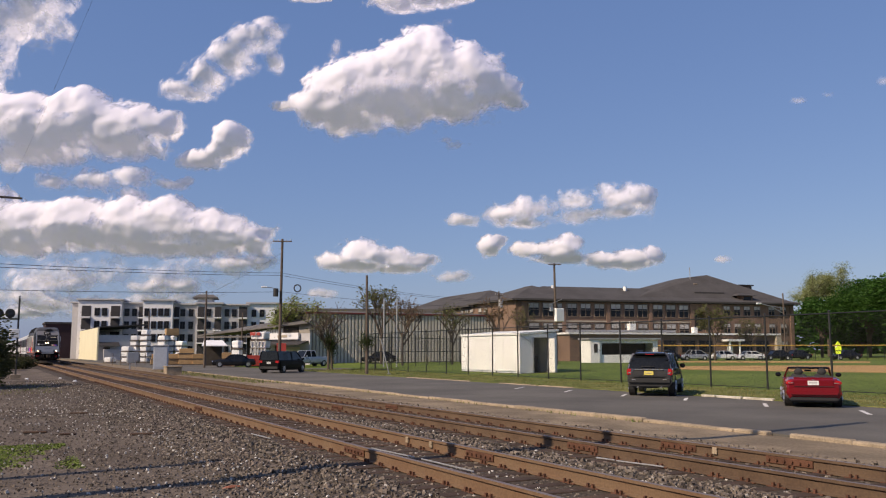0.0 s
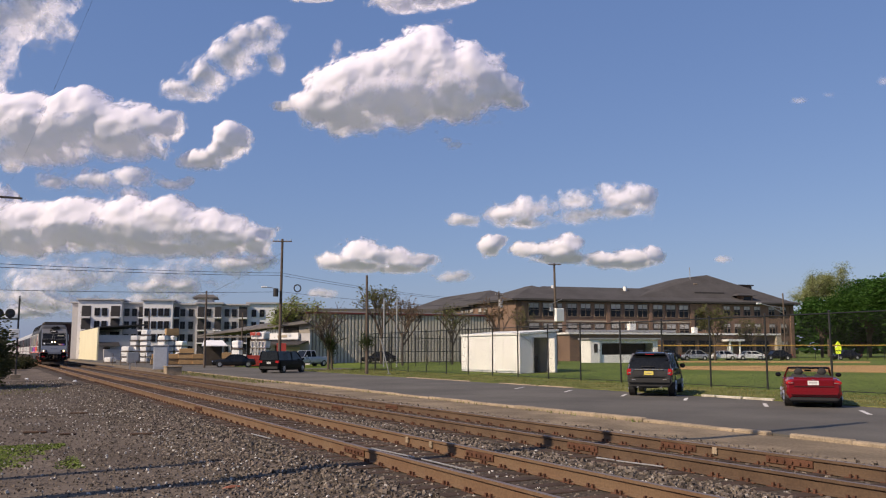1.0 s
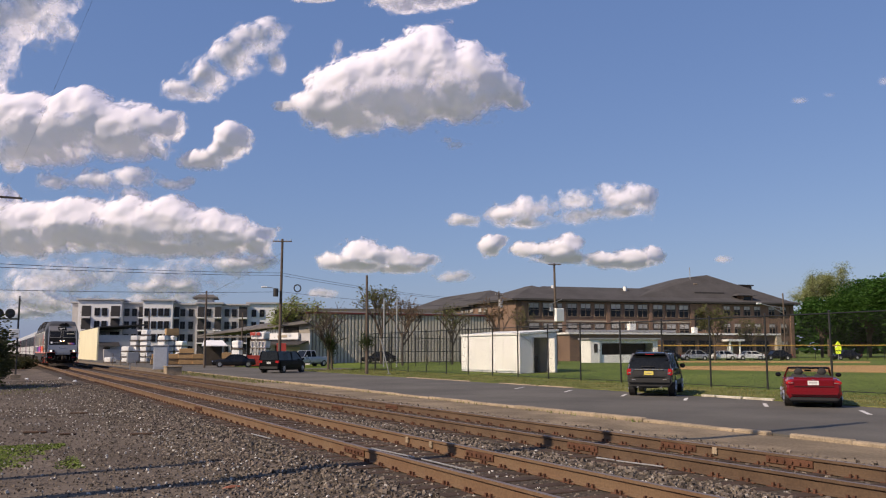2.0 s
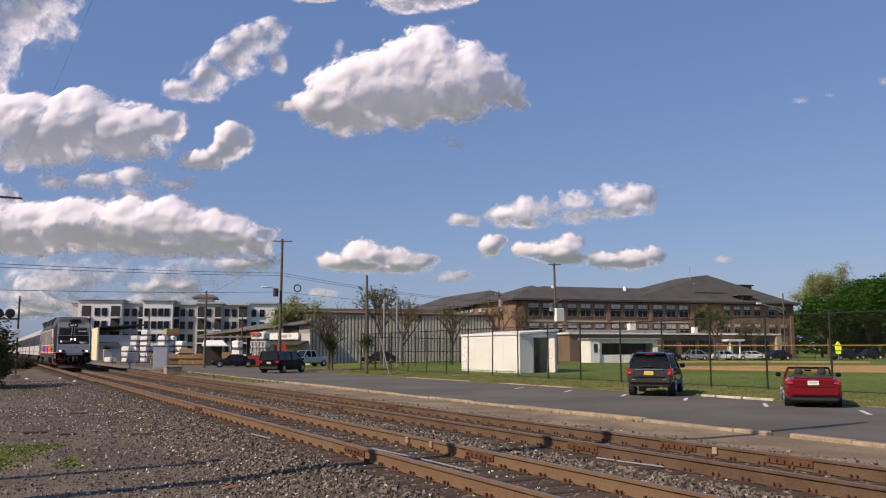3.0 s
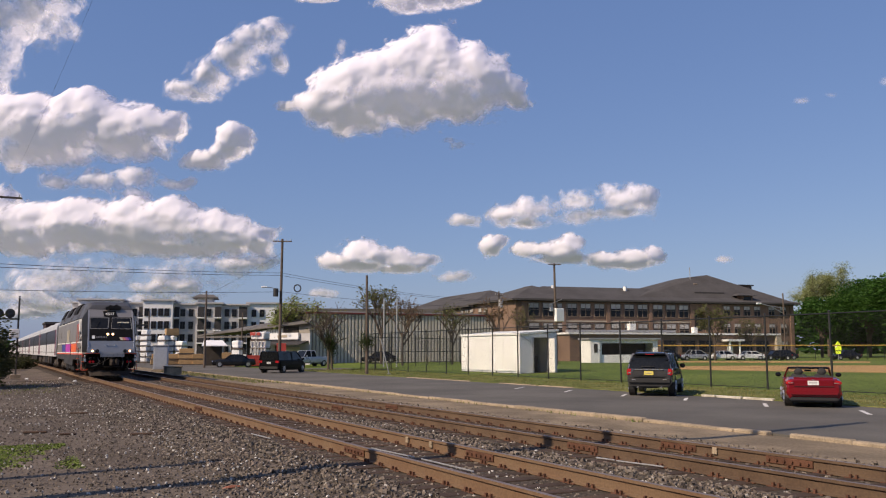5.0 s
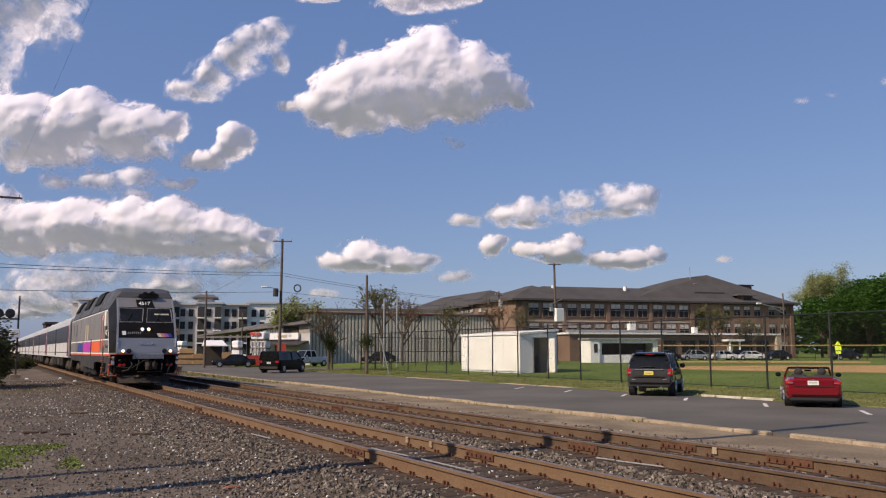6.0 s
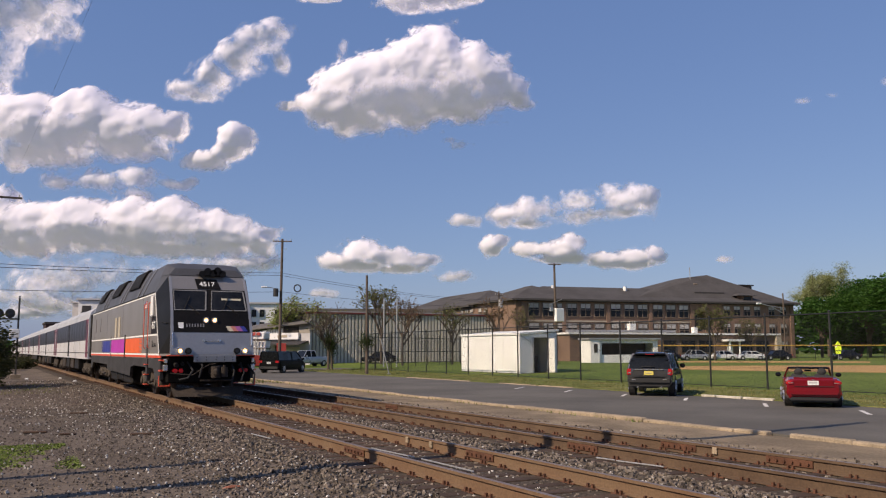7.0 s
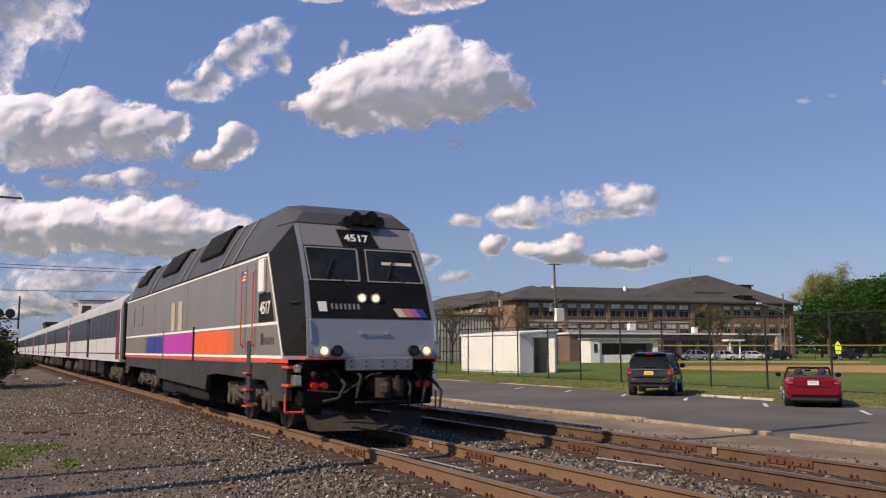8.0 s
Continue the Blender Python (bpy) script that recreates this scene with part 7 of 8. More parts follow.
def build_plants():
    tree(151.6, 107.8, 14.8, 13, "leafdark", 50000, 0.24, "broad dark green tree in full leaf", 11, 0.3, 0.13, 0.6)
    tree(160, 102, 16.4, 14, "leafdark", 50000, 0.24, "broad dark green tree in full leaf", 12, 0.3, 0.13, 0.6)
    tree(142.5, 111.5, 11.5, 10, "leafdark", 22000, 0.28, "dark green tree behind the ball field", 13, 0.26, 0.13, 0.6)
    tree(146, 96, 14.5, 13, "leafdark", 28000, 0.3, "broad dark green tree in full leaf", 19, 0.28, 0.12, 0.6)
    tree(160, 84, 15, 16, "leafdark", 28000, 0.3, "broad dark green tree in full leaf", 20, 0.28, 0.12, 0.6)
    tree(166, 118, 14, 15, "leafdark", 26000, 0.32, "dark green tree behind the ball field", 28, 0.3, 0.1, 0.6)
    tree(156, 113, 8, 12, "leafdark", 16000, 0.3, "low dark green tree under the taller ones", 29, 0.2, 0.06, 0.6)
    tree(158, 99, 8, 13, "leafdark", 16000, 0.3, "low dark green tree under the taller ones", 30, 0.2, 0.06, 0.6)
    tree(136, 121, 9.5, 9, "leafdark", 14000, 0.26, "dark green tree beside the school", 23, 0.25, 0.12, 0.6)
    tree(166.4, 128.2, 20.6, 13.5, "leafpale", 30000, 0.14, "tall pale tree in thin spring leaf", 14, 0.55, 0.3, 0.4)
    tree(96.1, 93.9, 8.6, 6, "leafolive", 2100, 0.16, "slender tree in thin spring leaf before the school", 15, 0.16, 0.26, 0.4)
    tree(103, 93.5, 6.5, 4, "leafolive", 450, 0.15, "small sparse tree before the school", 21, 0.12, 0.3, 0.35)
    tree(34.6, 106.2, 9.0, 7.5, "leafspring", 2600, 0.16, "spring-green tree beyond the lumber shed", 16, 0.22, 0.26, 0.45)
    tree(27.3, 73.6, 6.6, 4.6, "leafolive", 190, 0.1, "young sparse street tree with a dark trunk", 17, 0.13, 0.3, 0.3)
    tree(28.0, 74.6, 6.4, 4.2, "leafolive", 150, 0.1, "young sparse street tree with a dark trunk", 18, 0.12, 0.32, 0.3)
    tree(39.8, 84.3, 7.9, 5.5, "leafred", 950, 0.1, "sparse reddish budding tree by the field", 22, 0.13, 0.26, 0.3)
    tree(40.9, 92.5, 9.4, 6, "leafolive", 1100, 0.15, "tall thinly leafed tree before the warehouse", 24, 0.17, 0.3, 0.35)
    tree(45.5, 83.4, 6.8, 4.5, "leafolive", 650, 0.12, "small spring tree near the warehouse end", 25, 0.12, 0.28, 0.3)
    tree(58.1, 93.7, 9.0, 5.5, "leafred", 750, 0.12, "bare budding tree before the school wing", 26, 0.15, 0.28, 0.3)
    tree(60.5, 92.0, 8.0, 5.0, "leafolive", 450, 0.12, "thin budding tree before the school wing", 27, 0.13, 0.28, 0.3)
    # dark shrub at the yard edge
    rng = np.random.default_rng(31)
    for x, y, r, h in ((0.25, 49.5, 0.95, 3.6), (-0.4, 48.3, 1.15, 3.4), (-1.4, 47.5, 1.6, 3.2), (0.1, 46.0, 0.65, 1.6), (0.3, 51.0, 0.8, 2.6), (1.2, 90, 1.4, 1.3), (3.0, 96, 1.3, 1.2)):
        t = thing("shrub", "dark dense shrub at the edge of the yard", "shrub", pose(x, y, -0.27), "shrubs")
        bm = B()
        for k in range(7):
            a = k * 0.9
            rod(bm, (0, 0, 0), (math.cos(a) * r * 0.6, math.sin(a) * r * 0.6, h * 0.7), 0.04, 0.015, seg=5)
        part("stems", bm, M["bark"], t)
        n = int(2600 * r * r * 0.6)
        d = rng.normal(0, 1, (n, 3))
        d /= np.linalg.norm(d, axis=1)[:, None]
        rad = rng.uniform(0.35, 1.0, (n, 1)) ** 0.5 * (1 + 0.25 * np.sin(d[:, :1] * 7 + d[:, 1:2] * 5))
        pos = d * rad * np.array([r, r, h * 0.5]) + np.array([0, 0, h * 0.5])
        cr = new("foliage", scatter("foliage", LEAF_V, LEAF_F, pos, rng.uniform(0.06, 0.12, (n, 1)) * np.ones((1, 3)), rng, M["leafshrub"], 0.2, lean=1.4))
        cr.parent = t
    # ivy grown round the short pole and the young street trees
    rng = np.random.default_rng(37)
    for x, y, z, r, h, what in ((25.35, 60.0, 2.2, 0.68, 0.66, "the weathered pole"), (27.3, 73.6, 2.4, 0.75, 0.8, "a young street tree"), (28.0, 74.6, 1.9, 0.6, 1.1, "a young street tree")):
        n = int(2600 * r)
        d = rng.normal(0, 1, (n, 3))
        d /= np.linalg.norm(d, axis=1)[:, None]
        pos = d * rng.uniform(0.1, 1.0, (n, 1)) ** 0.6 * (1 + 0.3 * np.sin(d[:, :1] * 6 + d[:, 2:] * 5) + 0.35 * np.sin(d[:, 1:2] * 9 + d[:, :1] * 4)) * np.array([r, r, h])
        iv = new("ivy", scatter("ivy", LEAF_V, LEAF_F, pos, rng.uniform(0.03, 0.07, (n, 1)) * np.ones((1, 3)), rng, M["leafivy"], 0.2, lean=1.4))
        iv.matrix_basis = pose(x, y, z)
        tagged(iv, "dark green ivy clump grown round " + what, "ivy", "ivy clumps")
    # grass blades along the verge, kerb and yard
    rng = np.random.default_rng(33)
    strips = [(34000, 25.05, 31.4, 7, 72, LOT + 0.02, 0.07), (700, 14.75, 15.1, 17, 72, -0.32, 0.1), (3000, 13.2, 15.1, 48, 80, -0.31, 0.14), (700, 0.2, 3.0, 40, 52, -0.27, 0.08), (5000, 25.2, 34, 72.5, 75, LOT, 0.14)]
    tri_v, tri_f = np.array([(-0.18, 0, 0), (0.18, 0, 0), (0.1, 0.25, 1.0)], float), np.array([(0, 1, 2)])
    pos, sz = [], []
    for n, x0, x1, y0, y1, z, hh in strips:
        x, y = rng.uniform(x0, x1, n), rng.uniform(y0, y1, n)
        clump = np.array([noise.noise((a * 0.9, b * 0.9, 0)) for a, b in zip(x, y)])
        keep = clump > rng.uniform(-0.6, 0.3, n)
        pos.append(np.stack([x, y, np.full(n, z)], -1)[keep])
        sz.append((np.stack([np.full(n, 0.09), np.full(n, 0.09), rng.uniform(0.4, 1.3, n) * hh], -1))[keep])
    me = scatter("grass_tufts", tri_v, tri_f, np.concatenate(pos), np.concatenate(sz), rng, M["blade"], 0.2, True)
    tagged(new("grass_tufts", me), "ragged yellow-green grass tufts along kerb and fence", "grass", kind="stuff")

    # low green weeds in the gravel yard
    n, WEED = 30000, (0.35, 16.6)
    x, y = rng.uniform(-1.4, 1.4, n), rng.uniform(WEED[1] - 2.0, WEED[1] + 2.0, n)
    dense = np.array([noise.noise((a * 0.8, b * 0.45, 4.2)) + 0.35 * noise.noise((a * 4, b * 2.4, 1.1)) for a, b in zip(x, y)]) - 0.35 * np.hypot((x - WEED[0]) / 1.1, (y - WEED[1]) / 1.7)
    keep = dense > rng.uniform(-0.55, -0.05, n)
    pos = np.stack([x, y, np.full(n, -0.272)], -1)[keep]
    sz = np.stack([np.full(n, 0.11), np.full(n, 0.11), rng.uniform(0.012, 0.03, n)], -1)[keep]
    tagged(new("weed_patch", scatter("weed_patch", tri_v, tri_f, pos, sz, rng, M["weed"], 0.2, True)), "low bright green weeds in the gravel yard", "weeds", kind="stuff")

    # far woods closing the horizon, with an unseen belt added to darken reflections
    rng = np.random.default_rng(35)
    n = 60000
    u = rng.uniform(0, 1, n)
    px = np.where(u < 0.12, rng.uniform(-60, 30, n), np.where(u < 0.6, rng.uniform(120, 420, n), -75 + rng.normal(0, 4, n)))
    py = np.where(u < 0.12, 330.0, np.where(u < 0.6, 330 - (px - 120) * 0.95, rng.uniform(-120, 330, n))) + rng.normal(0, 6, n)
    top = np.array([11.0 + 5 * noise.noise((a * 0.035, b * 0.035, 3)) + 2 * noise.noise((a * 0.15, b * 0.15, 9)) for a, b in zip(px, py)])
    top = np.where(u < 0.12, top * 0.4, top)
    pos = np.stack([px, py, top * rng.uniform(0, 1, n) ** 0.7], -1)
    me = scatter("far_woods", LEAF_V, LEAF_F, pos, rng.uniform(0.8, 1.8, (n, 1)) * np.ones((1, 3)), rng, M["leafdark"], 0.2, lean=1.4)
    tagged(new("far_woods", me), "distant dark green woods along the horizon, with an unseen belt added at left", "woods", kind="stuff")


build_plants()

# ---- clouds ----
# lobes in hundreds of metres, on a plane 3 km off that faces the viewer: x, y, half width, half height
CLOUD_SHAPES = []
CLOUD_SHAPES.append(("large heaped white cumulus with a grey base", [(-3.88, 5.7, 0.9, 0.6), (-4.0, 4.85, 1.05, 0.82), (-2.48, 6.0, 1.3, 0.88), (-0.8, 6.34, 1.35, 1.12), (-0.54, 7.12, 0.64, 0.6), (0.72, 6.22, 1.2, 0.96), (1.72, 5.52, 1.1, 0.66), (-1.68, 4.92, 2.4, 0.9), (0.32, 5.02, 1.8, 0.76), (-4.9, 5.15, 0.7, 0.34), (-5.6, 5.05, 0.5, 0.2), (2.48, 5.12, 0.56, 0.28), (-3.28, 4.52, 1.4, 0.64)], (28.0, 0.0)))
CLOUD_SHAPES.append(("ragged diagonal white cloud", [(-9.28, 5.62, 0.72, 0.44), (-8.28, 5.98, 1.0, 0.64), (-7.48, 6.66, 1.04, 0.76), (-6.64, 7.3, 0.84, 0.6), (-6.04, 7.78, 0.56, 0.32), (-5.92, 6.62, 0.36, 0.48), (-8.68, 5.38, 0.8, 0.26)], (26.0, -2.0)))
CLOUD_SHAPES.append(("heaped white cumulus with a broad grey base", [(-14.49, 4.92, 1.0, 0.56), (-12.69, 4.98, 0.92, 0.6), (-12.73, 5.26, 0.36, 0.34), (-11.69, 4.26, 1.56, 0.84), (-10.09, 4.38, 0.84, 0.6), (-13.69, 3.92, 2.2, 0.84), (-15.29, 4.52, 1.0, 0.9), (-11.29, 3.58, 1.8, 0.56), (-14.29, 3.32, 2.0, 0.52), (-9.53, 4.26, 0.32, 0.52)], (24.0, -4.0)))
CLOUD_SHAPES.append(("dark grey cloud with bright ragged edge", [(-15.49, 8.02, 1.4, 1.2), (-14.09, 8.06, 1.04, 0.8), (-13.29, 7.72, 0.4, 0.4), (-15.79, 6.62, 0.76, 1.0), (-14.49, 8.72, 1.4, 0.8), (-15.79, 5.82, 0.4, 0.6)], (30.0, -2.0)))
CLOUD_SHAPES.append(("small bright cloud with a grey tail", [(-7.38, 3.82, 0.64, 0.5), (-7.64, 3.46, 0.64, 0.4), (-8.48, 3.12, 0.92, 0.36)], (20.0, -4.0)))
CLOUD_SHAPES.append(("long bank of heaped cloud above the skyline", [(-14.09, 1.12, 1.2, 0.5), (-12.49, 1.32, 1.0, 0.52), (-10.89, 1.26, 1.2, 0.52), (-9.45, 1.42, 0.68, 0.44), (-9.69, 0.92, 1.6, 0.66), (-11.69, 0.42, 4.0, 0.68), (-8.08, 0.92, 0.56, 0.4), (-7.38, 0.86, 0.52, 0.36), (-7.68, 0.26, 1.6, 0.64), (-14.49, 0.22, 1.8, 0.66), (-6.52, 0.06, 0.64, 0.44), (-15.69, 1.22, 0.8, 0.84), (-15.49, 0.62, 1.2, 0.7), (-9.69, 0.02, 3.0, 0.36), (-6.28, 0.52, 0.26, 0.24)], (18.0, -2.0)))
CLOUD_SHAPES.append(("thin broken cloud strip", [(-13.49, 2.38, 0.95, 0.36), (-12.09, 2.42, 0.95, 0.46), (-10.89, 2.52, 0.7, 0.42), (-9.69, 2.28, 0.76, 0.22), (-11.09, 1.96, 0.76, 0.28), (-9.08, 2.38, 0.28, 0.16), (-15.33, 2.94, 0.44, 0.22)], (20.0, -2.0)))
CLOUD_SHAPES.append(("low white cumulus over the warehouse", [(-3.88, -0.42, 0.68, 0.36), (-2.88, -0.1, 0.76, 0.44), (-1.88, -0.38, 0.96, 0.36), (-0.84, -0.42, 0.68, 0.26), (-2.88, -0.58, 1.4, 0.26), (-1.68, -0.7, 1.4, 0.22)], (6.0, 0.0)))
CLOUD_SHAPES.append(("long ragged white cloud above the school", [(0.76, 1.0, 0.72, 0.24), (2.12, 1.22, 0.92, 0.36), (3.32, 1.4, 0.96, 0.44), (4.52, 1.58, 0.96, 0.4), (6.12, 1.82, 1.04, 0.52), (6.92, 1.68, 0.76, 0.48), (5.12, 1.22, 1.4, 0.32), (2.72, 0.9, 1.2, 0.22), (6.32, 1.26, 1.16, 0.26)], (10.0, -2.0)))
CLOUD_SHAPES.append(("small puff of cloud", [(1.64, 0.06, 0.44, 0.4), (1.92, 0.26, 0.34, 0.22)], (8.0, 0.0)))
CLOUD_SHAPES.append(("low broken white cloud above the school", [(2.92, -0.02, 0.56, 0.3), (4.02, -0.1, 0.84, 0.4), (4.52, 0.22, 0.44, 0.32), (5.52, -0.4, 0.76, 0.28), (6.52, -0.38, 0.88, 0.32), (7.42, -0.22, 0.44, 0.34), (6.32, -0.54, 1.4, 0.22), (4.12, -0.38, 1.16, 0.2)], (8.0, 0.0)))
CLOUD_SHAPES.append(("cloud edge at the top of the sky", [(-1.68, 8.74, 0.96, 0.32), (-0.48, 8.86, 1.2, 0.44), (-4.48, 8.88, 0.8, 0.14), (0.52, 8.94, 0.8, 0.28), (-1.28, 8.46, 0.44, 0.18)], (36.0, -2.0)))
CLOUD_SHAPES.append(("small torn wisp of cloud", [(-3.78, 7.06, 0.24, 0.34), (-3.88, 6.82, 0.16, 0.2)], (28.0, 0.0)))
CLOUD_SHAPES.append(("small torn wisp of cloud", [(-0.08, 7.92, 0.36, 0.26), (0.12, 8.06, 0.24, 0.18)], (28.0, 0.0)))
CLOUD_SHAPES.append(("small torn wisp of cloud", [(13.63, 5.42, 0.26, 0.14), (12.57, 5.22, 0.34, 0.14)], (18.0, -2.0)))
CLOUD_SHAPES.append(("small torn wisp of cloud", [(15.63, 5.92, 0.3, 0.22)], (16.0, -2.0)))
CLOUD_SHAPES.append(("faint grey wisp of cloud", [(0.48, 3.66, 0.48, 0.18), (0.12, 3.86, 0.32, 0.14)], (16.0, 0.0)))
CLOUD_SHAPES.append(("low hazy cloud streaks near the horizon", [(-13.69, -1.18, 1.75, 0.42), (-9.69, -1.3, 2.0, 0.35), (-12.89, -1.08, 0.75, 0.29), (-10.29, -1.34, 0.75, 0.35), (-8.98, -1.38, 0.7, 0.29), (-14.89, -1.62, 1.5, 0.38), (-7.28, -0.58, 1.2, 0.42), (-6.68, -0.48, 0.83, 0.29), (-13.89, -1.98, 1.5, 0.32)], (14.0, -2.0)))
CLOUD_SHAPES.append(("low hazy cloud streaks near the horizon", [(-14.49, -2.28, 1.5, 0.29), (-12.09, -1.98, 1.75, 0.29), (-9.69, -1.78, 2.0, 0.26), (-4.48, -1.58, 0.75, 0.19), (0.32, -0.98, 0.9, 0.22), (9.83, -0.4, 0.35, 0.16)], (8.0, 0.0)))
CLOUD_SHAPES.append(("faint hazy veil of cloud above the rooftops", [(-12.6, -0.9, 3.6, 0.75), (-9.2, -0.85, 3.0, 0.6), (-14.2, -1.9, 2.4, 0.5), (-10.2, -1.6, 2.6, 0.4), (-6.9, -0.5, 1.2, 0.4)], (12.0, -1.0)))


def cloud_material():
    m = bpy.data.materials.new("cloud_vapour")
    m.use_nodes = True
    nt = m.node_tree
    n, l = nt.nodes, nt.links
    n.remove(n["Principled BSDF"])
    at, tc, nz = n.new("ShaderNodeAttribute"), n.new("ShaderNodeTexCoord"), n.new("ShaderNodeTexNoise")
    at.attribute_name = "thickness"
    nz.inputs["Scale"].default_value, nz.inputs["Detail"].default_value, nz.inputs["Roughness"].default_value = 0.018, 5, 0.55
    l.new(tc.outputs["Object"], nz.inputs["Vector"])
    add = n.new("ShaderNodeMath")
    add.operation = "MULTIPLY_ADD"
    add.inputs[1].default_value = 0.9
    l.new(nz.outputs["Fac"], add.inputs[0])
    l.new(at.outputs["Fac"], add.inputs[2])
    edge = n.new("ShaderNodeMapRange")
    edge.interpolation_type = "SMOOTHSTEP"
    edge.inputs["From Min"].default_value, edge.inputs["From Max"].default_value = 0.55, 1.3
    l.new(add.outputs[0], edge.inputs["Value"])
    df, tl, tp = n.new("ShaderNodeBsdfDiffuse"), n.new("ShaderNodeBsdfTranslucent"), n.new("ShaderNodeBsdfTransparent")
    # mauve tint in the white vapour gives its shaded bases a lavender tone
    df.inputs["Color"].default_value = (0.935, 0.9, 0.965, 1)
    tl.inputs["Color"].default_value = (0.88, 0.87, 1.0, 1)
    a, b = n.new("ShaderNodeMixShader"), n.new("ShaderNodeMixShader")
    a.inputs[0].default_value = 0.35
    l.new(df.outputs[0], a.inputs[1])
    l.new(tl.outputs[0], a.inputs[2])
    # faint glow added for sunlight scattered inside the vapour
    glow, both = n.new("ShaderNodeEmission"), n.new("ShaderNodeAddShader")
    glow.inputs["Color"].default_value, glow.inputs["Strength"].default_value = (0.96, 0.94, 1.0, 1), 0.03
    l.new(edge.outputs["Result"], b.inputs[0])
    l.new(tp.outputs[0], b.inputs[1])
    l.new(a.outputs[0], both.inputs[0])
    l.new(glow.outputs[0], both.inputs[1])
    l.new(both.outputs[0], b.inputs[2])
    l.new(b.outputs[0], n["Material Output"].inputs["Surface"])
    return m


def cells(x, y, seed):
    """Rounded billows: 1 in the middle of each cell, falling off to its rim."""
    ix, iy = np.floor(x).astype(int), np.floor(y).astype(int)
    near = np.full(x.shape, 9.0)
    for dx in (-1, 0, 1):
        for dy in (-1, 0, 1):
            cx, cy = ix + dx, iy + dy
            h = np.sin(cx * 127.1 + cy * 311.7 + seed * 17.3) * 43758.5453
            k = np.sin(cx * 269.5 + cy * 183.3 + seed * 29.9) * 43758.5453
            near = np.minimum(near, (cx + h - np.floor(h) - x) ** 2 + (cy + k - np.floor(k) - y) ** 2)
    return np.sqrt(np.clip(1 - near, 0, 1))


def blurred(a, *radii):
    for rad in radii:
        for axis in (0, 1):
            a = sum(np.roll(a, k, axis) for k in range(-rad, rad + 1)) / (2 * rad + 1)
    return a


def build_cloud(label, lobes, drift, vapour, seed):
    """A heap of vapour: round billows above, a smooth base that turns down and under, softer below than above."""
    x0, x1 = min(c[0] - c[2] for c in lobes) - 0.5, max(c[0] + c[2] for c in lobes) + 0.5
    y0, y1 = min(c[1] - c[3] for c in lobes) - 0.5, max(c[1] + c[3] for c in lobes) + 0.5
    step = 0.055
    nx, ny = int((x1 - x0) / step) + 2, int((y1 - y0) / step) + 2
    gx, gy = np.meshgrid(np.linspace(x0, x1, nx), np.linspace(y0, y1, ny), indexing="ij")
    g = np.zeros(gx.shape)
    for cx, cy, rx, ry in lobes:
        g += np.exp(12 * (1 - np.sqrt(((gx - cx) / rx) ** 2 + ((gy - cy) / ry) ** 2)))
    g = np.log(g + 1e-9) / 12
    nz = np.array([[noise.fractal((a * 1.7, b * 1.7, seed * 7.3), 0.9, 2.0, 6) for b in gy[0]] for a in gx[:, 0]])
    bend = np.array([[noise.noise((a * 1.1, b * 1.1, seed * 3.1)) for b in gy[0]] for a in gx[:, 0]])
    wx, wy = gx + 0.35 * bend + 0.12 * nz, gy + 0.3 * nz
    big, mid, small = cells(wx * 0.95, wy * 1.25, seed), cells(wx * 2.1, wy * 2.4, seed + 40), cells(wx * 4.6, wy * 5.0, seed + 80)
    wispy = "wisp" in label or "ragged" in label or "hazy" in label or "thin" in label
    body = np.clip(blurred(np.clip(g + 0.2, 0, 1), 5, 5) * 3, 0, 1)
    column = body.sum(1, keepdims=True) * step
    v = np.clip(np.cumsum(body, 1) * step / np.maximum(column, 0.05), 0, 1)
    v = blurred(v, 4, 3)
    tall = np.minimum(blurred(np.repeat(column, ny, 1), 8, 6), 3.0)
    fine = np.array([[noise.fractal((a * 6.0, b * 6.0, seed * 9.1), 0.8, 2.0, 4) for b in gy[0]] for a in gx[:, 0]])
    rough = 0.35 + 0.65 * v
    f = g - 0.02 + rough * (0.3 * (big - 0.62) + 0.28 * (mid - 0.62) + 0.2 * (small - 0.62)) + (0.46 if wispy else 0.3) * nz + 0.14 * fine
    t = np.clip((f + 0.1) / (0.46 + 0.7 * (1 - v) + (0.4 if wispy else 0.0)), 0, 1) * (0.4 if "veil" in label else 0.5 if "wisp" in label else 0.72 if "hazy" in label else 0.86 if wispy else 1.0)
    # the deepest swell of the heap lies above the middle, the base falls away below it
    swell, steep = (0.78, 0.55) if "dark" in label else (0.56, 0.4)
    under = np.sin(np.clip(v / swell, 0, 1) * math.pi / 2) ** 1.15
    over = np.sqrt(np.clip(1 - (np.clip(v - swell, 0, 1) / (1.03 - swell)) ** 2, 0, 1))
    depth = tall * steep * under * over
    rim = blurred(np.clip(f * 2.0 + 0.1, 0, 1), 4, 3) ** 0.7
    puff = np.clip(column, 0.3, 1.5) * (rough * (blurred(0.2 * big, 7) + blurred(0.1 * mid, 3)) + 0.1 * blurred(nz, 1) + 0.01 * fine)
    # small billows crowd along the upper rim
    crown = np.clip(1.15 - 1.5 * np.clip(f, 0, 1), 0, 1) * np.clip(v * 1.6, 0.15, 1)
    crisp = np.clip(column, 0.3, 1.3) * crown * (0.13 * mid + 0.07 * small + 0.03 * fine)
    depth = blurred((depth + puff) * rim, 2, 1) + blurred(crisp * rim, 1)
    f = f + 0.1
    inside = f > 0.0
    cell = inside[:-1, :-1] | inside[1:, :-1] | inside[:-1, 1:] | inside[1:, 1:]
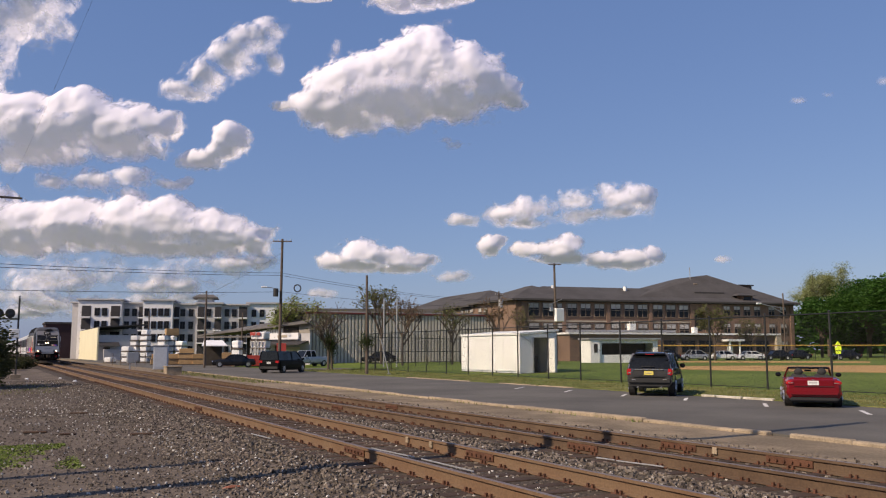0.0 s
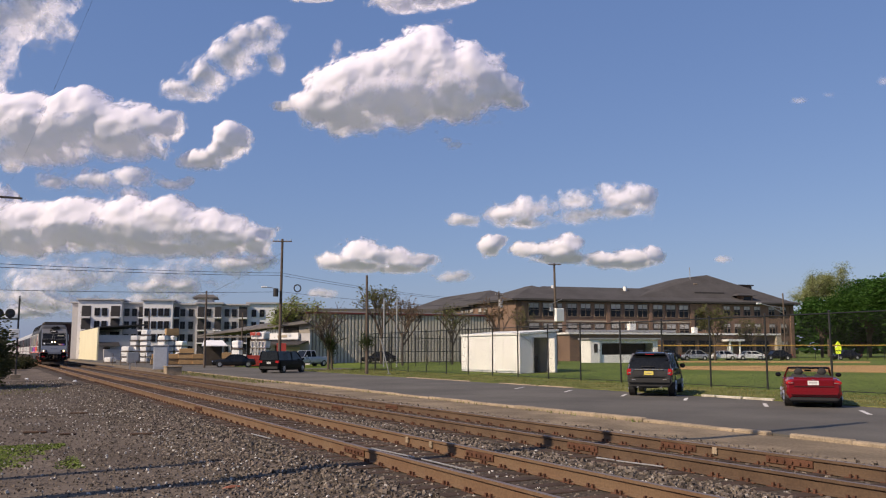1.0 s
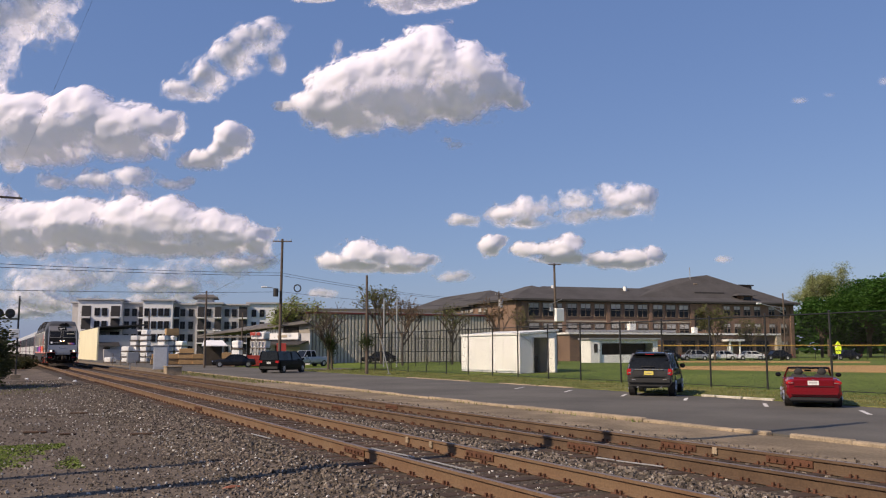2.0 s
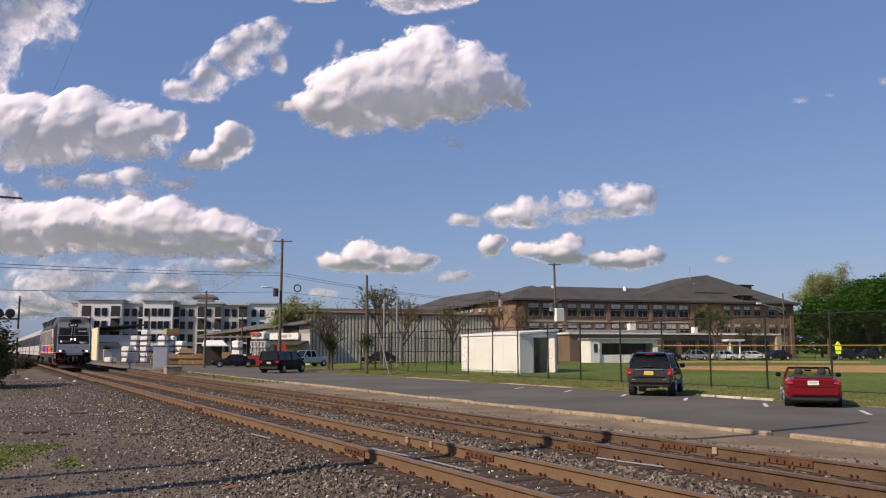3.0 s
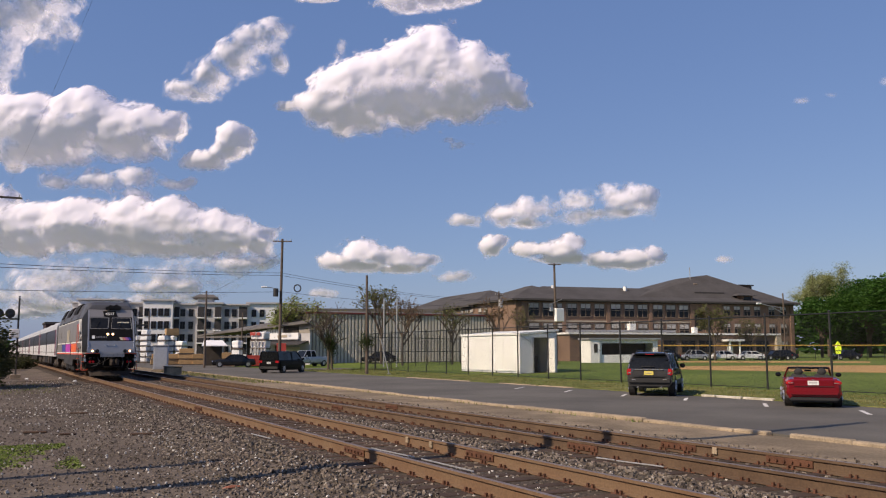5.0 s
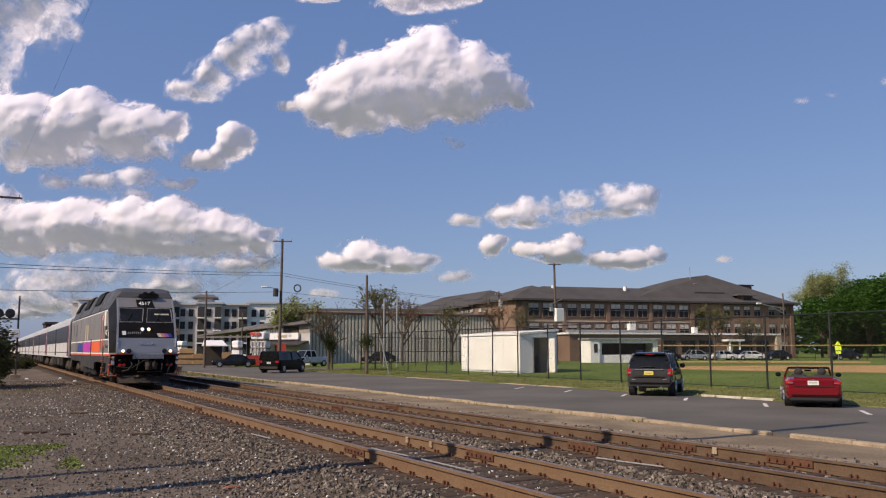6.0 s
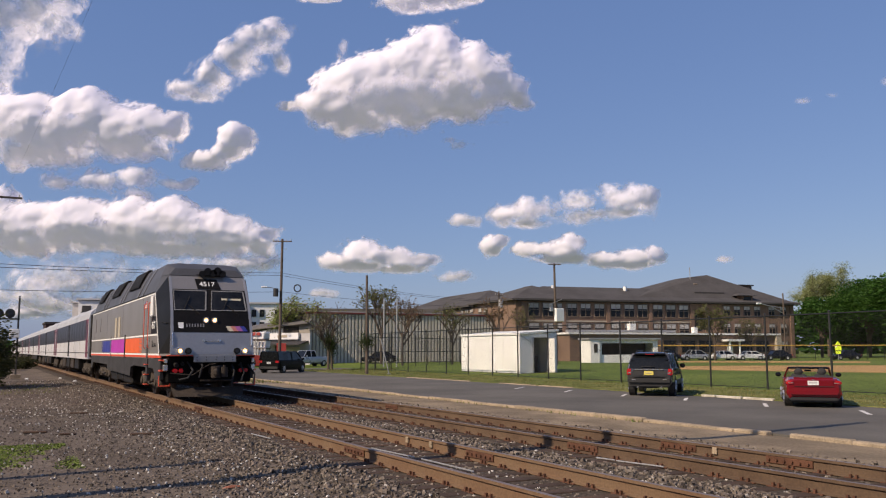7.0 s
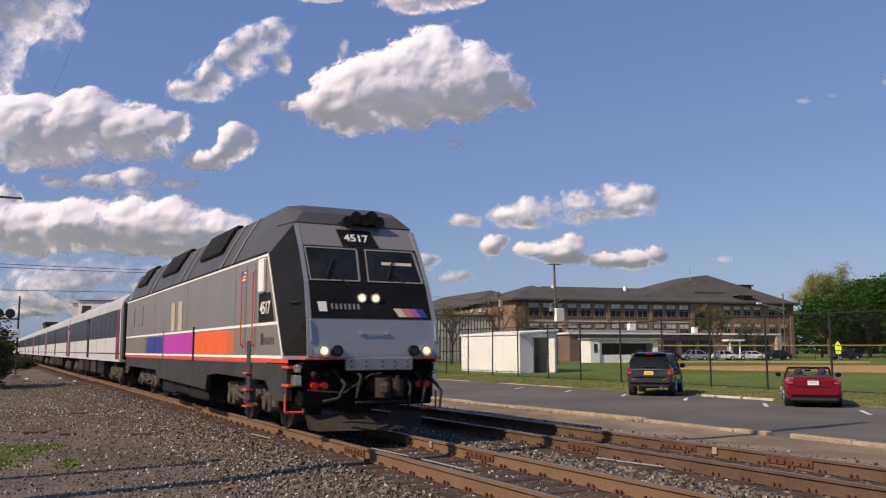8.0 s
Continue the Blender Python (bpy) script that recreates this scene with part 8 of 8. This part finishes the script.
    # each connected heap is a cloud of its own
    mark, count = np.zeros(cell.shape, int), 0
    for a0, b0 in zip(*np.nonzero(cell)):
        if mark[a0, b0]:
            continue
        count += 1
        todo, got = [(a0, b0)], 0
        mark[a0, b0] = count
        while todo:
            a, b = todo.pop()
            got += 1
            for c, d in ((a + 1, b), (a - 1, b), (a, b + 1), (a, b - 1), (a + 1, b + 1), (a - 1, b - 1), (a + 1, b - 1), (a - 1, b + 1)):
                if 0 <= c < cell.shape[0] and 0 <= d < cell.shape[1] and cell[c, d] and not mark[c, d]:
                    mark[c, d] = count
                    todo.append((c, d))
        if got > 60:
            cloud_mesh(label, gx, gy, depth, t, mark == count, drift, vapour)


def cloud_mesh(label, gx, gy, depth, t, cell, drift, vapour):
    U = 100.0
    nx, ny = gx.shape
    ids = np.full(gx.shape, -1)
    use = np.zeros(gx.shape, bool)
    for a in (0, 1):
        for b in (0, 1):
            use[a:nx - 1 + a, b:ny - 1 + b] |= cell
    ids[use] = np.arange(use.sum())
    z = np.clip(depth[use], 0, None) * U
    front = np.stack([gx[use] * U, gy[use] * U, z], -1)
    back = np.stack([gx[use] * U, gy[use] * U, -0.4 * z - 2.0], -1)
    i, j = np.nonzero(cell)
    q = np.stack([ids[i, j], ids[i + 1, j], ids[i + 1, j + 1], ids[i, j + 1]], -1)
    n = len(front)
    # close the rim between the two skins
    edges = np.concatenate([q[:, [0, 1]], q[:, [1, 2]], q[:, [2, 3]], q[:, [3, 0]]])
    key = np.sort(edges, axis=1)
    _, first, seen = np.unique(key[:, 0].astype(np.int64) * n + key[:, 1], return_index=True, return_counts=True)
    rim = edges[first[seen == 1]]
    wall = np.stack([rim[:, 1], rim[:, 0], rim[:, 0] + n, rim[:, 1] + n], -1)
    me = mesh_from("cloud", np.concatenate([front, back]), np.concatenate([q, q[:, ::-1] + n, wall]), vapour, True)
    at = me.attributes.new("thickness", "FLOAT", "POINT")
    at.data.foreach_set("value", np.concatenate([t[use], t[use]]).astype(np.float32))
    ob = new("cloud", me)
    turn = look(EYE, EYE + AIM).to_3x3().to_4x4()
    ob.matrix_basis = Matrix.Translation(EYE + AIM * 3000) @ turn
    tagged(ob, label, "cloud", "drifting clouds")
    CLOUDS.append((ob, turn.to_3x3() @ Vector((*drift, 0))))


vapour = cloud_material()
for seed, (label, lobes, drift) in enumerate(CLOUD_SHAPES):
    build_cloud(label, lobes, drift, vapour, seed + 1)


def train_place(t):
    u = 8.0 - t
    return 14.17 + 12.7846 * u - 0.0425 * u * u


def motions():
    times = [k * 0.5 for k in range(17)]
    for ob, dy in TRAIN:
        walk(ob, [(t, pose(TRACKS[0], train_place(t) + dy, 0)) for t in times])
    for ob, drift in CLOUDS:
        m = ob.matrix_basis.copy()
        walk(ob, [(0.0, m), (8.0, Matrix.Translation(drift) @ m)])
    for ob, rows in MOVERS:
        walk(ob, rows)
    for ob, x, y, z, r in WHEELS:
        walk(ob, [(k / 30, pose(x, y, z, math.degrees((train_place(0) - train_place(k / 30)) / r), 0, 0)) for k in range(241)])


motions()
